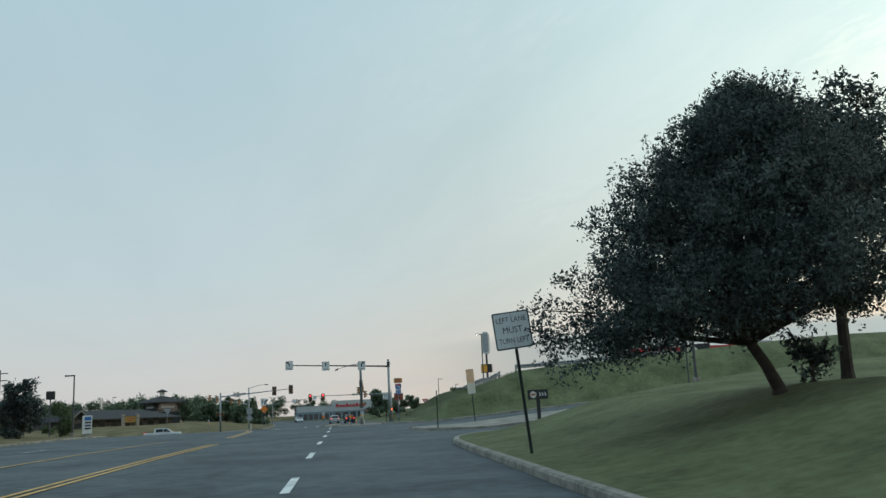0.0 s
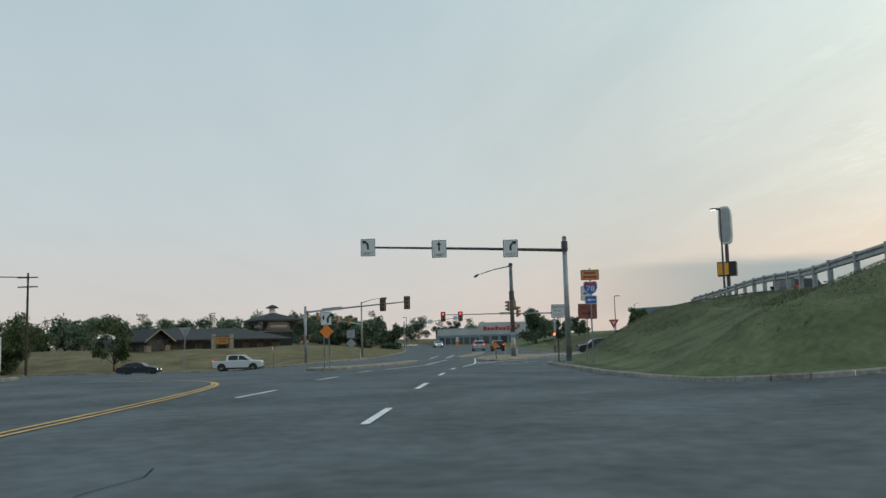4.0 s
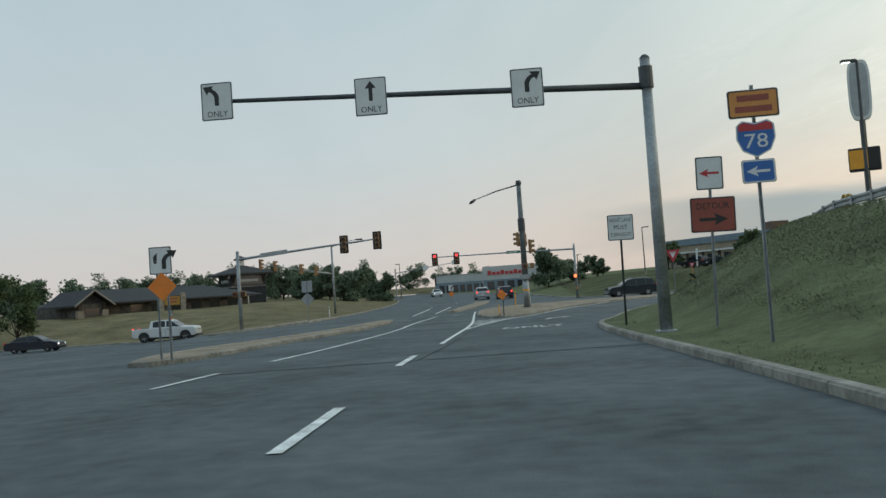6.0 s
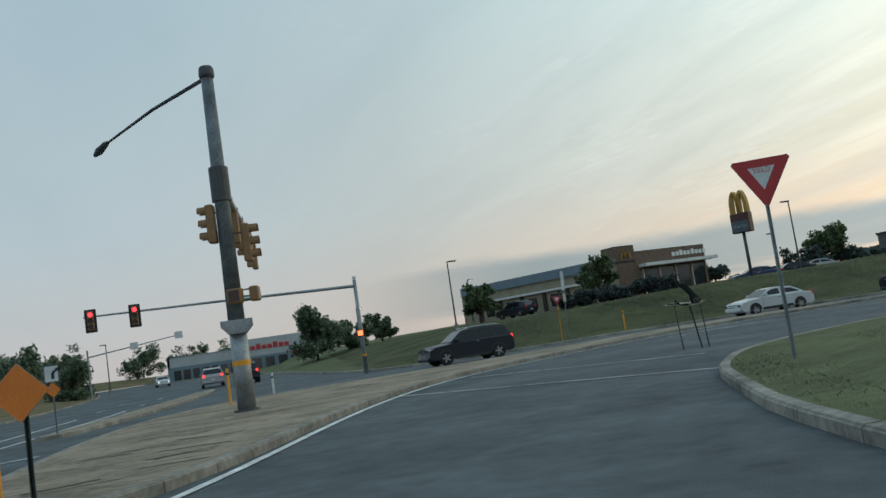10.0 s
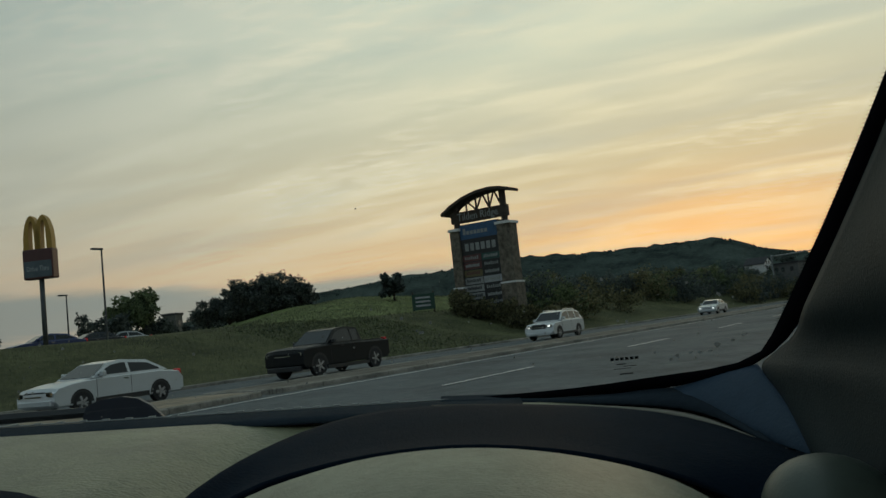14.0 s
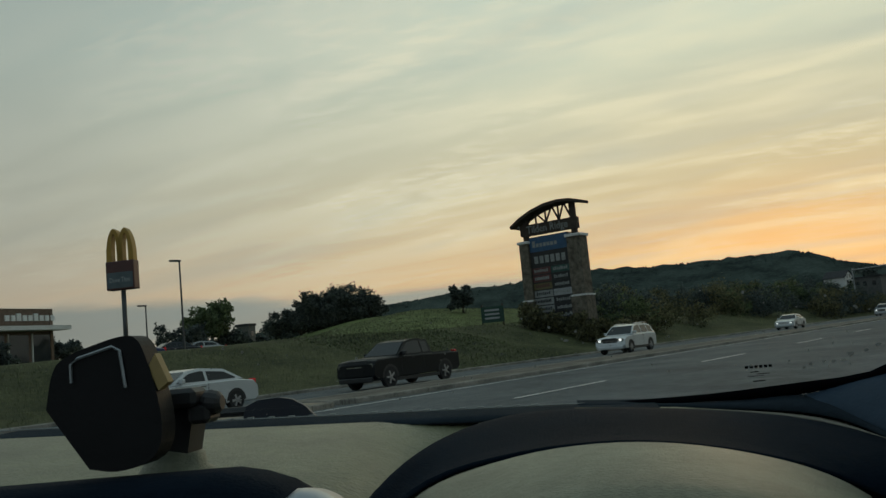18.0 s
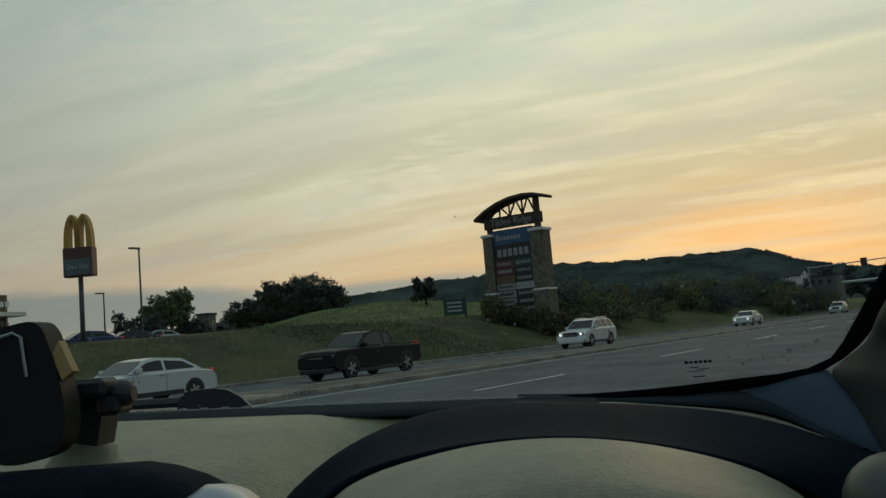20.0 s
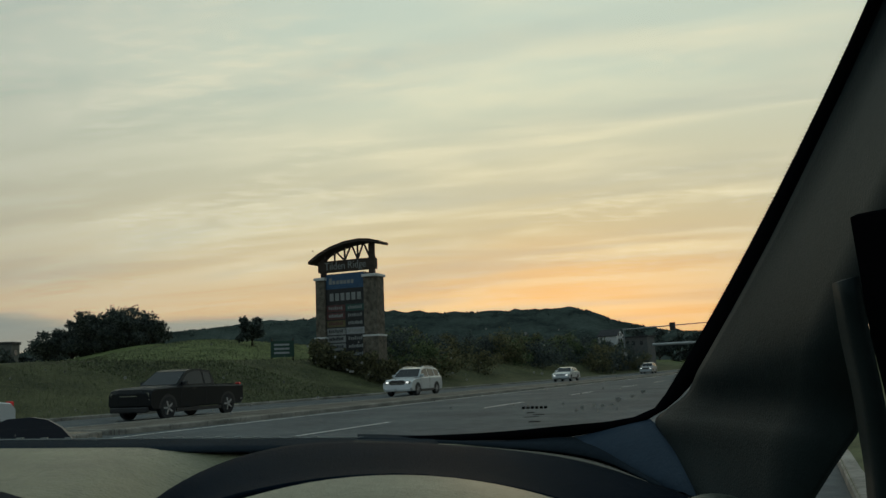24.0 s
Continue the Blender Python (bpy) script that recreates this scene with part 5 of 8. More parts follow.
# ---------------------------------------------------------------- trees and shrubs
def leaves(name, parent, clumps, per, leaf, material, seed, squash=1.0, loose=0.55):
    """Many small folded leaves scattered in clumps."""
    rng = np.random.default_rng(seed)
    C = np.array([c[:3] for c in clumps])
    R = np.array([c[3] for c in clumps])
    n = len(C) * per
    idx = np.repeat(np.arange(len(C)), per)
    # half of them sit along a few sprays that reach out of each clump
    S = rng.normal(size=(len(C), 6, 3)) + np.array([0, 0, 0.35])
    d = rng.normal(size=(n, 3))
    spray = rng.uniform(size=n) < loose
    pick = S[idx, rng.integers(0, 6, n)]
    d = np.where(spray[:, None], pick / np.linalg.norm(pick, axis=1)[:, None] + d * 0.10, d)
    d /= np.linalg.norm(d, axis=1)[:, None]
    r = R[idx] * np.where(spray, rng.uniform(0.2, 1.45, n), rng.uniform(0.2, 1.0, n) ** 0.6)
    p = C[idx] + d * r[:, None] * np.array([1, 1, squash])
    a = rng.normal(size=(n, 3)); a /= np.linalg.norm(a, axis=1)[:, None]
    b = np.cross(a, rng.normal(size=(n, 3))); b /= np.linalg.norm(b, axis=1)[:, None]
    s = leaf * rng.uniform(0.6, 1.4, n)[:, None]
    v = np.stack([p - a * s, p + b * s * 0.45, p + a * s, p - b * s * 0.45], 1).reshape(-1, 3)
    me = bpy.data.meshes.new(name)
    me.vertices.add(n * 4)
    me.vertices.foreach_set("co", v.ravel())
    me.loops.add(n * 4)
    me.loops.foreach_set("vertex_index", np.arange(n * 4, dtype=np.int32))
    me.polygons.add(n)
    me.polygons.foreach_set("loop_start", np.arange(0, n * 4, 4, dtype=np.int32))
    me.update(calc_edges=True)
    me.materials.append(material)
    ob = new(name, me)
    ob.parent = parent
    return ob


def tree(x, y, height, radius, label, seed, trunk=0.2, clear=0.25, n=40, per=110, leaf=0.14, material=None, squash=0.8, lean=(0, 0), group="", shape=1.0, z=None):
    """A tapered trunk with forking limbs and a crown of leaf clumps at the limb ends."""
    material = material or LEAF_GREEN
    rng = random.Random(seed)
    g = gz(x, y) if z is None else z
    t = thing("tree", pose(x, y, g), label, "tree", group)
    bm = bmesh.new()
    top = Vector((lean[0], lean[1], height * 0.72))
    fork = Vector((lean[0] * 0.4, lean[1] * 0.4, height * clear))
    bm_tube(bm, [(0, 0, -0.2), (0, 0, 0.15), fork * 0.6 + Vector((rng.uniform(-.1, .1), 0, 0)), fork], [trunk * 1.5, trunk * 1.1, trunk * 0.9, trunk * 0.8], 8)
    clumps = []
    for k in range(max(6, n // 5)):
        az = 2 * math.pi * (k * 0.618 + rng.uniform(-0.05, 0.05))
        up = rng.uniform(0.0 if clear < 0.13 else 0.15, 1.0)
        rr = radius * (1 - 0.55 * abs(up - 0.35) * shape) * rng.uniform(0.6, 0.95)
        end = fork + Vector((math.cos(az) * rr, math.sin(az) * rr, (height * 0.93 - fork.z) * up))
        midp = fork.lerp(end, 0.5) + Vector((rng.uniform(-.2, .2) * radius * .3, rng.uniform(-.2, .2) * radius * .3, 0.1 * radius * (1 - up)))
        bm_tube(bm, [fork, midp, end], [trunk * 0.5, trunk * 0.28, trunk * 0.07], 5, False)
        for q in range(5):
            f = rng.uniform(0.55, 1.02)
            c = (fork.lerp(midp, f * 2) if f < 0.5 else midp.lerp(end, f * 2 - 1)) + Vector((rng.gauss(0, 1), rng.gauss(0, 1), rng.gauss(0, 0.7))) * radius * 0.13
            clumps.append((c.x, c.y, max(c.z, height * clear * 0.75), radius * rng.uniform(0.16, 0.30)))
    part("trunk", bm, BARK, t)
    leaves("crown", t, clumps, int(per * 1.5), leaf * 1.12, material, seed, squash, 0.3)
    return t


# the big tree over the lawn and its neighbour
def lawn_tree(x, y, label, seed, top, reach, skew, trunk, count):
    """A spreading dome of a tree: limbs to its skin, sprays of leaves all through and hanging low at the rim."""
    rng = random.Random(seed)
    t = thing("tree", pose(x, y, gz(x, y)) @ Matrix.Scale(0.64, 4), label, "tree")
    bm = bmesh.new()
    fork = Vector((-0.45, 0.1, 1.45))
    bm_tube(bm, [(0.25, 0, -0.2), (0.2, 0, 0.15), (-0.1, 0, 0.8), fork], [trunk * 1.6, trunk * 1.15, trunk * 0.95, trunk * 0.9], 10)
    cl = []
    for k in range(count):
        az = 2 * math.pi * k * 0.618
        u = rng.uniform(0, 1) ** 1.15
        rim = reach * max(0.0, 1 - u ** 1.25) ** 0.62 * (0.78 + 0.22 * rng.uniform(-1, 1) + 0.12 * math.sin(3 * az + seed))
        f = rng.uniform(0.25, 1.0) ** 0.5
        low = 2.3 - 1.3 * f * max(0.0, -math.cos(az)) - 0.25 * f * abs(math.sin(az)) + 0.3 * max(0.0, math.cos(az))
        p = Vector((math.cos(az) * rim * f + skew * (1 - u), math.sin(az) * rim * f, low + (top - low) * u))
        cl.append((p.x, p.y, p.z, rng.uniform(0.45, 0.8)))
        if k % 7 == 0:
            m_ = fork.lerp(p, 0.5) + Vector((rng.uniform(-.3, .3), rng.uniform(-.3, .3), 0.35))
            bm_tube(bm, [fork, m_, p], [trunk * 0.5, trunk * 0.22, 0.015], 5, False)
    part("trunk", bm, BARK, t)
    leaves("crown", t, cl, 270, 0.060, LEAF_DARK, seed, 0.9)
    return t


lawn_tree(9.1, -75.7, "large dark leafy tree with a leaning forked trunk on lawn", 11, 8.9, 6.1, -0.9, 0.17, 760)
tree(11.9, -73.6, 6.6, 2.3, "dark leafy tree standing behind the larger one", 12, 0.12, 0.42, 120, 240, 0.055, LEAF_DARK, 0.8, (0.2, 0))
t = thing("shrub", pose(10.2, -75.2, gz(10.2, -75.2)), "small dark shrub at the foot of the tree", "shrub")
leaves("foliage", t, [(0, 0, 0.3, 0.4), (0.25, 0.1, 0.5, 0.3), (-0.2, 0, 0.6, 0.3)], 300, 0.06, LEAF_DARK, 4)
part("stem", tube([(0, 0, -0.1), (0, 0, 0.4)], 0.04, 6), BARK, t)

# trees round the junction and behind the buildings: x, y, height, radius
ROW = ((-21, 119, 6.8, 3.4), (-25, 121, 5.6, 3.2), (-29, 124, 5.4, 3.0), (-18, 132, 5.6, 3.0), (-33, 138, 6.2, 3.4), (-39, 146, 6.5, 3.8), (-22, 150, 6.0, 3.6), (-27, 162, 6.2, 3.6), (-31, 174, 5.8, 3.2), (-36, 168, 6.8, 4.0),
       (-10, 205, 6.5, 4.2), (-20, 210, 7.0, 4.6), (-34, 205, 7.0, 4.6), (-48, 200, 7.5, 5.0), (-60, 190, 7.5, 5.0), (-2, 226, 6.5, 4.5), (-56, 140, 7.5, 4.2), (-62, 150, 8.0, 4.6), (-50, 158, 8.4, 4.8), (-70, 140, 7.0, 4.5), (-80, 128, 7.0, 4.4))
for i, (x, y, h, r) in enumerate(ROW):
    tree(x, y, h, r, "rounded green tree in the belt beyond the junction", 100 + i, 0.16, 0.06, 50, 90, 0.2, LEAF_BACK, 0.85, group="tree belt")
for i in range(15):
    x, y = -118 + 6.2 * i + (i * 37 % 5) - 2, 118 + 4.6 * i + (i * 53 % 9) - 4
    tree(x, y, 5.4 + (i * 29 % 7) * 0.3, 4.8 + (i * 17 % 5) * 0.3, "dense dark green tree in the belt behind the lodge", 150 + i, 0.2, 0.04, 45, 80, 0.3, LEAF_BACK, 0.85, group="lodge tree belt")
SIDE = ((-27, 22, 4.6, 1.9), (-38, 24, 5.0, 2.6), (-44, 36, 5.2, 2.8), (-52, 42, 5.6, 3.0), (-60, 60, 6.0, 3.6), (-70, 72, 6.6, 4.0), (-66, 40, 6.4, 3.6), (-78, 58, 6.8, 4.2), (-40, 6, 4.0, 2.4), (-47, 14, 4.4, 2.6), (-58, 26, 5.2, 3.0), (-36, -16, 4.0, 2.4), (-72, 92, 7.0, 4.2), (-84, 84, 7.2, 4.6))
for i, (x, y, h, r) in enumerate(SIDE):
    k = 1.0
    while inside(PAVED, np.array([2.4 + (x - 2.4) * k]), np.array([-45 + (y + 45) * k]))[0] and k < 3:
        k += 0.03
    k = k + 0.03 if k > 1 else k
    x, y, h, r = 2.4 + (x - 2.4) * k, -45 + (y + 45) * k, h * k, r * k
    tree(x, y, h, r, "green roadside tree with a loose open crown", 200 + i, 0.12, 0.12, 45, 80, 0.15, LEAF_GREEN, 0.85, group="roadside trees")
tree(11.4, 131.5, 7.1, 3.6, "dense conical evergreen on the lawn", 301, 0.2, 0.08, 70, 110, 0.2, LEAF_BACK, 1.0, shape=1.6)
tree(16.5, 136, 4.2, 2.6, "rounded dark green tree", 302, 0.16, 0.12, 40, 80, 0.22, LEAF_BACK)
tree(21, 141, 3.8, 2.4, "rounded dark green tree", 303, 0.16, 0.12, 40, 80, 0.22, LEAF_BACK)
tree(29.5, 118, 4.8, 2.6, "green tree beside the shop wall", 304, 0.15, 0.2, 40, 80, 0.2, LEAF_GREEN)
tree(37.2, 100.5, 4.6, 2.1, "round green tree in front of the restaurant", 305, 0.14, 0.25, 45, 80, 0.15, LEAF_GREEN)
tree(68.8, 109.3, 5.6, 3.2, "feathery green tree at the car park edge", 306, 0.14, 0.12, 60, 90, 0.16, LEAF_GREEN, shape=1.3)
tree(64.5, 107.5, 3.4, 2.6, "low dark bushy tree at the car park edge", 307, 0.12, 0.06, 40, 90, 0.16, LEAF_DARK)
tree(70.9, 108.3, 3.0, 2.3, "low dark bushy tree at the car park edge", 310, 0.12, 0.04, 45, 90, 0.16, LEAF_DARK)
tree(73.2, 106.8, 1.6, 1.2, "rounded dark bush at the car park edge", 311, 0.08, 0.04, 24, 90, 0.12, LEAF_DARK)
tree(58.5, 118, 3.4, 2.4, "low dark tree behind the car park", 308, 0.12, 0.1, 30, 70, 0.18, LEAF_DARK)
tree(48, 120, 4.0, 2.6, "low tree behind the restaurant", 309, 0.12, 0.1, 30, 70, 0.18, LEAF_BACK)
# the dark clump on the hill field
for i, (along, top, r) in enumerate(((-10.5, 12.4, 3.4), (-7.6, 14.0, 4.2), (-4.6, 15.6, 4.8), (-1.6, 17.2, 5.6), (1.8, 16.0, 4.9), (4.6, 13.4, 3.4), (-3.2, 13.6, 4.6), (0.4, 13.4, 4.6))):
    x, y = 131 + along * 0.68, 150 - along * 0.73
    h = max(3.0, top - 1.6 - gz(x, y))
    tree(x, y, h, r, "dark spreading tree in a clump on the field", 400 + i, 0.25, 0.03, 70, 110, 0.22, LEAF_DARK, 0.8, group="field clump")
tree(111, 109.5, 4.2, 1.9, "small dark tree alone on the field", 420, 0.14, 0.15, 40, 80, 0.18, LEAF_DARK)
for i, (x, y, h, r) in enumerate(((291, 93, 13.4, 5.0), (292, 86, 10.4, 4.2), (293, 80, 9.8, 4.4), (294, 75, 10.0, 4.0), (295, 70, 9.6, 4.4), (296, 64, 9.4, 4.2), (288, 99, 9.5, 4.6), (300, 58, 9.2, 4.2))):
    tree(x, y, h, r, "tree in the belt behind the farmhouse", 430 + i, 0.25, 0.12, 45, 60, 0.34, LEAF_DARK, 0.85, group="farm trees", z=2.0)


def shrub(x, y, r, h, seed, material=LEAF_BACK, label="dark green roadside shrub"):
    g = gz(x, y)
    rng = random.Random(seed)
    t = thing("shrub", pose(x, y, g), label, "shrub", "bank shrubs")
    cl = [(rng.uniform(-r, r) * 0.7, rng.uniform(-r, r) * 0.7, h * rng.uniform(0.08, 0.8), r * rng.uniform(0.3, 0.55)) for _ in range(13)]
    part("stem", tube([(0, 0, -0.2), (0.05, 0, h * 0.5)], 0.05, 6), BARK, t)
    leaves("foliage", t, cl, 130, 0.15, material, seed, 0.8, 0.35)
    return t


rng = random.Random(77)
for i in range(96):
    x = rng.uniform(88, 200)
    y = rng.uniform(76.5, 100) + (x - 92) * 0.02
    if y - 43 > 0.52 * (x - 16):
        y = 44 + 0.46 * (x - 16) + rng.uniform(0, 3)
    shrub(x, y, rng.uniform(1.8, 3.6), rng.uniform(1.8, 3.6) + (x - 88) * 0.02, 600 + i, (LEAF_OLIVE, LEAF_DARK, LEAF_GREEN, LEAF_DARK)[i % 4], "olive-green wild bush on the roadside slope")
for i in range(16):
    x = 148 + i * 2.9 + rng.uniform(-1, 1)
    shrub(x, rng.uniform(72.8, 75.5), rng.uniform(1.8, 2.8), rng.uniform(3.2, 4.8), 720 + i, (LEAF_OLIVE, LEAF_DARK)[i % 2], "olive-green wild bush on the roadside slope")
for i in range(9):
    shrub(30.5 + i * 1.25, 92.5 + rng.uniform(-0.6, 0.6), 1.0, 1.5, 560 + i, LEAF_DARK, "dark clipped hedge bush below the restaurant")
for i, (x, y) in enumerate(((79.5, 74.6), (80.5, 76.8), (79.8, 79.2), (81.0, 73.0), (80.2, 81.2), (84, 74.0), (87, 74.6))):
    shrub(x, y, 1.5, 2.0, 580 + i, LEAF_OLIVE, "olive-green bush at the foot of the pylon sign")

# wooded ridge on the skyline
bear = np.radians(np.linspace(30, 96, 150))
prof_b = np.radians([30, 38, 44, 48.6, 55, 62, 64.5, 67, 70, 73, 75.6, 76.6, 77.6, 79, 82, 88, 96])
prof_h = np.array([38, 48, 66, 84, 100, 111, 111, 108, 106, 106, 106, 103, 91, 76, 58, 46, 40.0])
hh = np.interp(bear, prof_b, prof_h)
rng_ = np.random.default_rng(3)
v, f = [], []
D0 = 1540.0
for k, (rad, kz) in enumerate(((0.72, 0.0), (0.80, 0.25), (0.88, 0.62), (0.95, 0.9), (1.0, 1.0), (1.1, 0.7), (1.3, 0.0))):
    for j, a in enumerate(bear):
        jit = rng_.normal(0, 1.8 if 0 < kz else 0)
        v.append((16 + math.sin(a) * D0 * rad, 43 + math.cos(a) * D0 * rad, 1.2 + hh[j] * kz + jit))
m_ = len(bear)
f = [(k * m_ + j, k * m_ + j + 1, (k + 1) * m_ + j + 1, (k + 1) * m_ + j) for k in range(6) for j in range(m_ - 1)]
me = bpy.data.meshes.new("backdrop_ridge")
me.from_pydata(v, [], f)
me.materials.append(HILLSIDE)
tagged(new("backdrop_ridge", me), "long wooded ridge on the skyline, dark in the dusk", "hill", kind="structure")
# its tree tops, uncountable
n = 5200
ang = rng_.uniform(bear[0], bear[-1], n)
rad = rng_.uniform(0.93, 1.03, n)
top = np.interp(ang, prof_b, prof_h) * np.interp(rad, [0.88, 0.95, 1.0, 1.1], [0.62, 0.9, 1.0, 0.7])
cx, cy, cz = 16 + np.sin(ang) * D0 * rad, 43 + np.cos(ang) * D0 * rad, top - 3
ph = rng_.uniform(0, 6.28, n)
sz = rng_.uniform(2.5, 5.5, n)
tv = np.stack([np.stack([cx + np.cos(ph + q * 2.09) * sz, cy + np.sin(ph + q * 2.09) * sz, cz], 1) for q in range(3)] + [np.stack([cx, cy, cz + sz * 1.2], 1)], 1).reshape(-1, 3)
tf = [(4 * i + a, 4 * i + b, 4 * i + 3) for i in range(n) for a, b in ((0, 1), (1, 2), (2, 0))]
me = bpy.data.meshes.new("ridge_trees")
me.from_pydata([tuple(q) for q in tv], [], tf)
me.materials.append(HILLSIDE)
tagged(new("ridge_trees", me), "far woodland along the top of the ridge", "woods", kind="stuff")

# grass blades on the near banks
rng_ = np.random.default_rng(9)
bx, by = [], []
for x0, x1, y0, y1, cnt in ((5.7, 16, -22, 36, 90000), (-30, -12, 44, 80, 6000), (14, 70, 70.6, 84, 25000), (55, 150, 74, 125, 26000)):
    bx.append(rng_.uniform(x0, x1, cnt)); by.append(rng_.uniform(y0, y1, cnt))
bx, by = np.concatenate(bx), np.concatenate(by)
keepb = ~inside(PAVED, bx, by) & (distance(PAVED, bx, by) > 0.2)
bx, by = bx[keepb], by[keepb]
bz = ground_z(bx, by) - 0.02
n = len(bx)
hgt = rng_.uniform(0.02, 0.06, n) * np.where(by > 60, 2.5, 1.0) * np.where((bx > 55) & (by > 84), 1.3, 1.0)
aa = rng_.normal(3.93 + math.pi / 2, 0.55, n)
w = rng_.uniform(0.008, 0.02, n) * np.where(bx > 55, 3.5, 1.0)
lx, ly = rng_.normal(0, 0.05, n), rng_.normal(0, 0.05, n)
gv = np.stack([np.stack([bx - np.cos(aa) * w, by - np.sin(aa) * w, bz], 1), np.stack([bx + np.cos(aa) * w, by + np.sin(aa) * w, bz], 1), np.stack([bx + lx, by + ly, bz + hgt], 1)], 1).reshape(-1, 3)
me = bpy.data.meshes.new("grass_blades")
me.from_pydata([tuple(q) for q in gv], [], [(3 * i, 3 * i + 1, 3 * i + 2) for i in range(n)])
me.materials.append(leaf_mat("grass_blade", (0.084, 0.102, 0.046), (0.148, 0.162, 0.078)))
me.shade_smooth()
me.normals_split_custom_set_from_vertices([(0.0, 0.0, 1.0)] * (3 * n))
tagged(new("grass_blades", me), "short tufts of mown grass on the banks", "grass", kind="stuff")


# ---------------------------------------------------------------- buildings
def wall_part(name, parent, a, b, z0, z1, thick, material, label=""):
    """An upright wall from a to b in plan."""
    ax, ay = a
    bx_, by_ = b
    L = math.hypot(bx_ - ax, by_ - ay)
    nx, ny = -(by_ - ay) / L * thick, (bx_ - ax) / L * thick
    return part(name, slab([(ax, ay), (bx_, by_), (bx_ + nx, by_ + ny), (ax + nx, ay + ny)], z0, z1), material, parent, label)


def on_wall(name, parent, a, b, s0, s1, z0, z1, out, material, label=""):
    """A panel lying on a wall's outer face from s0 to s1 metres along it, standing proud by out."""
    ax, ay = a
    L = math.hypot(b[0] - ax, b[1] - ay)
    ux, uy = (b[0] - ax) / L, (b[1] - ay) / L
    ox, oy = uy * out, -ux * out
    return part(name, slab([(ax + ux * s0 + ox, ay + uy * s0 + oy), (ax + ux * s1 + ox, ay + uy * s1 + oy), (ax + ux * s1, ay + uy * s1), (ax + ux * s0, ay + uy * s0)], z0, z1), material, parent, label)


# burger restaurant on the bank
A, B, D_ = (43.3, 109.6), (55.5, 112.6), (30.6, 131.0)
C_ = (B[0] + D_[0] - A[0], B[1] + D_[1] - A[1])
g = gz(46, 106) - 0.05
house = thing("restaurant", pose(0, 0, 0), "brown brick drive-in restaurant with a long tan side wall", "restaurant")
wall_part("front_wall", house, (45.8, 110.2), B, g - 0.5, 7.75, 0.4, BRICK, "brown brick front wall")
wall_part("corner_tower", house, A, (45.9, 110.25), g - 0.5, 8.5, 2.4, BRICK, "taller brick corner panel")
wall_part("side_wall", house, D_, A, g - 0.5, 7.2, 0.4, TANWALL, "long tan side wall")
wall_part("end_wall", house, B, C_, g - 0.5, 7.4, 0.4, BRICK)
wall_part("back_wall", house, C_, D_, g - 0.5, 7.0, 0.4, TANWALL)
part("roof", slab([A, B, C_, D_], 6.6, 6.8), DARKROOF, house)
on_wall("roof_edge", house, D_, A, 0.2, 24.5, 6.3, 7.35, 0.25, BLUEROOF, "blue-grey metal roof edge")
on_wall("awning", house, (45.8, 110.2), B, 0.4, 10.6, 5.9, 6.25, 1.4, WHITETRIM, "white flat awning")
on_wall("side_band", house, D_, A, 2, 24, 5.0, 5.25, 0.4, WHITETRIM)
for k in range(4):
    s0 = 0.9 + k * 2.3
    fr = on_wall("window", house, (45.8, 110.2), B, s0, s0 + 1.9, g + 0.6, 5.6, 0.05, WINDOW)
    on_wall("window_frame", fr, (45.8, 110.2), B, s0 - 0.1, s0, g + 0.4, 5.7, 0.12, WHITETRIM)
for k in range(6):
    on_wall("pilaster", house, D_, A, 3 + k * 3.6, 3.5 + k * 3.6, g, 5.0, 0.15, TIMBER)
    on_wall("window", house, D_, A, 4.2 + k * 3.6, 5.6 + k * 3.6, g + 1.0, 4.6, 0.04, WINDOW)
for k in range(9):
    on_wall("name_letter_bar", house, (45.8, 110.2), B, 5.2 + k * 0.56, 5.6 + k * 0.56, 6.75, 7.2 if k not in (2, 5) else 7.35, 0.12, WHITETRIM)
arch = part("arch_mark", tube([(-0.62, 0, 0), (-0.52, 0, 0.6), (-0.34, 0, 0.95), (-0.14, 0, 0.6), (0, 0, 0.15), (0.14, 0, 0.6), (0.34, 0, 0.95), (0.52, 0, 0.6), (0.62, 0, 0)], 0.08, 6), GOLD, house)
arch.matrix_local = pose(44.6, 109.75, 7.0, 0, 0, 14)

# its pole sign: twin golden loops on a box
g = gz(45.3, 86.9)
t = thing("arch_sign", facing(45.3, 86.9, g, -62) @ Matrix.Diagonal((0.78, 0.8, 1.0, 1.0)), "pole sign of twin golden loops over a dark red box", "pole sign")
part("pole", tube([(0, 0, -0.3), (0, 0, 6.5 - g)], 0.17, 12), DARKSTEEL, t, smooth=True)
# cabinet, face and loops have the backlit side's shade in their colours
cab = part("cabinet", box(-1.1, 1.1, -0.4, 0.4, 6.35 - g, 8.0 - g, 0.05), mat("backlit_red_cabinet", (0.07, 0.02, 0.02), 0.5, 0, 0.15, 2.0), t, "red sign cabinet, darkened as backlit")
part("cabinet_face", box(-1.0, 1.0, -0.42, -0.4, 6.45 - g, 7.35 - g), mat("backlit_face", (0.075, 0.10, 0.115), 0.6, 0, 0.2, 3.0), cab, "lower face, dimmed to slate as backlit")
lettering("word", "Drive Thru", 0.42, pose(0, -0.425, 6.9 - g), SIGNBACK, cab, 0.004, 1.6)
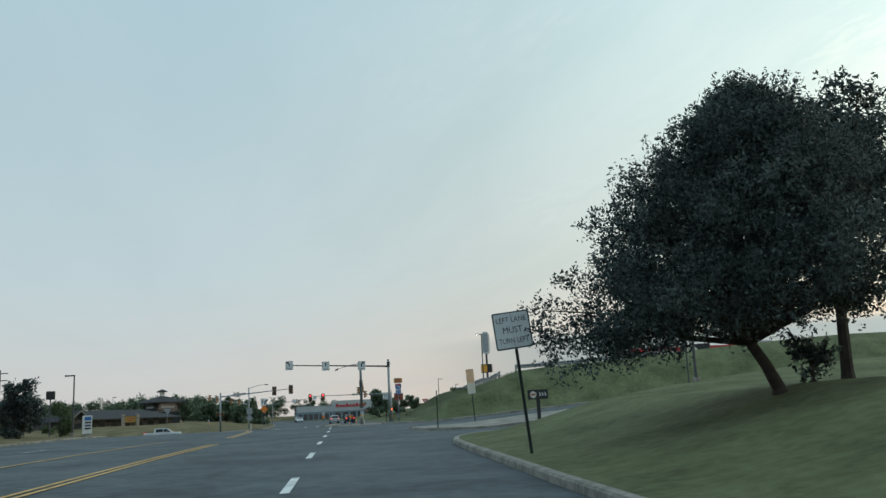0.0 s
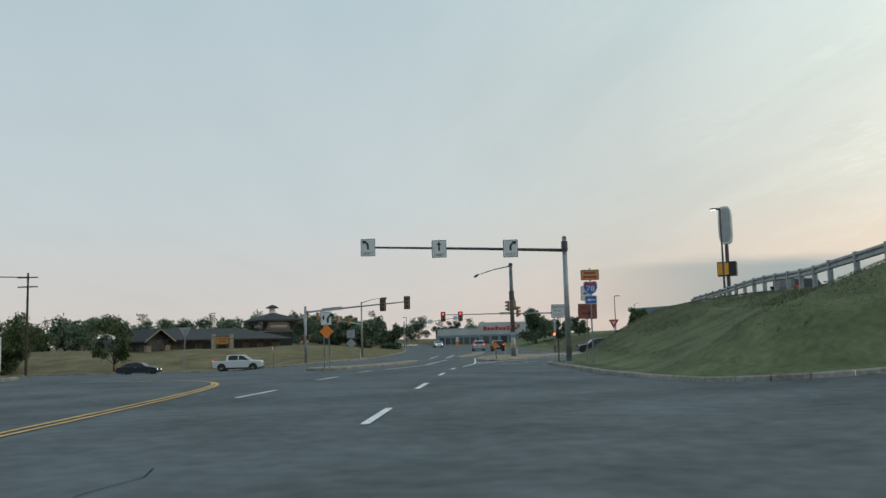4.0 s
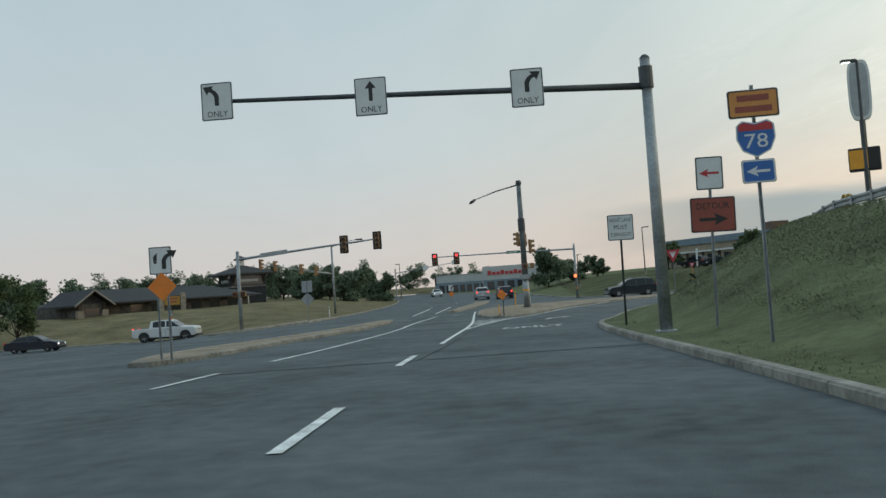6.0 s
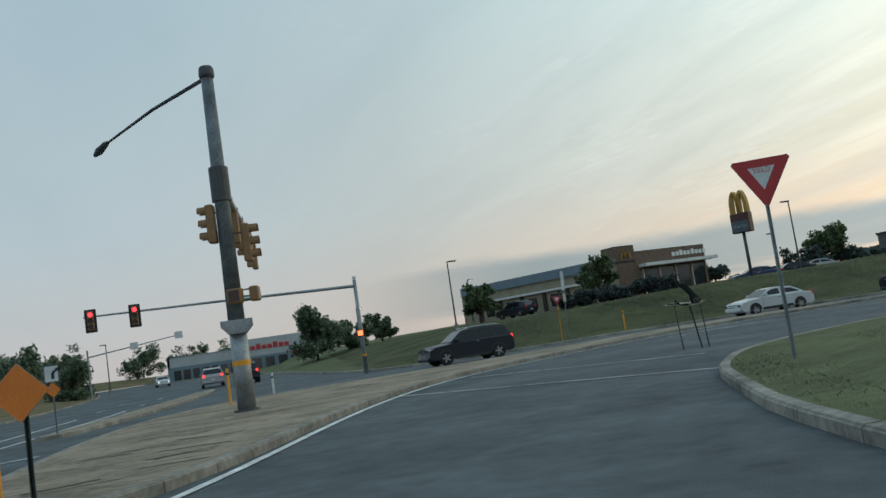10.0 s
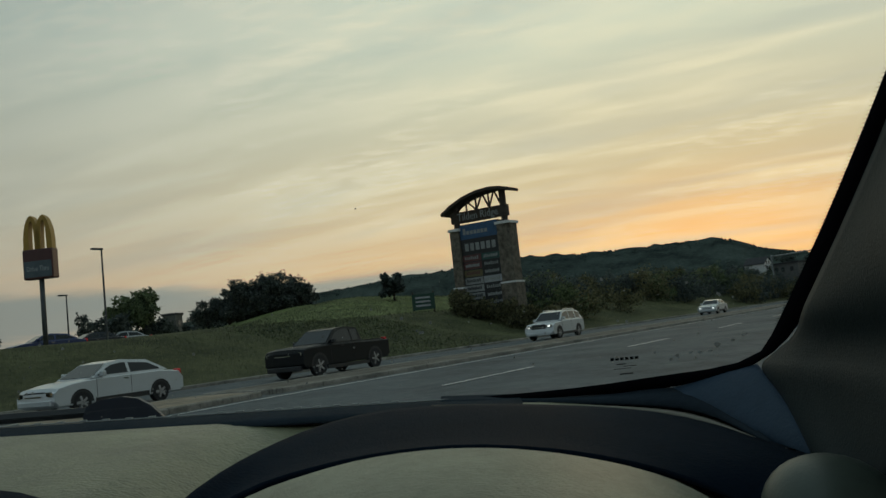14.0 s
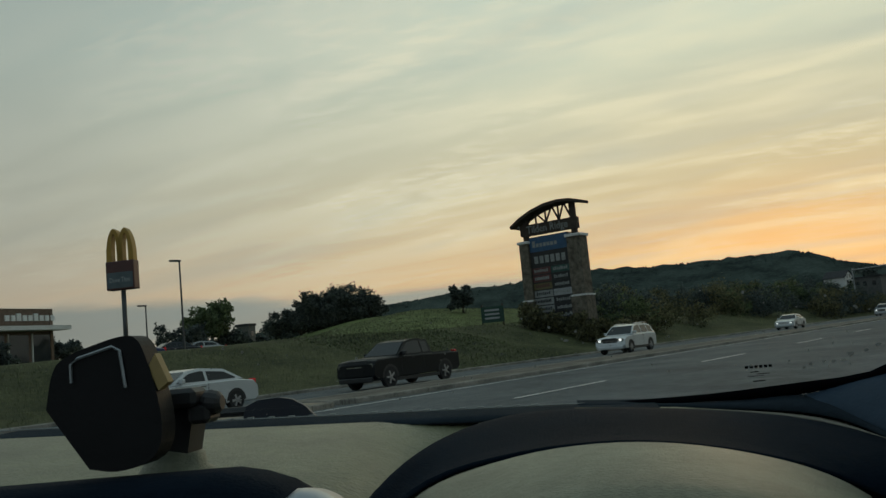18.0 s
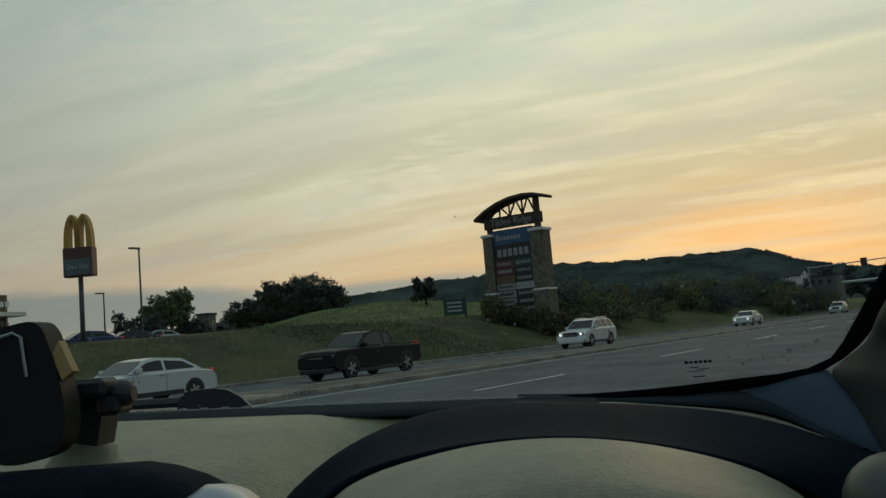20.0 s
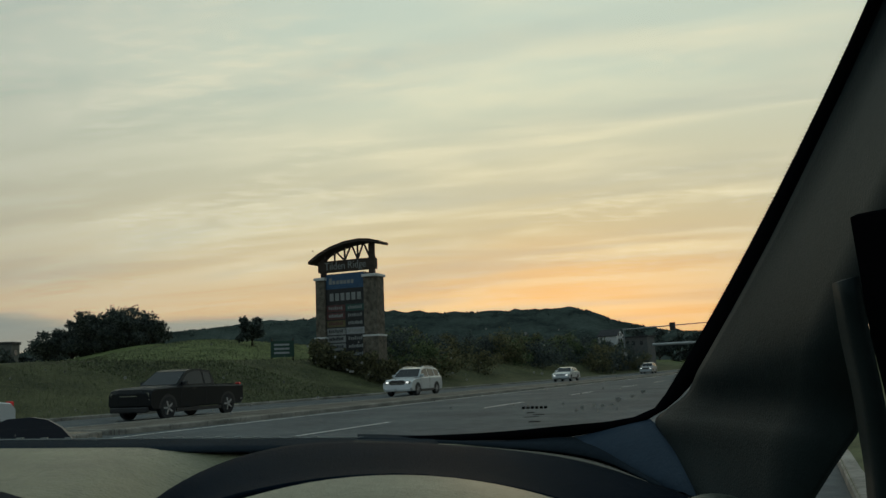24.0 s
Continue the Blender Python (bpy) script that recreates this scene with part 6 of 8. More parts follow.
for s in (-1, 1):
    pts = []
    for k in range(13):
        a = math.pi * k / 12
        pts.append((s * 0.44 - 0.42 * math.cos(a), 0, 7.95 - g + 1.8 * math.sin(a) ** 0.75))
    bm = bmesh.new()
    rows = []
    for x, y, z in pts:
        cxm = s * 0.44
        ux = (x - cxm) / 0.42
        rows.append([bm.verts.new((x + dx * 0.2 * ux, dy, z + (0.16 if dx > 0 else -0.16) * (1 - abs(ux)))) for dx, dy in ((-1, -0.28), (1, -0.28), (1, 0.28), (-1, 0.28))])
    for r0, r1 in zip(rows, rows[1:]):
        for k in range(4):
            bm.faces.new((r0[k], r0[(k + 1) % 4], r1[(k + 1) % 4], r1[k]))
    bmesh.ops.recalc_face_normals(bm, faces=bm.faces[:])
    part("loop", bm, GOLD, t, "golden loop, dulled as backlit")

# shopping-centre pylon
# sign stands against the sunset: its shaded side is darkened into these colours
BACKLIT_RED = mat("backlit_red_panel", (0.10, 0.035, 0.032), 0.6, 0, 0.2, 3.0)
BACKLIT_GREEN = mat("backlit_green_panel", (0.028, 0.075, 0.062), 0.6, 0, 0.2, 3.0)
BACKLIT_OCHRE = mat("backlit_ochre_panel", (0.12, 0.10, 0.04), 0.6, 0, 0.2, 3.0)
BACKLIT_BLUE = mat("backlit_blue_panel", (0.032, 0.085, 0.17), 0.6, 0, 0.2, 3.0)
BACKLIT_WHITE = mat("backlit_white_panel", (0.25, 0.26, 0.25), 0.6, 0, 0.2, 3.0)
PYLON_STONE = mat("backlit_rough_stone", (0.10, 0.085, 0.066), 0.9, 0, 0.5, 2.6, 0.7, 14, 0.2, (0.16, 0.14, 0.11))
g = 1.2
py = thing("pylon_sign", pose(82.8, 79.55, g, 0, 0, -90), "tall stone and timber pylon sign with curved roof and panels", "pylon sign")


def pyl(name, x0, x1, z0, z1, y0, y1, material, parent=None, label="", bev=0.0):
    return part(name, box(x0, x1, y0, y1, z0 - g, z1 - g, bev), material, parent or py, label)


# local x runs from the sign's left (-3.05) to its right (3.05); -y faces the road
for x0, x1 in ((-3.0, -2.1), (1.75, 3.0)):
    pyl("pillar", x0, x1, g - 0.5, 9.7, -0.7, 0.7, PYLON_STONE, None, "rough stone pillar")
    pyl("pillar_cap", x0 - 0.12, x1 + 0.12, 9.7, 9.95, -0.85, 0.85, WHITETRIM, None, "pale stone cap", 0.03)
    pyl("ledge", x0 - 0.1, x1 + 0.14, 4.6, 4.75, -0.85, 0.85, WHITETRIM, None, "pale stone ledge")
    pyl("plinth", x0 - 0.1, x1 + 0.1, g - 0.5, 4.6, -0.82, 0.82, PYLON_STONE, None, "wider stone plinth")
pyl("post", -2.75, -2.35, 9.95, 11.95, -0.2, 0.2, TIMBER)
pyl("post", 2.05, 2.5, 9.95, 12.75, -0.2, 0.2, TIMBER)
pyl("beam", -2.95, 2.65, 10.45, 11.42, -0.3, 0.3, TIMBER, None, "broad dark beam carrying the centre's name")
roofp = [(-3.65, 11.45), (-2.6, 12.1), (-1.4, 12.62), (0.0, 12.98), (1.4, 13.1), (2.5, 12.98), (3.45, 12.72), (3.4, 12.48), (2.4, 12.74), (1.4, 12.84), (0.0, 12.72), (-1.4, 12.36), (-2.6, 11.82), (-3.6, 11.22)]
part("curved_roof", prism([(a, b - g) for a, b in roofp], -0.9, 0.9), TIMBER, py, "curved dark roof blade")
for xa, za, xb, zb in ((-2.4, 11.4, -1.4, 12.4), (-1.4, 11.4, -1.4, 12.4), (-0.4, 11.4, -1.4, 12.4), (-0.4, 11.4, 0.3, 12.75), (0.9, 11.4, 0.3, 12.75), (0.9, 11.4, 1.5, 12.85), (2.1, 11.4, 1.5, 12.85), (-0.4, 11.4, -0.4, 12.6), (0.9, 11.4, 0.9, 12.8)):
    part("strut", tube([(xa, 0, za - g), (xb, 0, zb - g)], 0.085, 6), TIMBER, py)
lettering("word", "Tilden Ridge", 0.95, pose(-0.2, -0.31, 10.92 - g), BACKLIT_WHITE, py, 0.02, 4.1)
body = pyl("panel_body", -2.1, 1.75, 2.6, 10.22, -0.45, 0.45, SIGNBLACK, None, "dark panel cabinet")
p = pyl("store_panel", -2.05, 1.7, 8.9, 10.18, -0.49, -0.45, BACKLIT_BLUE, body, "blue store panel")
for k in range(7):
    pyl("name_bar", -1.75 + k * 0.36, -1.47 + k * 0.36, 9.3, 9.62 if k else 9.85, -0.5, -0.49, BACKLIT_WHITE, p)
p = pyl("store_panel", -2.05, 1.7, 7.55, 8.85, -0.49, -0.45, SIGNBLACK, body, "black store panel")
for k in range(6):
    pyl("name_bar", -1.7 + k * 0.54, -1.32 + k * 0.54, 7.85, 8.5, -0.5, -0.49, BACKLIT_WHITE, p)
cols = (BACKLIT_RED, BACKLIT_GREEN, BACKLIT_RED, SIGNBLACK, BACKLIT_OCHRE, SIGNBLACK, BACKLIT_WHITE, SIGNBACK, BACKLIT_WHITE, SIGNBLACK, BACKLIT_WHITE, SIGNBLACK, SIGNBLACK, SIGNBLACK)
bars = (BACKLIT_WHITE, BACKLIT_WHITE, BACKLIT_WHITE, BACKLIT_WHITE, BACKLIT_RED, BACKLIT_WHITE, SIGNBLACK, BACKLIT_WHITE, SIGNBLACK, BACKLIT_WHITE, SIGNBLACK, BACKLIT_WHITE, BACKLIT_WHITE, SIGNBACK)
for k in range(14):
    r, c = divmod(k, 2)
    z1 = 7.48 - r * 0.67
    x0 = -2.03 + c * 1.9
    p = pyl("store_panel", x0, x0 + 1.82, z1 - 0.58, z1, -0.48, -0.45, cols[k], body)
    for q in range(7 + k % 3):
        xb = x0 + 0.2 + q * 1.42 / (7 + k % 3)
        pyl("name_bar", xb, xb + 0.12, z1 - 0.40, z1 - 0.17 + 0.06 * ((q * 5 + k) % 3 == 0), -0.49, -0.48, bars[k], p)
# low estate sign next to it
g2 = gz(80.5, 85)
t = thing("estate_board", facing(80.5, 85.0, g2, -60) @ pose(0, 0, -0.55), "low dark estate board on two posts in the grass", "notice board")
for x in (-0.9, 0.9):
    part("post", box(x - 0.06, x + 0.06, -0.06, 0.06, -0.3, 2.3), TIMBER, t)
part("board", box(-1.0, 1.0, -0.08, -0.02, 0.7, 2.1), mat("dark_green_board", (0.012, 0.05, 0.032), 0.6, 0, 0.2, 3.0), t)
for z in (1.0, 1.35, 1.7):
    part("name_bar", box(-0.7, 0.6, -0.09, -0.08, z, z + 0.16), SIGNBACK, t)

# parts store with a red name band up the road
g = 0.2
t = thing("store", pose(0, 0, 0), "long pale grey parts store with a red name band", "shop")
F0, F1 = (-12.0, 181), (14.2, 181)
wall_part("front_wall", t, F0, F1, g - 0.6, 5.2, 0.4, GREYWALL)
wall_part("raised_front", t, (-0.8, 180.7), (14.4, 180.7), g - 0.6, 6.5, 0.5, GREYWALL, "taller centre front")
wall_part("side_wall", t, (-12, 200), F0, g - 0.6, 5.2, 0.4, GREYWALL)
wall_part("side_wall", t, F1, (14.2, 200), g - 0.6, 5.2, 0.4, GREYWALL)
wall_part("back_wall", t, (14.2, 200), (-12, 200), g - 0.6, 5.2, 0.4, GREYWALL)
part("roof", slab([F0, F1, (14.2, 200), (-12, 200)], 5.0, 5.1), DARKROOF, t)
on_wall("base_band", t, F0, F1, 0.1, 11, g, 3.4, 0.15, BLUEROOF, "darker lower wall")
on_wall("base_band", t, (-0.8, 180.7), (14.4, 180.7), 0.1, 15, g, 3.4, 0.15, BLUEROOF, "darker lower wall")
for k in range(9):
    on_wall("name_bar", t, (-0.8, 180.7), (14.4, 180.7), 1.2 + k * 1.0, 2.0 + k * 1.0, 4.5, 5.2 if k % 3 else 5.5, 0.12, SIGNRED)
for k in range(7):
    on_wall("window", t, F0, F1, 1.0 + k * 1.6, 2.2 + k * 1.6, g + 0.5, 2.8, 0.2, WINDOW)
for k in range(6):
    on_wall("window", t, (-0.8, 180.7), (14.4, 180.7), 1.0 + k * 2.3, 2.6 + k * 2.3, g + 0.4, 3.0, 0.2, WINDOW)

LODGEWALL = mat("grey_brown_stone_wall", (0.060, 0.058, 0.055), 0.9, 0, 0.45, 1.6, 0.5, 14, 0.2, (0.105, 0.098, 0.088))
TOWERWALL = mat("dark_slate_boarding", (0.038, 0.040, 0.043), 0.85, 0, 0.3, 2.0, 0.4, 20, 0.25)
FASCIA = mat("weathered_fascia", (0.22, 0.20, 0.18), 0.8, 0, 0.25, 3.0)
# stone restaurant with a square lookout tower
t = thing("lodge_restaurant", pose(0, 0, 0), "low stone restaurant with dark shingle roofs and a square tower", "restaurant")
g = 0.4


def hip(name, parent, cx_, cy_, wx, wy, z0, z1, ridge, material, over=0.6):
    bm = bmesh.new()
    c = [(-wx / 2 - over, -wy / 2 - over), (wx / 2 + over, -wy / 2 - over), (wx / 2 + over, wy / 2 + over), (-wx / 2 - over, wy / 2 + over)]
    lowv = [bm.verts.new((a, b, z0)) for a, b in c]
    low2 = [bm.verts.new((a, b, z0 - 0.2)) for a, b in c]
    t0, t1 = (bm.verts.new((-ridge / 2, 0, z1)), bm.verts.new((ridge / 2, 0, z1))) if ridge else (bm.verts.new((0, 0, z1)),) * 2
    if ridge:
        bm.faces.new((lowv[0], lowv[1], t1, t0)); bm.faces.new((lowv[2], lowv[3], t0, t1)); bm.faces.new((lowv[1], lowv[2], t1)); bm.faces.new((lowv[3], lowv[0], t0))
    else:
        for i in range(4):
            bm.faces.new((lowv[i], lowv[(i + 1) % 4], t0))
    for i in range(4):
        bm.faces.new((low2[i], low2[(i + 1) % 4], lowv[(i + 1) % 4], lowv[i]))
    bm.faces.new(low2[::-1])
    bmesh.ops.recalc_face_normals(bm, faces=bm.faces[:])
    ob = part(name, bm, material, parent)
    ob.matrix_local = pose(cx_, cy_, 0, 0, 0, ROT)
    return ob


ROT = 52.0


def lodge_box(name, u0, u1, w0, w1, z0, z1, material, label=""):
    ob = part(name, box(u0, u1, w0, w1, z0, z1), material, t, label)
    ob.matrix_local = pose(-46.5, 102.5, 0, 0, 0, ROT)
    return ob


lodge_box("wall", -14.6, 12, -5, 7, g - 0.8, 3.2, LODGEWALL, "stone and timber wall")
lodge_box("stone_plinth", -14.7, 12.1, -5.15, -5.0, g - 0.8, 1.35, STONE, "paler stone plinth")
for k in range(6):
    lodge_box("window", -7.0 + k * 3.1, -5.4 + k * 3.1, -5.06, -5.0, 1.5, 2.7, WINDOW)
    lodge_box("window_frame", -7.15 + k * 3.1, -5.25 + k * 3.1, -5.12, -5.06, 2.7, 2.86, FASCIA)
hip("roof", t, -47.3, 102.3, 26.0, 13, 3.2, 5.1, 17, DARKROOF, 0.9)
for u0, u1, w0, w1 in ((-15.2, 12.8, -6.05, -5.93), (12.7, 12.82, -5.9, 8.0)):
    lodge_box("fascia", u0, u1, w0, w1, 2.95, 3.22, FASCIA, "pale timber fascia")
# gabled entrance bay with its own roof, door canopy and stone piers
lodge_box("porch_wall", -15.6, -12.2, -8.0, -5.0, g - 0.8, 3.2, LODGEWALL)
for u in (-15.5, -12.3):
    lodge_box("stone_pier", u - 0.4, u + 0.4, -8.4, -7.7, g - 0.8, 2.3, STONE, "stacked stone pier")
    lodge_box("post", u - 0.2, u + 0.2, -8.25, -7.85, 2.3, 3.3, TIMBER)
lodge_box("porch_opening", -14.8, -13.0, -8.06, -8.0, g - 0.2, 2.5, WINDOW, "dark glazed entrance")
part("gable", prism([(-1.9, 3.1), (1.9, 3.1), (0, 4.5)], -8.0, 0.0), TOWERWALL, t, "boarded gable").matrix_local = pose(-46.5, 102.5, 0, 0, 0, ROT) @ pose(-13.9, 0, 0)
for sg in (-1, 1):
    part("gable_roof", prism([(sg * 2.6, 2.82), (sg * 2.6, 3.02), (0, 4.95), (0, 4.75)], -9.0, 0.5), DARKROOF, t).matrix_local = pose(-46.5, 102.5, 0, 0, 0, ROT) @ pose(-13.9, 0, 0)
    part("barge_board", prism([(sg * 2.65, 2.75), (sg * 2.65, 3.0), (0, 4.93), (0, 4.68)], -9.08, -9.0), FASCIA, t, "pale barge board").matrix_local = pose(-46.5, 102.5, 0, 0, 0, ROT) @ pose(-13.9, 0, 0)
ROT = 38.0
TOWER = pose(-39.9, 122.2, 0, 0, 0, ROT)
part("tower_base", box(-2.9, 2.9, -2.9, 2.9, g - 0.8, 7.0), TOWERWALL, t, "dark boarded tower").matrix_local = TOWER
for a in range(4):
    side = TOWER @ pose(0, 0, 0, 0, 0, 90 * a)
    f_ = part("tower_window", box(-2.4, 2.4, -2.96, -2.9, 4.9, 6.4), WINDOW, t)
    f_.matrix_local = side
    part("name_bar", box(-1.7, 1.7, -3.0, -2.96, 5.4, 5.85), SIGNBACK, f_)
    part("tower_band", box(-2.98, 2.98, -2.99, -2.9, 4.55, 4.75), FASCIA, t).matrix_local = side
    part("tower_fascia", box(-4.3, 4.3, -4.36, -4.28, 6.55, 6.78), FASCIA, t, "pale timber fascia").matrix_local = side
    for sx_ in (-2.5, 2.5):
        part("bracket", tube([(sx_, -2.85, 5.4), (sx_, -4.1, 6.6)], 0.12, 5), TIMBER, t).matrix_local = side
hip("tower_roof", t, -39.9, 122.2, 5.8, 5.8, 6.8, 8.35, 0, DARKROOF, 1.5)
part("cupola", box(-0.42, 0.42, -0.42, 0.42, 7.9, 9.3), WHITETRIM, t).matrix_local = TOWER
hip("cupola_roof", t, -39.9, 122.2, 0.84, 0.84, 9.3, 9.85, 0, DARKROOF, 0.5)
# row of pale bollards by the tower
for k in range(7):
    b_ = thing("bollard", pose(-40.6 + 0.62 * k, 112.0 + 0.5 * k, gz(-40.6 + 0.62 * k, 112.0 + 0.5 * k) - 0.1), "pale timber bollard beside the restaurant tower", "bollard", "restaurant bollards")
    part("shaft", tube([(0, 0, 0), (0, 0, 1.5)], 0.11, 8), CREAM, b_)
    part("cap", tube([(0, 0, 1.5), (0, 0, 1.56)], [0.13, 0.10], 8), FASCIA, b_)
g = gz(-39.8, 90.5)
s = thing("restaurant_sign", facing(-39.8, 90.5, g, 24) @ Matrix.Scale(0.72, 4), "golden lettered sign between two stacked stone pillars", "sign")
for x in (-1.9, 1.9):
    part("stone_pillar", box(x - 0.45, x + 0.45, -0.4, 0.4, -0.4, 3.1, 0.08), STONE, s)
part("panel", box(-1.45, 1.45, -0.12, 0.12, 0.8, 2.6), TIMBER, s)
pl = part("gold_panel", box(-1.35, 1.35, -0.14, -0.12, 0.95, 2.5), GOLD, s)
for z, w_ in ((1.9, 1.0), (1.35, 0.8)):
    part("name_bar", box(-w_, w_, -0.15, -0.14, z, z + 0.3), BROWNORANGE, pl)

# brown shop and its conifer across the main road
t = thing("brown_shop", pose(-36.5, -15.5, gz(-36.5, -15.5), 0, 0, 8), "flat-roofed brown brick shop with a cream corner panel", "shop")
part("wall", box(-9, 7.5, -7, 8, -0.6, 3.7), BRICK, t)
part("roof_edge", box(-9.2, 7.7, -7.2, 8.2, 3.7, 3.95), GREYWALL, t)
part("cream_panel", box(4.6, 7.6, -7.35, -7.0, 0.8, 3.2, 0.03), CREAM, t)
part("roof_box", box(-4, -1.5, -2, 1, 3.95, 4.4, 0.04), GREYWALL, t)
for k in range(3):
    part("window", box(-7.6 + k * 3.6, -5.2 + k * 3.6, -7.06, -7.0, 0.9, 2.8), WINDOW, t)
for i, (x, y, h, r) in enumerate(((-23, -20.5, 4.6, 1.9), (-27.5, -25, 3.4, 1.7), (-31, -30, 3.0, 1.8), (-26, -13, 3.4, 1.6))):
    tree(x, y, h, r, "dark dense conifer beside the pavement", 330 + i, 0.12, 0.04, 70, 110, 0.1, LEAF_DARK, 1.0, group="verge conifers", shape=1.7)

# burger stand on the south bank and its billboard
t = thing("burger_stand", pose(44.3, 2.8, -0.8, 0, 0, -3), "low grey burger stand with a red and white roof band", "restaurant")
g = gz(46, 10) + 0.8
part("wall", box(-12, 14, -6, 6, g - 1, 6.75), GREYWALL, t)
part("red_band", box(-12.3, 14.3, -6.3, 6.3, 7.1, 7.5), SIGNRED, t)
part("white_band", box(-12.2, 14.2, -6.2, 6.2, 6.75, 7.1), WHITETRIM, t)
part("brick_panel", box(-8, 0, -6.15, -6.0, g, 5.3), BRICK, t)
for k in range(3):
    part("window", box(2 + k * 3.4, 4.6 + k * 3.4, -6.06, -6.0, g + 1, 5.0), WINDOW, t)
part("roof_unit", box(2, 5, -2, 1, 7.5, 8.1, 0.05), GREYWALL, t)
g = gz(36.5, -7.8)
t = thing("billboard", facing(36.6, -7.8, g, -42), "dark billboard with a round cream mark on the bank", "billboard")
for x in (-1.1, 1.1):
    part("leg", box(x - 0.1, x + 0.1, 0.1, 0.3, -0.4, 5.2 - g), DARKSTEEL, t)
bd = part("board", box(-1.5, 1.5, -0.15, 0.1, 5.1 - g, 6.6 - g, 0.03), SIGNBLACK, t)
part("round_mark", prism([(-0.3 + 0.6 * math.cos(k * math.pi / 12), 5.85 - g + 0.6 * math.sin(k * math.pi / 12)) for k in range(24)], -0.17, -0.15), CREAM, bd)
part("mark_band", prism([(-0.8, 5.75 - g), (0.2, 5.75 - g), (0.2, 5.98 - g), (-0.8, 5.98 - g)], -0.18, -0.17), BROWNORANGE, bd)

GREYBARN = mat("weathered_barn_boards", (0.12, 0.12, 0.115), 0.85, 0, 0.3, 1.5, 0.3, 14, 0.2)
# farmhouse and barns by the ridge
g = 3.2
t = thing("farmhouse", pose(197.3, 80.9, g + 2.6, 0, 0, -10) @ Matrix.Scale(0.5, 4), "small white gabled farmhouse with a dark roof", "house")
part("wall", box(-4, 4, -4, 4, -7, 3.6), WHITETRIM, t)
part("gable", prism([(-4, 3.6), (4, 3.6), (0, 6.0)], -4, 4), WHITETRIM, t)
bm = bmesh.new()
for s in (-1, 1):
    bm_prism(bm, [(s * 4.5, 3.3), (s * 4.5, 3.5), (0, 6.25), (0, 6.0)], -4.4, 4.4)
part("roof", bm, DARKROOF, t)
for z in (1.0, 3.2):
    for x in (-2, 0.6):
        part("window", box(x, x + 1.1, -4.06, -4.0, z, z + 1.3), WINDOW, t)
t = thing("barn", pose(199.0, 75.4, g + 1.7, 0, 0, -6) @ Matrix.Scale(0.7, 4), "low grey barn with a flat roof line", "barn")
part("wall", box(-4, 4, -3.5, 3.5, -6, 3.0), GREYBARN, t)
part("roof", box(-4.3, 4.3, -3.8, 3.8, 3.0, 3.4), DARKROOF, t)
for y in (-2.2, 0.2, 2.0):
    part("window", box(-4.06, -4.0, y, y + 0.9, 0.8, 2.0), WINDOW, t)
t = thing("silo", pose(137, 183, gz(137, 183), 0, 0, 20), "square grey tower far behind the trees", "tower")
part("shaft", box(-1.4, 1.4, -1.4, 1.4, -0.5, 5.6), GREYBARN, t)
part("cap", box(-1.6, 1.6, -1.6, 1.6, 5.6, 6.1), DARKROOF, t)
for z in (1.4, 3.6):
    part("window", box(-0.5, 0.5, -1.46, -1.4, z, z + 1.0), WINDOW, t)


# ---------------------------------------------------------------- vehicles
def lathe(profile, seg, axis="y"):
    bm = bmesh.new()
    rings = []
    for k in range(seg):
        a = 2 * math.pi * k / seg
        rings.append([bm.verts.new((r * math.cos(a), o, r * math.sin(a))) for o, r in profile])
    for k in range(seg):
        r0, r1 = rings[k], rings[(k + 1) % seg]
        for j in range(len(profile) - 1):
            bm.faces.new((r0[j], r0[j + 1], r1[j + 1], r1[j]))
    bmesh.ops.recalc_face_normals(bm, faces=bm.faces[:])
    return bm


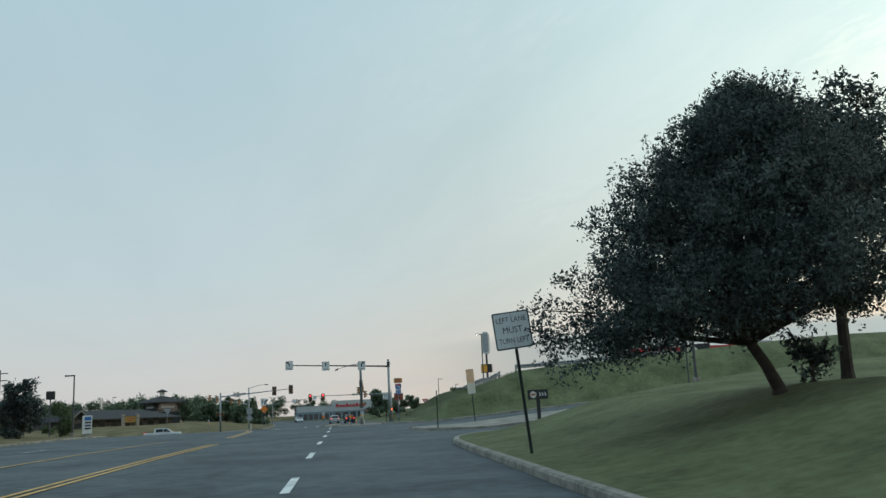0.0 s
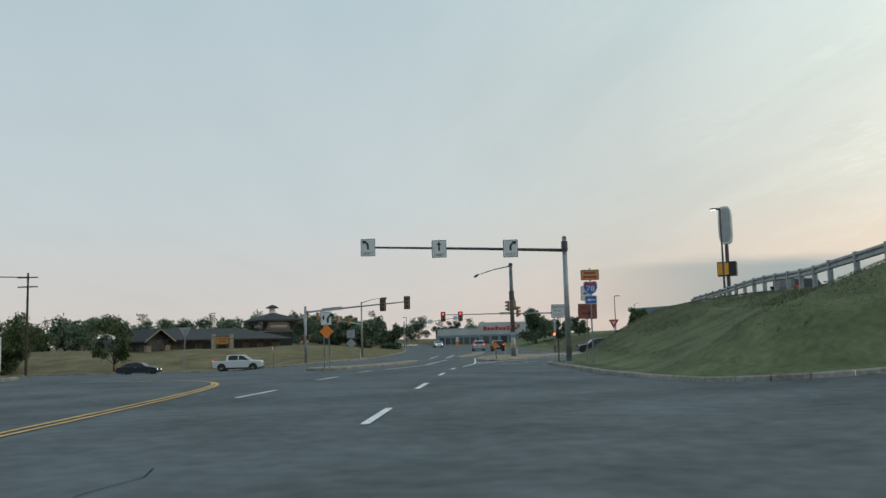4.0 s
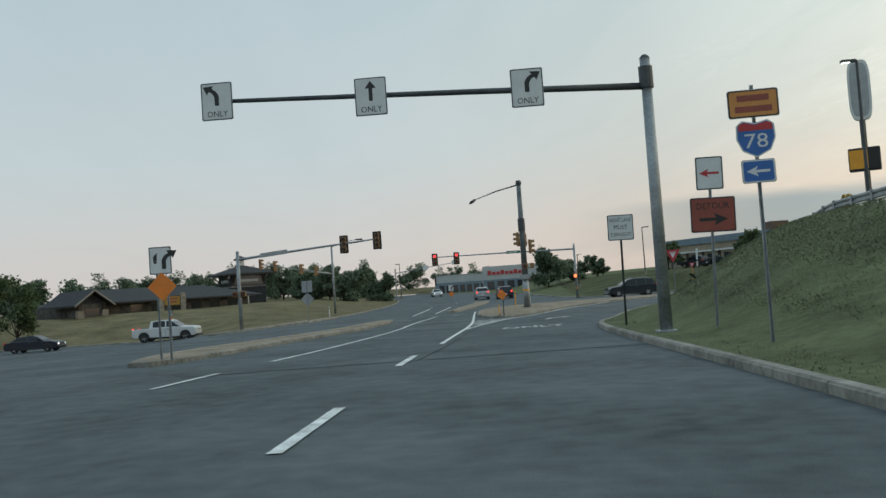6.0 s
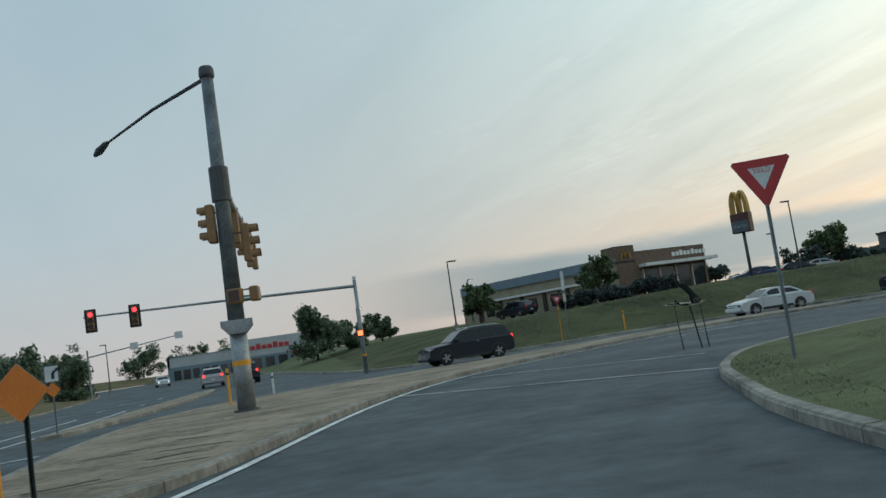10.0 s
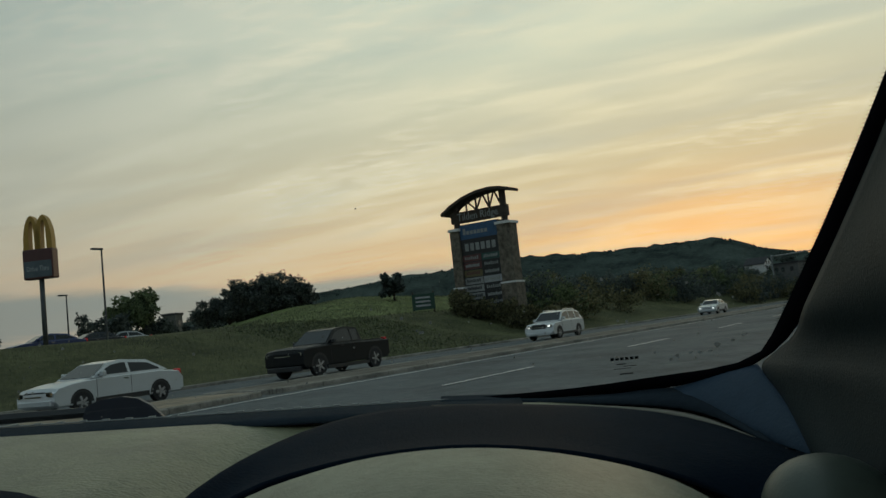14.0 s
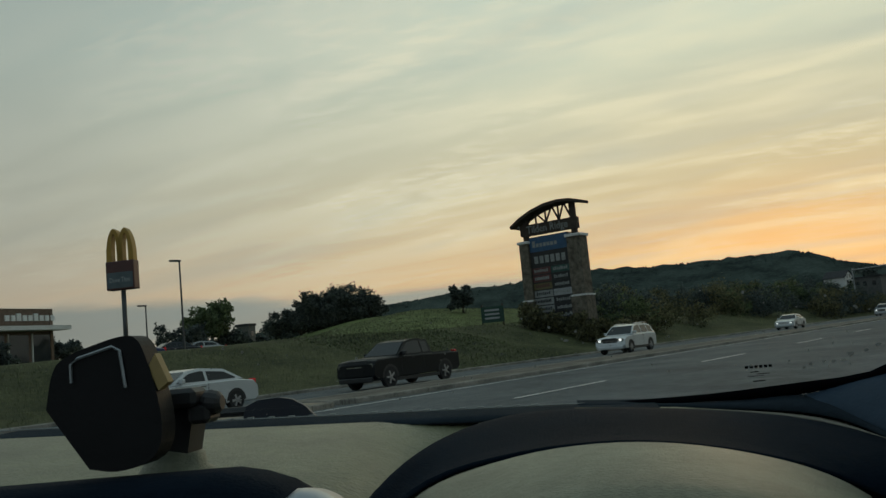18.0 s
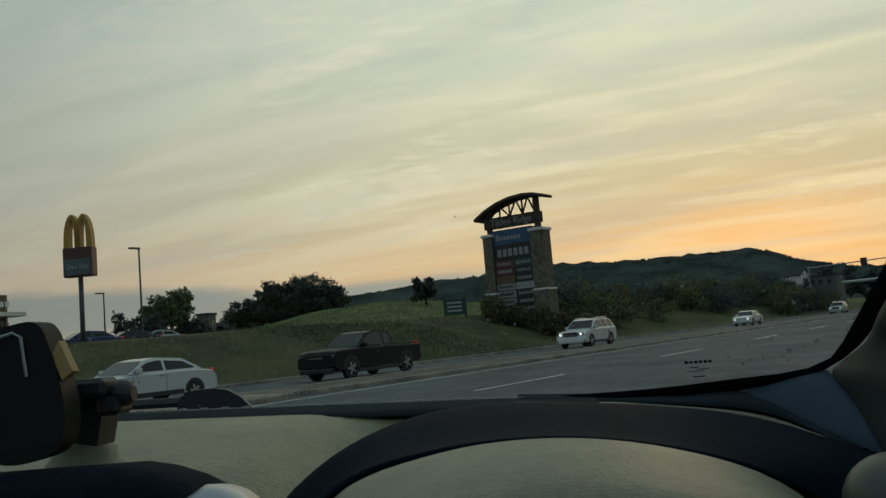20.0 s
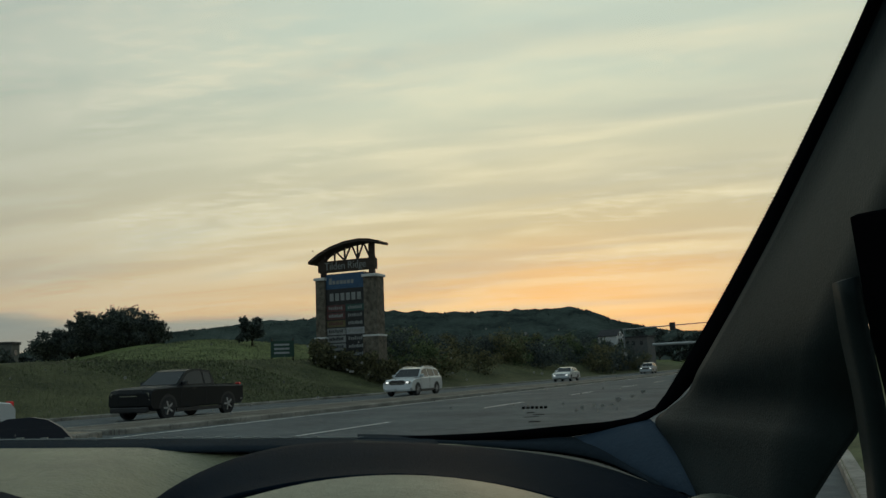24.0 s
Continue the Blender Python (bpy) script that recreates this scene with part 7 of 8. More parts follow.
KINDS = {
    "sedan": dict(L=4.7, W=1.8, body=[(-2.35, 0.35), (-2.35, 0.72), (-2.2, 0.92), (-1.5, 1.0), (0.75, 0.98), (1.7, 0.91), (2.2, 0.80), (2.33, 0.66), (2.36, 0.42), (2.2, 0.24), (-2.2, 0.24)],
                  roof=[(-1.75, 0.99), (-1.05, 1.36), (-0.1, 1.44), (0.35, 1.38), (1.05, 0.97)], belt=0.98, wx=(1.42, -1.38), wr=0.32),
    "suv": dict(L=4.9, W=1.95, body=[(-2.42, 0.45), (-2.42, 0.95), (-2.34, 1.14), (-1.6, 1.16), (0.95, 1.12), (2.05, 1.02), (2.38, 0.85), (2.45, 0.5), (2.3, 0.3), (-2.3, 0.3)],
                roof=[(-2.32, 1.14), (-2.0, 1.62), (-1.4, 1.72), (-0.1, 1.74), (0.4, 1.66), (1.15, 1.12)], belt=1.13, wx=(1.48, -1.45), wr=0.38),
    "wagon": dict(L=4.75, W=1.82, body=[(-2.36, 0.42), (-2.36, 0.9), (-2.28, 1.05), (-1.5, 1.06), (0.9, 1.03), (1.95, 0.92), (2.32, 0.72), (2.38, 0.45), (2.2, 0.28), (-2.2, 0.28)],
                  roof=[(-2.22, 1.05), (-1.75, 1.5), (-1.2, 1.6), (-0.1, 1.6), (0.35, 1.53), (1.15, 1.03)], belt=1.04, wx=(1.4, -1.35), wr=0.35),
    "pickup": dict(L=5.7, W=1.98, body=[(-2.85, 0.55), (-2.85, 1.2), (-0.95, 1.22), (-0.9, 1.24), (1.25, 1.24), (2.55, 1.19), (2.76, 1.12), (2.84, 0.98), (2.85, 0.55), (2.7, 0.38), (-2.7, 0.42)],
                   roof=[(-1.0, 1.22), (-0.86, 1.78), (-0.2, 1.86), (0.25, 1.84), (0.55, 1.78), (1.3, 1.22)], belt=1.22, wx=(1.85, -1.75), wr=0.43),
}


def car(kind, x, y, z, heading, colour, label, lit=False, brake=False, crew=False):
    """A vehicle from its side outline; +x is its nose. heading: degrees anticlockwise from +x."""
    k = KINDS[kind]
    W = k["W"] / 2
    t = thing({"sedan": "sedan_car", "suv": "suv_car", "wagon": "wagon_car", "pickup": "pickup_truck"}[kind], pose(x, y, z, 0, 0, heading), label, "pickup truck" if kind == "pickup" else "car")
    bm = bmesh.new()
    secs = ((-1.0, 0.86, 0.0), (-0.96, 0.95, 0.0), (-0.5, 1.0, 0.02), (0.5, 1.0, 0.02), (0.96, 0.95, 0.0), (1.0, 0.86, 0.0))
    cols_ = []
    zc = 0.65
    for s, sc, up in secs:
        cols_.append([bm.verts.new((px_ * (0.985 + 0.015 * sc) if abs(s) < 0.9 else px_ * 0.975, s * W, zc + (pz_ - zc) * sc + (up if pz_ > zc else 0))) for px_, pz_ in k["body"]])
    n = len(k["body"])
    for c0, c1 in zip(cols_, cols_[1:]):
        for j in range(n):
            bm.faces.new((c0[j], c0[(j + 1) % n], c1[(j + 1) % n], c1[j]))
    bm.faces.new(cols_[0]); bm.faces.new(cols_[-1][::-1])
    bmesh.ops.recalc_face_normals(bm, faces=bm.faces[:])
    body = part("body", bm, colour, t)
    # cabin: roof skin with raked glass all round
    roof = list(k["roof"])
    if crew:
        roof = [(-1.3, 1.22), (-1.16, 1.82), (-0.4, 1.88), (0.4, 1.86), (0.72, 1.79), (1.5, 1.23)]
    belt = k["belt"]
    topz = max(b for _, b in roof)
    bm = bmesh.new()
    half = lambda zz: W * (0.93 - 0.20 * (zz - belt) / (topz - belt))
    l_ = [bm.verts.new((a, -half(b), b)) for a, b in roof]
    r_ = [bm.verts.new((a, half(b), b)) for a, b in roof]
    m_ = len(roof)
    for j in range(m_ - 1):
        bm.faces.new((l_[j], l_[j + 1], r_[j + 1], r_[j]))
    bm.faces.new(l_); bm.faces.new(r_[::-1])
    bmesh.ops.recalc_face_normals(bm, faces=bm.faces[:])
    cab = part("cabin", bm, colour, t)
    # glazing a little proud of the cabin skin
    def side_glass(a0, a1, sgn):
        ring = []
        N_ = 7
        for q in range(N_):
            a = a0 + (a1 - a0) * q / (N_ - 1)
            zt = float(np.interp(a, [p[0] for p in roof], [p[1] for p in roof])) - 0.09
            ring.append((a, max(zt, belt + 0.06)))
        bm = bmesh.new()
        up = [bm.verts.new((a, sgn * (half(b) + 0.008), b)) for a, b in ring]
        dn = [bm.verts.new((a, sgn * (half(belt + 0.05) + 0.008), belt + 0.05)) for a, b in ring]
        for q in range(N_ - 1):
            bm.faces.new((dn[q], dn[q + 1], up[q + 1], up[q]) if sgn < 0 else (dn[q + 1], dn[q], up[q], up[q + 1]))
        return bm
    xr, xf = roof[0][0], roof[-1][0]
    b_post = (xr + xf) / 2 + 0.05
    spans = [(xr + 0.32, b_post - 0.05), (b_post + 0.05, xf - 0.22)]
    if kind in ("suv", "wagon"):
        spans = [(xr + 0.3, xr + 0.95), (xr + 1.05, b_post + 0.12), (b_post + 0.22, xf - 0.22)]
    if kind == "pickup" and not crew:
        spans = [(xr + 0.22, xr + 0.62), (xr + 0.72, xf - 0.26)]
    for sgn in (-1, 1):
        for a0, a1 in spans:
            part("side_window", side_glass(a0, a1, sgn), CARGLASS, cab)
    for name_, (pa, pb) in (("windscreen", (roof[-1], roof[-2])), ("rear_window", (roof[0], roof[1]))):
        bm = bmesh.new()
        sgnx = 1 if name_ == "windscreen" else -1
        v4 = []
        for f_ in (0.08, 0.94):
            a, b = pa[0] + (pb[0] - pa[0]) * f_, pa[1] + (pb[1] - pa[1]) * f_
            v4.append([bm.verts.new((a + sgnx * 0.012, s * (half(b) - 0.07), b + 0.012)) for s in (-1, 1)])
        bm.faces.new((v4[0][0], v4[0][1], v4[1][1], v4[1][0]))
        part(name_, bm, CARGLASS, cab)
    if kind == "pickup":
        inner = -1.0 if not crew else -1.3
        part("load_bed", box(-2.72, inner - 0.08, -W + 0.12, W - 0.12, 1.215, 1.235), BLACKTRIM, t, "dark open load bed")
    # wheels
    for wx in k["wx"]:
        for s in (-1, 1):
            part("wheel_arch", prism([(wx + (k["wr"] + 0.07) * math.cos(a * math.pi / 10), k["wr"] + (k["wr"] + 0.07) * math.sin(a * math.pi / 10)) for a in range(11)], s * W * 0.9, s * (W + 0.006)), BLACKTRIM, t)
            R = k["wr"]
            wh = part("tyre", lathe([(-0.11, R * 0.62), (-0.11, R * 0.93), (-0.08, R), (0.08, R), (0.11, R * 0.93), (0.11, R * 0.62)], 22), RUBBER, t)
            wh.matrix_local = pose(wx, s * (W - 0.1), R)
            rim = part("rim", lathe([(-0.09, R * 0.62), (0.0, R * 0.6), (0.09, R * 0.64), (0.095, R * 0.58), (0.03, R * 0.5), (0.02, 0.001)], 20), BLACKTRIM, wh)
            for q in range(5):
                sp = part("spoke", box(0.02, R * 0.6, s * 0.05 - 0.02, s * 0.05 + 0.045 * s + 0.02, -0.035, 0.035), RIM, wh)
                sp.matrix_local = pose(0, 0, 0, 0, 72 * q, 0)
    L2 = k["L"] / 2
    hz_ = 0.62 if kind in ("sedan", "wagon") else (0.82 if kind == "suv" else 0.92)
    nose = max(p[0] for p in k["body"])
    tail = min(p[0] for p in k["body"])
    for s in (-1, 1):
        h = part("headlamp_housing", prism(rounded(0.42, 0.15, 0.05), 0, 0.1), CHROME, t)
        part("headlamp", prism(rounded(0.16, 0.10, 0.04), -0.012, 0.0), HEADLAMP if lit else CARGLASS, h)
        h.matrix_local = pose(nose * 0.965 + 0.035, s * W * 0.7, hz_ + 0.02, 0, 0, 90)
        part("fog_lamp", prism(rounded(0.18, 0.07, 0.03), 0, 0.06), HEADLAMP if lit else CHROME, t).matrix_local = pose(nose * 0.975 + 0.02, s * W * 0.62, 0.45, 0, 0, 90)
        tl = part("tail_lamp", box(tail * 0.975 - 0.03, tail * 0.975 + 0.12, s * W * 0.78 - 0.1, s * W * 0.78 + 0.1, hz_ + 0.1, hz_ + 0.34, 0.02), BRAKELAMP if brake else TAILLAMP, t)
        part("mirror", box(roof[-1][0] - 0.42, roof[-1][0] - 0.28, s * (W + 0.02) - 0.1, s * (W + 0.02) + 0.1, belt + 0.02, belt + 0.18, 0.03), colour if kind != "pickup" else BLACKTRIM, t)
        part("door_handle", box(b_post + 0.1, b_post + 0.28, s * (W + 0.005) - 0.012, s * (W + 0.005) + 0.012, belt - 0.13, belt - 0.09), CHROME if kind != "pickup" else BLACKTRIM, t)
        part("sill", box(k["wx"][1] + 0.45, k["wx"][0] - 0.45, s * W - 0.03, s * W + 0.015, 0.26, 0.4), BLACKTRIM, t)
        for xx in (spans[-1][0] - 0.05, spans[-1][1] + 0.08):
            part("door_seam", box(xx - 0.006, xx + 0.006, s * W * 1.0 - 0.004, s * W * 1.0 + 0.006, 0.42, belt - 0.03), BLACKTRIM, t)
    gr = part("grille", prism(rounded(0.95 if kind != "pickup" else 1.2, 0.26 if kind == "sedan" else 0.34, 0.05), 0, 0.04), BLACKTRIM, t)
    gr.matrix_local = pose(nose * 0.985, 0, hz_ - 0.02, 0, 0, 90)
    part("grille_bar", prism([(-0.4, -0.02), (0.4, -0.02), (0.4, 0.02), (-0.4, 0.02)], -0.05, -0.04), CHROME, gr)
    part("front_bumper", box(nose - 0.14, nose + 0.02, -W * 0.88, W * 0.88, 0.3, 0.5, 0.04), BLACKTRIM if kind == "pickup" else colour, t)
    part("rear_bumper", box(tail - 0.03, tail + 0.12, -W * 0.88, W * 0.88, 0.4, 0.6, 0.04), CHROME if kind == "pickup" else colour, t)
    part("plate_bar", box(tail - 0.05, tail - 0.03, -0.15, 0.15, 0.62, 0.77), WHITETRIM, t)
    if kind in ("suv", "wagon"):
        for s in (-1, 1):
            part("roof_rail", tube([(-1.7, s * W * 0.66, topz - 0.02), (-1.5, s * W * 0.66, topz + 0.05), (0.0, s * W * 0.66, topz + 0.05), (0.2, s * W * 0.66, topz - 0.03)], 0.02, 6), CHROME, t)
    return t


car("pickup", -26.7, 54.8, rz(-26.7, 54.8), 4, P_WHITE, "white crew-cab pickup truck waiting at the junction", False, True, True)
car("sedan", -37.5, 52.5, rz(-37.5, 52.5), 4, P_NAVY, "dark sedan queued behind the white pickup", True)
car("suv", 15.6, 66.2, rz(15.6, 66.2), 188, P_NAVY, "dark blue-grey crossover stopped beyond the median", False, True)
car("pickup", 44.2, 66.05, rz(44.2, 66.05), 180, P_BLACK, "black single-cab pickup truck driving on the cross road")
car("suv", 67.0, 66.4, rz(67, 66.4), 180, P_WHITE, "white seven-seat crossover with lit headlamps on the cross road", True)
car("sedan", 105.5, 66.6, rz(105.5, 66.6), 180, P_WHITE, "white sedan with lit headlamps on the cross road", True)
car("sedan", 33.5, 66.2, rz(33.5, 66.2), 180, P_WHITE, "white four-door sedan with dark windows on the cross road")
car("suv", 158, 67.0, rz(158, 67), 180, P_SILVER, "silver crossover with lit headlamps far along the road", True)
car("sedan", 49.6, 93.4, gz(49.6, 93.4), 165, P_BLUE, "blue sedan parked by the restaurant")
car("sedan", 57.4, 99.6, gz(57.4, 99.6), 165, P_NAVY, "dark sedan parked by the restaurant")
car("sedan", 62.6, 103.0, gz(62.6, 103), 165, P_SILVER, "silver sedan parked by the restaurant")
car("suv", 33.5, 117, gz(33.5, 117), 120, P_NAVY, "dark crossover parked along the restaurant side")
car("suv", 3.4, 98, rz(3.4, 98), 95, P_NAVY, "dark crossover with brake lamps lit up the road", False, True)
car("suv", 0.2, 104, rz(0.2, 104), 95, P_SILVER, "silver van-like crossover up the road", False, True)
car("sedan", 11.5, 168, gz(11.5, 168), 10, P_RED, "orange-red car parked before the store")
car("sedan", -9.5, 150, rz(-9.5, 150), 280, P_WHITE, "white car with lit headlamps coming down the road", True)
car("suv", 22.5, 14, gz(22.5, 14), 98, P_NAVY, "dark crossover behind the guardrail")


# ---------------------------------------------------------------- the car's cabin front, standing at the give-way line
# the pad's sky sheen is put into its olive base colour
DASH = mat("grained_dash_plastic", (0.13, 0.134, 0.070), 0.42, 0, 0.25, 14.0, 0.3, 320, 0.5, (0.17, 0.168, 0.09))
HOODTOP = mat("grained_hood_plastic", (0.16, 0.17, 0.115), 0.5, 0, 0.2, 16.0, 0.3, 420, 0.4, (0.20, 0.208, 0.145))
# this navy also carries the visor's shade on the driver's side
NAVYDASH = mat("dark_navy_plastic", (0.005, 0.0105, 0.019), 0.8, 0, 0.2, 14.0, 0.2, 420, 0.05)
PILLARTRIM = mat("pillar_trim", (0.014, 0.023, 0.024), 0.6, 0, 0.15, 10.0, 0.1, 500, 0.2)
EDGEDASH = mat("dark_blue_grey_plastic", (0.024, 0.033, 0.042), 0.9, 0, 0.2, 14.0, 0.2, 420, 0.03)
PALESEAM = mat("pale_thread", (0.30, 0.31, 0.29), 0.7, 0, 0.15, 40.0)
CREAMTRIM = mat("cream_plastic", (0.16, 0.145, 0.11), 0.5, 0, 0.15, 14.0, 0.2, 420, 0.4)
BLUETRIM = mat("blue_highlight_trim", (0.034, 0.055, 0.082), 0.6, 0, 0.15, 8.0, 0.1, 300, 0.12)
BLUEBLACK = mat("blue_black_plastic", (0.010, 0.014, 0.026), 0.45, 0, 0.15, 20.0)
YELLOWTAB = mat("dull_yellow_tab", (0.34, 0.24, 0.09), 0.6, 0, 0.15, 20.0)
FRIT = mat("black_glass_band", (0.004, 0.004, 0.005), 1.0, 0, 0.1, 20.0, 0, 1, 0.0)
EYE_X, EYE_Y, EYE_Z = 16.23, 42.93, 1.23
floor_z = rz(EYE_X, EYE_Y)
E_ = EYE_Z - floor_z
cabin = thing("car_cabin", pose(EYE_X, EYE_Y, floor_z, 0, 0, -60.5), "front cabin of a dark right-hand-drive car with grained dashboard", "car interior")


def loft(name, rows, material, parent=None, label="", smooth=True, thick=0.0):
    """A skin through rows of points, given relative to the driver's eye."""
    bm = bmesh.new()
    vs = [[bm.verts.new((x, y, z + E_)) for x, y, z in r] for r in rows]
    for r0, r1 in zip(vs, vs[1:]):
        for a in range(len(r0) - 1):
            bm.faces.new((r0[a], r0[a + 1], r1[a + 1], r1[a]))
    bmesh.ops.recalc_face_normals(bm, faces=bm.faces[:])
    if sum(f.normal.z for f in bm.faces) < 0:
        bmesh.ops.reverse_faces(bm, faces=bm.faces[:])
    if thick:
        bmesh.ops.solidify(bm, geom=bm.faces[:], thickness=thick)
    return part(name, bm, material, parent or cabin, label, smooth)


def curve(pts, n=30):
    """Points spread evenly along a smoothed line through control points."""
    P = np.array(chaikin3(pts))
    s_ = np.concatenate([[0], np.cumsum(np.linalg.norm(np.diff(P, axis=0), axis=1))])
    return [tuple(np.array([np.interp(q, s_, P[:, c]) for c in range(3)])) for q in np.linspace(0, s_[-1], n)]


def chaikin3(pts, times=3):
    P = [tuple(p) for p in pts]
    for _ in range(times):
        Q = [P[0]]
        for a, b in zip(P, P[1:]):
            Q.append(tuple(0.75 * u + 0.25 * v for u, v in zip(a, b)))
            Q.append(tuple(0.25 * u + 0.75 * v for u, v in zip(a, b)))
        P = Q + [P[-1]]
    return P


def between(a, b, f, lift=0.0, push=0.0):
    return [(p[0] + (q[0] - p[0]) * f, p[1] + (q[1] - p[1]) * f + push, p[2] + (q[2] - p[2]) * f + lift) for p, q in zip(a, b)]


def skin(name, curves, material, parent=None, label="", thick=0.004):
    return loft(name, curves, material, parent, label, True, thick)


# dashboard pad, falling gently towards the driver and dipping under the visor
def pad_far(x):
    return -0.0795 - 0.041 * (x + 0.04)


rows = []
for y in np.linspace(0.40, 0.952, 22):
    r = []
    for x in np.linspace(-0.68, 0.30, 50):
        z = pad_far(x) + 0.001 - 0.016 * ((0.95 - y) / 0.35) ** 2 - 0.02 * float(ss((0.47 - y) / 0.1))
        z -= 0.05 * float(ss((x + 0.25) / 0.12)) * float(ss((0.92 - y) / 0.2))
        r.append((x, y, z))
    rows.append(r)
pad = loft("dashboard_pad", rows, DASH, None, "grained dashboard pad, sky sheen in its olive-grey", True, 0.02)
# the pad's shade towards the windscreen, put in as a darker strip
strip = skin("edge_shade_strip", [[(x, y, pad_far(x) + dz) for x in np.linspace(-0.68, 0.05, 40)] for y, dz in ((0.962, -0.012), (0.957, 0.0005), (0.945, 0.003), (0.92, 0.0028), (0.885, 0.0015), (0.865, -0.0015))], EDGEDASH, None, "dark blue strip for the shade along the far dashboard edge", 0.003)
part("pad_seam", tube([(x, 0.951, E_ + pad_far(x) + 0.0035) for x in np.linspace(-0.75, -0.02, 24)], 0.0008, 5), PALESEAM, strip)
for k in range(24):
    x = -0.62 + k * 0.024 if k < 14 else -0.26 + (k - 14) * 0.02
    part("stitch", box(x, x + 0.007, 0.949, 0.953, E_ + pad_far(x) + 0.003, E_ + pad_far(x) + 0.0052), PALESEAM, strip)
# instrument visor: a broad arch over the column cover, its shade coloured in navy
up = curve([(-0.235, 0.47, -0.165), (-0.215, 0.53, -0.135), (-0.1985, 0.60, -0.1095), (-0.1889, 0.63, -0.0988), (-0.1782, 0.68, -0.0898), (-0.1650, 0.76, -0.0846), (-0.1387, 0.83, -0.0789), (-0.0954, 0.87, -0.0740), (-0.040, 0.87, -0.0739), (0.016, 0.87, -0.0777), (0.069, 0.86, -0.0827), (0.120, 0.85, -0.089), (0.167, 0.83, -0.0966), (0.204, 0.79, -0.1065), (0.222, 0.75, -0.1151), (0.245, 0.70, -0.1201), (0.262, 0.60, -0.145)])
lo = curve([(-0.205, 0.47, -0.165), (-0.190, 0.53, -0.135), (-0.1760, 0.60, -0.1105), (-0.1687, 0.63, -0.1050), (-0.1490, 0.65, -0.0976), (-0.1247, 0.66, -0.0921), (-0.073, 0.66, -0.0851), (-0.035, 0.66, -0.0836), (0.0026, 0.66, -0.0846), (0.045, 0.66, -0.0905), (0.0836, 0.66, -0.0988), (0.1228, 0.66, -0.1106), (0.1609, 0.66, -0.1278), (0.19, 0.65, -0.150)])
skin("instrument_visor", [[(p[0] - 0.006, p[1] + 0.03, p[2] - 0.02) for p in up], up, between(up, lo, 0.12, 0.0012), between(up, lo, 0.3, 0.0012), between(up, lo, 0.5, -0.001), between(up, lo, 0.75, -0.003), between(up, lo, 0.92, -0.003), lo], NAVYDASH, None, "arched instrument visor, navy for its driver-side shade", 0.004)
# column cover: a grained dome, the sky's sheen put into its pale colour
arc = curve([(-0.190, 0.62, -0.150), (-0.172, 0.62, -0.114), (-0.144, 0.62, -0.0985), (-0.111, 0.62, -0.0900), (-0.0705, 0.62, -0.0825), (-0.031, 0.62, -0.0803), (0.0044, 0.62, -0.0817), (0.039, 0.62, -0.0862), (0.0765, 0.62, -0.0948), (0.1132, 0.62, -0.1066), (0.1417, 0.62, -0.1207), (0.165, 0.62, -0.140), (0.18, 0.62, -0.165)])
cover = skin("column_cover", [[(p[0], 0.645, p[2] - 0.014) for p in arc], [(p[0], 0.632, p[2] - 0.003) for p in arc], arc, [(p[0] * 0.98, 0.56, p[2] - 0.003) for p in arc], [(p[0] * 0.96, 0.49, p[2] - 0.008) for p in arc], [(p[0] * 0.94, 0.435, p[2] - 0.019) for p in arc], [(p[0] * 0.92, 0.425, p[2] - 0.04) for p in arc]], HOODTOP, None, "grained steering column cover, paled for sky sheen", 0.003)
for k in range(9):
    x = -0.016 + k * 0.0042 + (0.003 if k > 2 else 0)
    part("embossed_bar", box(x, x + 0.0031, 0.424, 0.4245, E_ - 0.1095, E_ - 0.1070), NAVYDASH, cover)
# middle display hood with a bright rounded end
rows = []
for y, dz in ((0.56, -0.012), (0.53, -0.002), (0.49, 0.0), (0.465, -0.006), (0.45, -0.05)):
    rows.append([(x, y, -0.0635 + dz - 0.018 * float(ss((x + 0.26) / 0.07)) - 0.03 * float(ss((x + 0.215) / 0.03))) for x in np.linspace(-0.60, -0.185, 24)])
hood = loft("display_hood", rows, NAVYDASH, None, "black display hood", True, 0.004)
skin("bright_end", [[(-0.212 + 0.03 * math.sin(a), y, -0.100 + 0.022 * math.cos(a) + dz) for a in np.linspace(0.0, 1.7, 12)] for y, dz in ((0.52, -0.003), (0.50, 0.0), (0.47, -0.002))], RIM, hood, "silver end cap", 0.003)
# ledge at the windscreen corner, its cream strip, and the side vent
l0 = curve([(-0.03, 0.945, -0.0775), (0.019, 0.93, -0.0797), (0.076, 0.92, -0.0835), (0.1295, 0.90, -0.0850), (0.178, 0.87, -0.0833), (0.198, 0.85, -0.0866), (0.214, 0.82, -0.0985), (0.229, 0.79, -0.1110), (0.2314, 0.74, -0.119)])
l1 = curve([(-0.03, 0.935, -0.0782), (0.018, 0.92, -0.0803), (0.0734, 0.90, -0.0846), (0.1256, 0.88, -0.0876), (0.172, 0.85, -0.092), (0.196, 0.83, -0.0975), (0.2103, 0.81, -0.1036), (0.2222, 0.77, -0.1114), (0.2277, 0.73, -0.1184)])
l2 = curve([(-0.035, 0.88, -0.0745), (0.016, 0.872, -0.0780), (0.069, 0.862, -0.083), (0.120, 0.852, -0.0893), (0.167, 0.832, -0.097), (0.190, 0.81, -0.103), (0.204, 0.79, -0.107), (0.222, 0.75, -0.1155), (0.238, 0.71, -0.1205)])
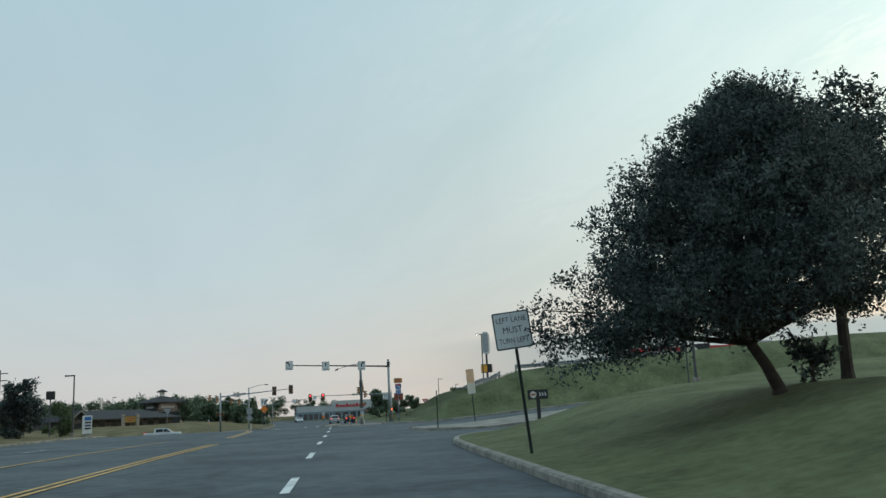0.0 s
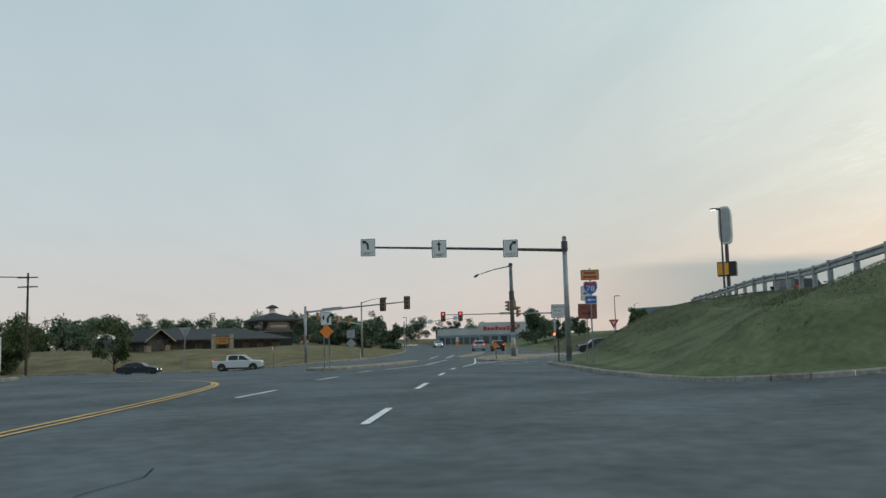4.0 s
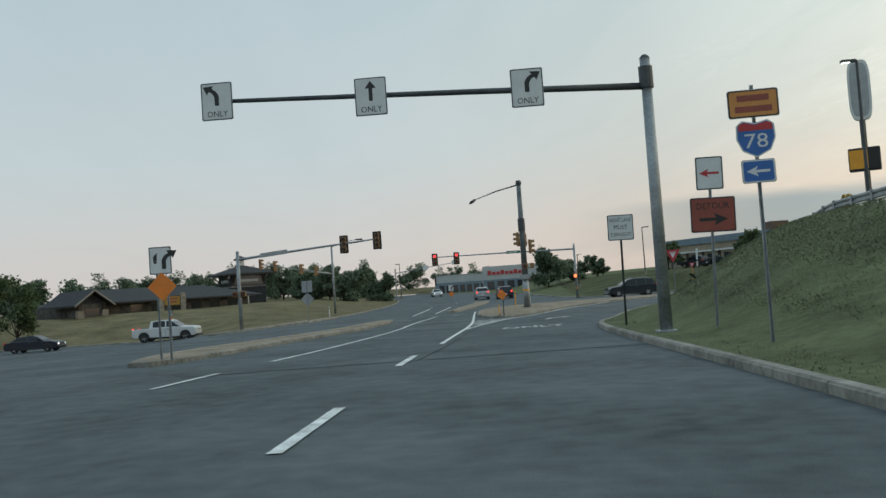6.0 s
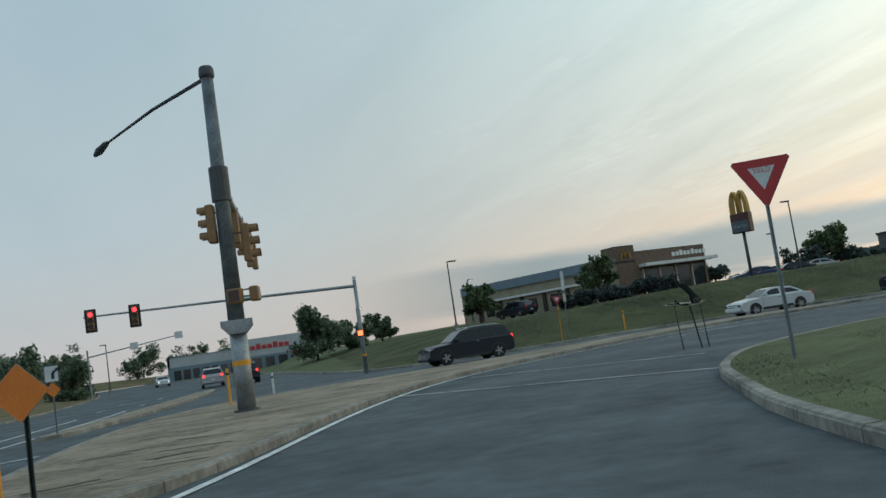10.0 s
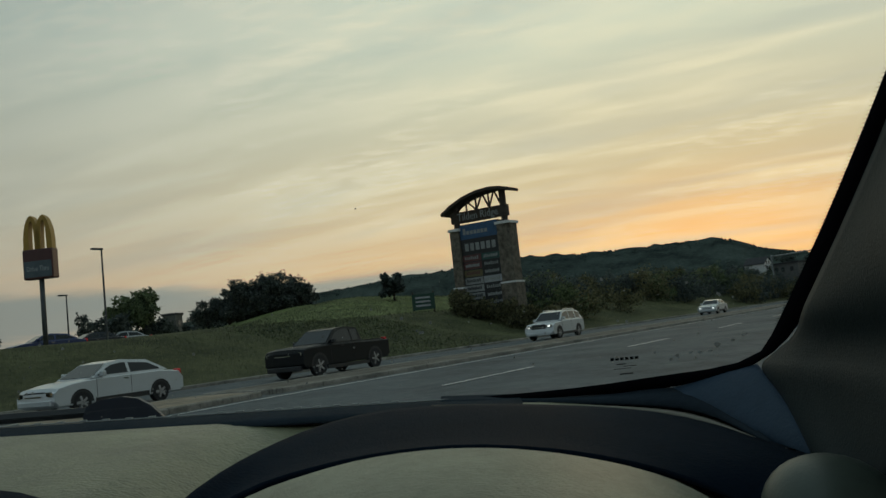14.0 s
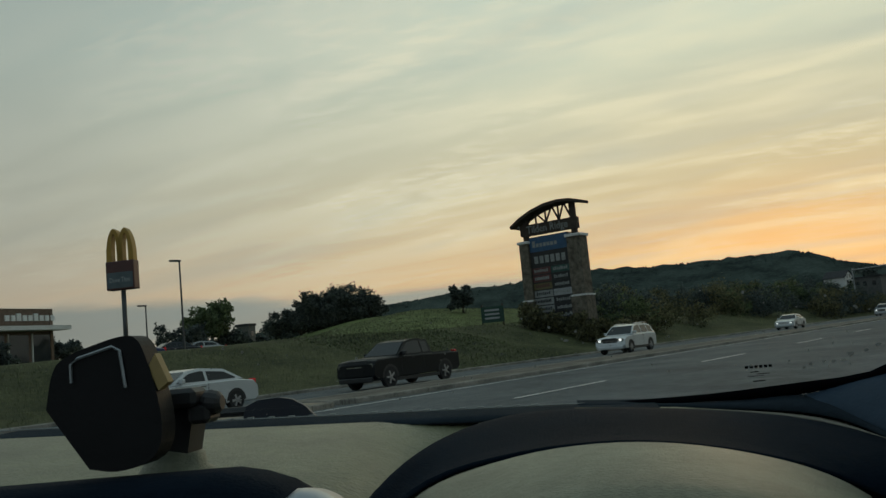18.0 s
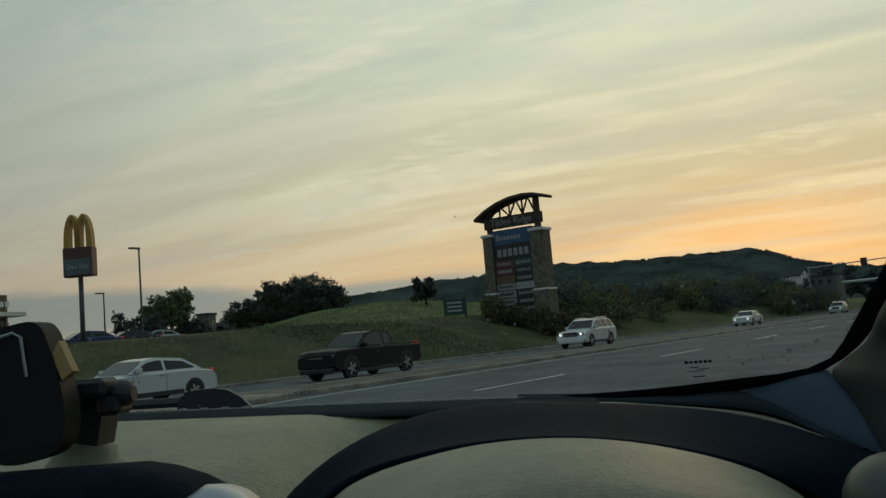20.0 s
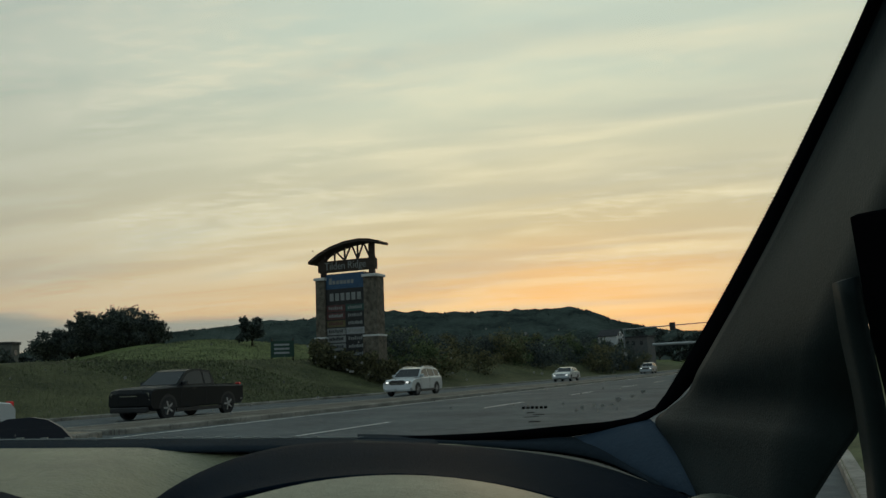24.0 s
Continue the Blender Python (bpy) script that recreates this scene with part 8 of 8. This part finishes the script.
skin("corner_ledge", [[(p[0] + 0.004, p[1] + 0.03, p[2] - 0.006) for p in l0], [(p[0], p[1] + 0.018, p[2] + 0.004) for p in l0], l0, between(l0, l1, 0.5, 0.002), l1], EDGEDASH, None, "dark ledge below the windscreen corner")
skin("cream_strip", [[(p[0], p[1], p[2] - 0.004) for p in l1], between(l1, l2, 0.5, -0.001), l2], CREAMTRIM, None, "pale cream strip beside the visor")
rows = []
for q in range(13):
    b = -1 + 2 * q / 12
    k_ = math.sqrt(max(0.0, 1 - b * b * 0.99))
    rows.append([(0.218 + 0.046 * math.cos(a) * k_, 0.60 + 0.05 * b + 0.012 * math.cos(a), -0.150 + 0.046 * math.sin(a) ** 0.8 * k_ - 0.006 * math.cos(a)) for a in np.linspace(0, math.pi, 18)])
skin("side_vent", rows, mat("grey_green_vent_plastic", (0.055, 0.068, 0.054), 0.45, 0, 0.12, 12.0, 0.05, 400, 0.4), None, "rounded grey-green side vent", 0.002)


# windscreen pillar with its black glass band: both edges rake back steeply towards the driver
def outer_edge(z):
    return (0.2668 + 0.1476 * z - 0.4477 * z * z, 0.7479 - 1.3935 * z - 0.07 * z * z, z)


def inner_edge(z):
    return (0.2655 + 0.1948 * z - 0.4558 * z * z, 0.705 - 1.2034 * z - 0.085 * z * z, z)


foot_l = curve([(-0.30, 0.982, -0.0680), (-0.166, 0.9722, -0.0722), (-0.004, 0.9522, -0.0772), (0.077, 0.9232, -0.0762), (0.131, 0.9017, -0.074), (0.181, 0.8768, -0.0699), (0.228, 0.8509, -0.0653), (0.2525, 0.8334, -0.0590), (0.2590, 0.8155, -0.0485), outer_edge(-0.033), outer_edge(-0.01), outer_edge(0.05), outer_edge(0.12), outer_edge(0.2), outer_edge(0.3), outer_edge(0.42)], 56)
inner = curve([(-0.30, 0.972, -0.0700), (-0.165, 0.9627, -0.0745), (-0.004, 0.9426, -0.0789), (0.076, 0.9191, -0.0817), (0.130, 0.9034, -0.0836), (0.181, 0.882, -0.0822), (0.211, 0.8611, -0.0762), (0.226, 0.848, -0.0714), (0.2483, 0.829, -0.0644), (0.2605, 0.805, -0.0535), (0.2668, 0.762, -0.034), inner_edge(-0.01), inner_edge(0.05), inner_edge(0.12), inner_edge(0.2), inner_edge(0.3), inner_edge(0.42)], 56)
skin("glass_band", [foot_l, inner], FRIT, None, "black band along the windscreen edge", 0.002)
front = [(0.243, 0.66, -0.15), (0.250, 0.73, -0.12), (0.255, 0.785, -0.09), (0.2515, 0.824, -0.066), (0.2605, 0.803, -0.054), (0.2665, 0.762, -0.039)] + [inner_edge(z) for z in (-0.02, 0.0, 0.05, 0.1, 0.2, 0.3, 0.42)]
rear = [(0.245, 0.59, -0.15), (0.2500, 0.563, -0.12), (0.256, 0.536, -0.09), (0.2610, 0.513, -0.066), (0.2640, 0.502, -0.054), (0.262, 0.489, -0.039), (0.251, 0.468, -0.02), (0.238, 0.452, 0.0), (0.23, 0.39, 0.05), (0.225, 0.33, 0.1), (0.22, 0.21, 0.2), (0.20, 0.09, 0.3), (0.18, -0.05, 0.42)]
bulge = [(p[0] - 0.001, p[1] - 0.030, p[2]) for p in front]
swell = [(a[0] * 0.6 + b[0] * 0.4 + 0.006, a[1] * 0.6 + b[1] * 0.4, a[2]) for a, b in zip(front, rear)]
skin("pillar", [chaikin3(r, 2) for r in (front, between(front, bulge, 0.4), bulge, between(bulge, swell, 0.5), swell, between(swell, rear, 0.5), rear)], PILLARTRIM, None, "dark grey moulded windscreen pillar trim", 0.005)
# bluish highlight low on the pillar, put into the foot's colour
f0 = [(0.176, 0.886, -0.0830), (0.190, 0.876, -0.0810), (0.205, 0.865, -0.0780), (0.222, 0.851, -0.0725), (0.2385, 0.837, -0.0675), (0.252, 0.824, -0.0640)]
f1 = [(0.190, 0.862, -0.0850), (0.203, 0.846, -0.0860), (0.218, 0.828, -0.0850), (0.234, 0.813, -0.0815), (0.246, 0.806, -0.0780), (0.2545, 0.800, -0.0760)]
f2 = [(0.198, 0.850, -0.0872), (0.2138, 0.820, -0.1003), (0.226, 0.795, -0.1040), (0.238, 0.775, -0.1040), (0.248, 0.763, -0.1020), (0.2555, 0.755, -0.0990)]
f3 = [(0.200, 0.845, -0.0925), (0.2155, 0.815, -0.1050), (0.227, 0.780, -0.1165), (0.236, 0.745, -0.1270), (0.243, 0.710, -0.1350), (0.248, 0.680, -0.1420)]
skin("pillar_foot", [curve([(p[0] - 0.004, p[1] + 0.012, p[2] + 0.001) for p in f0], 16), curve(f0, 16), curve(f1, 16), curve(f2, 16), curve(f3, 16)], BLUETRIM, None, "pillar foot with its blue highlight as colour", 0.004)
# the side window's seal and the door edge behind it
skin("window_seal", [curve([(0.2250, 0.435, 0.03), (0.2349, 0.45, 0.004), (0.2526, 0.47, -0.0312), (0.2598, 0.48, -0.0574), (0.2680, 0.49, -0.083), (0.2719, 0.50, -0.12)], 14), curve([(0.222, 0.415, 0.03), (0.2348, 0.43, 0.0), (0.246, 0.44, -0.0361), (0.253, 0.45, -0.064), (0.2566, 0.46, -0.12)], 14)], PILLARTRIM, None, "grey side window seal", 0.006)
skin("door_panel", [[(0.215, 0.40, 0.06), (0.2355, 0.425, 0.0), (0.2475, 0.435, -0.036), (0.2580, 0.455, -0.13)], [(0.30, 0.22, 0.06), (0.32, 0.22, 0.0), (0.34, 0.22, -0.05), (0.35, 0.22, -0.15)]], FRIT, None, "black door edge beside the driver", 0.006)
# wiper root beyond the pad and its arm
part("wiper_cover", prism([(-0.44, E_ - 0.10), (-0.438, E_ - 0.06), (-0.434, E_ - 0.050), (-0.418, E_ - 0.0435), (-0.392, E_ - 0.0425), (-0.375, E_ - 0.046), (-0.360, E_ - 0.055), (-0.348, E_ - 0.068), (-0.342, E_ - 0.10)], 1.03, 1.038), BLUEBLACK, cabin, "dark wiper root cover")
part("wiper_arm", tube([(-0.43, 1.1, E_ - 0.06), (-0.55, 1.11, E_ - 0.058), (-0.72, 1.12, E_ - 0.056)], 0.007, 6), BLACKTRIM, cabin)
# slender frame under the dashboard that carries it
frame_bar = part("cross_beam", tube([(-0.62, 0.80, E_ - 0.135), (0.0, 0.80, E_ - 0.15), (0.24, 0.78, E_ - 0.17)], 0.018, 8), BLACKTRIM, cabin, "dark steel beam under the dashboard")
for s in (-0.60, 0.22):
    part("stay", tube([(s, 0.80, E_ - 0.15), (s, 0.86, 0.4), (s, 0.90, 0.0)], [0.014, 0.014, 0.02], 6), BLACKTRIM, cabin)
part("steering_column", tube([(-0.01, 0.50, E_ - 0.15), (-0.01, 0.66, E_ - 0.24), (-0.01, 0.90, 0.0)], [0.03, 0.025, 0.02], 8), BLACKTRIM, cabin)

# phone holder on a suction foot
ph = thing("phone_holder", pose(EYE_X, EYE_Y, floor_z - 0.010, 0, 0, -60.5) @ pose(-0.048, 0.0, 0), "black phone holder on a pale suction foot on the dashboard", "phone holder")


def pbox(name, x0, x1, y0, y1, z0, z1, m_, label="", bev=0.003):
    return part(name, box(x0, x1, y0, y1, E_ + z0, E_ + z1, bev), m_, ph, label)


part("suction_foot", tube([(-0.278, 0.585, E_ - 0.092), (-0.278, 0.585, E_ - 0.068), (-0.278, 0.585, E_ - 0.062), (-0.278, 0.585, E_ - 0.056), (-0.276, 0.585, E_ - 0.046)], [0.033, 0.032, 0.028, 0.022, 0.019], 24), HOODTOP, ph, "pale ribbed suction foot", True)
part("stem", prism([(-0.288, E_ - 0.05), (-0.264, E_ - 0.05), (-0.256, E_ - 0.012), (-0.288, E_ - 0.012)], 0.572, 0.598), BLACKTRIM, ph)
pbox("cradle_arm", -0.284, -0.247, 0.55, 0.575, -0.016, -0.003, BLACKTRIM)
part("clamp_knob", tube([(-0.247, 0.565, E_ - 0.012), (-0.243, 0.565, E_ - 0.014), (-0.236, 0.565, E_ - 0.015), (-0.233, 0.565, E_ - 0.015)], [0.007, 0.009, 0.008, 0.005], 14), BLACKTRIM, ph)
pbox("clamp_jaw", -0.256, -0.240, 0.556, 0.58, -0.028, -0.014, BLACKTRIM)
body_o = chaikin([(-0.333, -0.008), (-0.328, 0.018), (-0.318, 0.026), (-0.280, 0.036), (-0.268, 0.034), (-0.262, 0.018), (-0.253, -0.020), (-0.258, -0.045), (-0.285, -0.052), (-0.305, -0.048)], 2)
phone = part("cradle_back", prism([(x, z + E_) for x, z in body_o], 0.515, 0.535), mat("black_cradle_plastic", (0.009, 0.009, 0.010), 0.6, 0, 0.15, 12.0, 0.05, 300, 0.2), ph, "rounded black cradle back")
part("rim_line", tube([(x, 0.514, z + E_) for x, z in ((-0.314, 0.008), (-0.314, 0.020), (-0.309, 0.0235), (-0.285, 0.029), (-0.280, 0.026), (-0.277, 0.002))], 0.0011, 5), STEEL, phone, "grey rim line")
yl = part("reflector", prism([(-0.262, E_ + 0.014), (-0.257, E_ + 0.022), (-0.249, E_ + 0.003), (-0.256, E_ - 0.002)], 0.516, 0.524), YELLOWTAB, ph, "dull yellow label")

# windscreen glass with its marks and the season's specks
SCREEN = bpy.data.materials.new("windscreen_glass")
SCREEN.use_nodes = True
sn, sl = SCREEN.node_tree.nodes, SCREEN.node_tree.links
sn.clear()
s_out, s_mix, s_tr, s_gl = sn.new("ShaderNodeOutputMaterial"), sn.new("ShaderNodeMixShader"), sn.new("ShaderNodeBsdfTransparent"), sn.new("ShaderNodeBsdfGlossy")
s_tr.inputs[0].default_value = (0.97, 0.985, 0.975, 1)
s_gl.inputs["Roughness"].default_value = 0.02
s_mix.inputs[0].default_value = 0.03
sl.new(s_tr.outputs[0], s_mix.inputs[1])
sl.new(s_gl.outputs[0], s_mix.inputs[2])
sl.new(s_mix.outputs[0], s_out.inputs[0])
SPECK = mat("dried_speck", (0.34, 0.33, 0.30), 0.8, 0, 0.3, 40.0)


def screen_y(x, z):
    base = np.interp(x, [-0.7, -0.1, -0.03, 0.155, 0.257, 0.32], [0.985, 0.975, 0.958, 0.895, 0.852, 0.82])
    return float(base) - 1.39 * (z + 0.075)


edge_z = [-0.07, -0.062, -0.05, -0.033] + [0.02 * k for k in range(22)]
edge_x = [0.18, 0.24, 0.257] + [outer_edge(z)[0] for z in edge_z[3:]]
rows = []
for z in np.linspace(-0.072, 0.42, 12):
    xe = float(np.interp(z, edge_z, edge_x)) + 0.01
    rows.append([(x, screen_y(x, z), z) for x in np.linspace(-0.68, xe, 24)])
glass = loft("windscreen", rows, SCREEN, None, "clear windscreen with dried specks")
glass.visible_shadow = False
rng = random.Random(31)
bm = bmesh.new()
for k in range(170):
    x, z = rng.uniform(-0.62, 0.36), rng.uniform(-0.05, 0.30) if k % 9 == 0 else rng.uniform(-0.058, 0.03)
    if x > float(np.interp(z, edge_z, edge_x)) - 0.02:
        continue
    r = rng.choice((0.0004, 0.0005, 0.0007, 0.0007, 0.001, 0.0014)) * (1.0 if z < 0.03 else 0.45)
    y = screen_y(x, z) - 0.002
    bm.faces.new([bm.verts.new((x + r * rng.uniform(0.7, 1.3) * math.cos(a), y, z + E_ + r * rng.uniform(0.7, 1.3) * math.sin(a))) for a in (0, 1.05, 2.1, 3.14, 4.2, 5.25)])
for k in range(9):
    x, z = 0.185 + 0.0065 * k + rng.uniform(-.005, .005), -0.055 + 0.0025 * k + rng.uniform(-.004, .004)
    r = rng.uniform(0.0015, 0.0035)
    bm.faces.new([bm.verts.new((x + r * rng.uniform(0.6, 1.4) * math.cos(a), screen_y(x, z) - 0.002, z + E_ + 0.5 * r * rng.uniform(0.6, 1.4) * math.sin(a))) for a in (0, 1.05, 2.1, 3.14, 4.2, 5.25)])
tagged(part("dried_specks", bm, SPECK, glass, "pale dried specks on the glass"), kind="stuff")
# certification marks: plain bars
for k in range(6):
    x = 0.1330 + k * 0.0042
    part("glass_mark", box(x, x + 0.0032, screen_y(x, -0.0490) - 0.003, screen_y(x, -0.0490) - 0.0027, E_ - 0.0505, E_ - 0.0480), FRIT, glass)
for x0, x1, z0, z1 in ((0.139, 0.147, 0.0550, 0.0542), (0.145, 0.157, 0.0572, 0.0566), (0.137, 0.153, 0.0594, 0.0589), (0.143, 0.155, 0.0650, 0.0640)):
    part("glass_mark", box(x0, x1, screen_y(x0, -z0) - 0.003, screen_y(x0, -z0) - 0.0027, E_ - z0, E_ - z1), FRIT, glass)
# dotted edge of the black band
bm = bmesh.new()
for q in range(150):
    z = -0.03 + q * 0.0021
    xe = float(np.interp(z, edge_z, edge_x))
    for j in (0, 1):
        r = 0.00045 - 0.00012 * j
        x = xe - 0.0007 - 0.0011 * j
        y = outer_edge(z)[1] + 0.4 * (xe - x)
        bm.faces.new([bm.verts.new((x + r * math.cos(a), y, z + E_ + r * math.sin(a))) for a in (0.3, 1.35, 2.4, 3.44, 4.5, 5.55)])
tagged(part("dotted_edge", bm, FRIT, glass, "dotted black edge of the glass band"), kind="stuff")
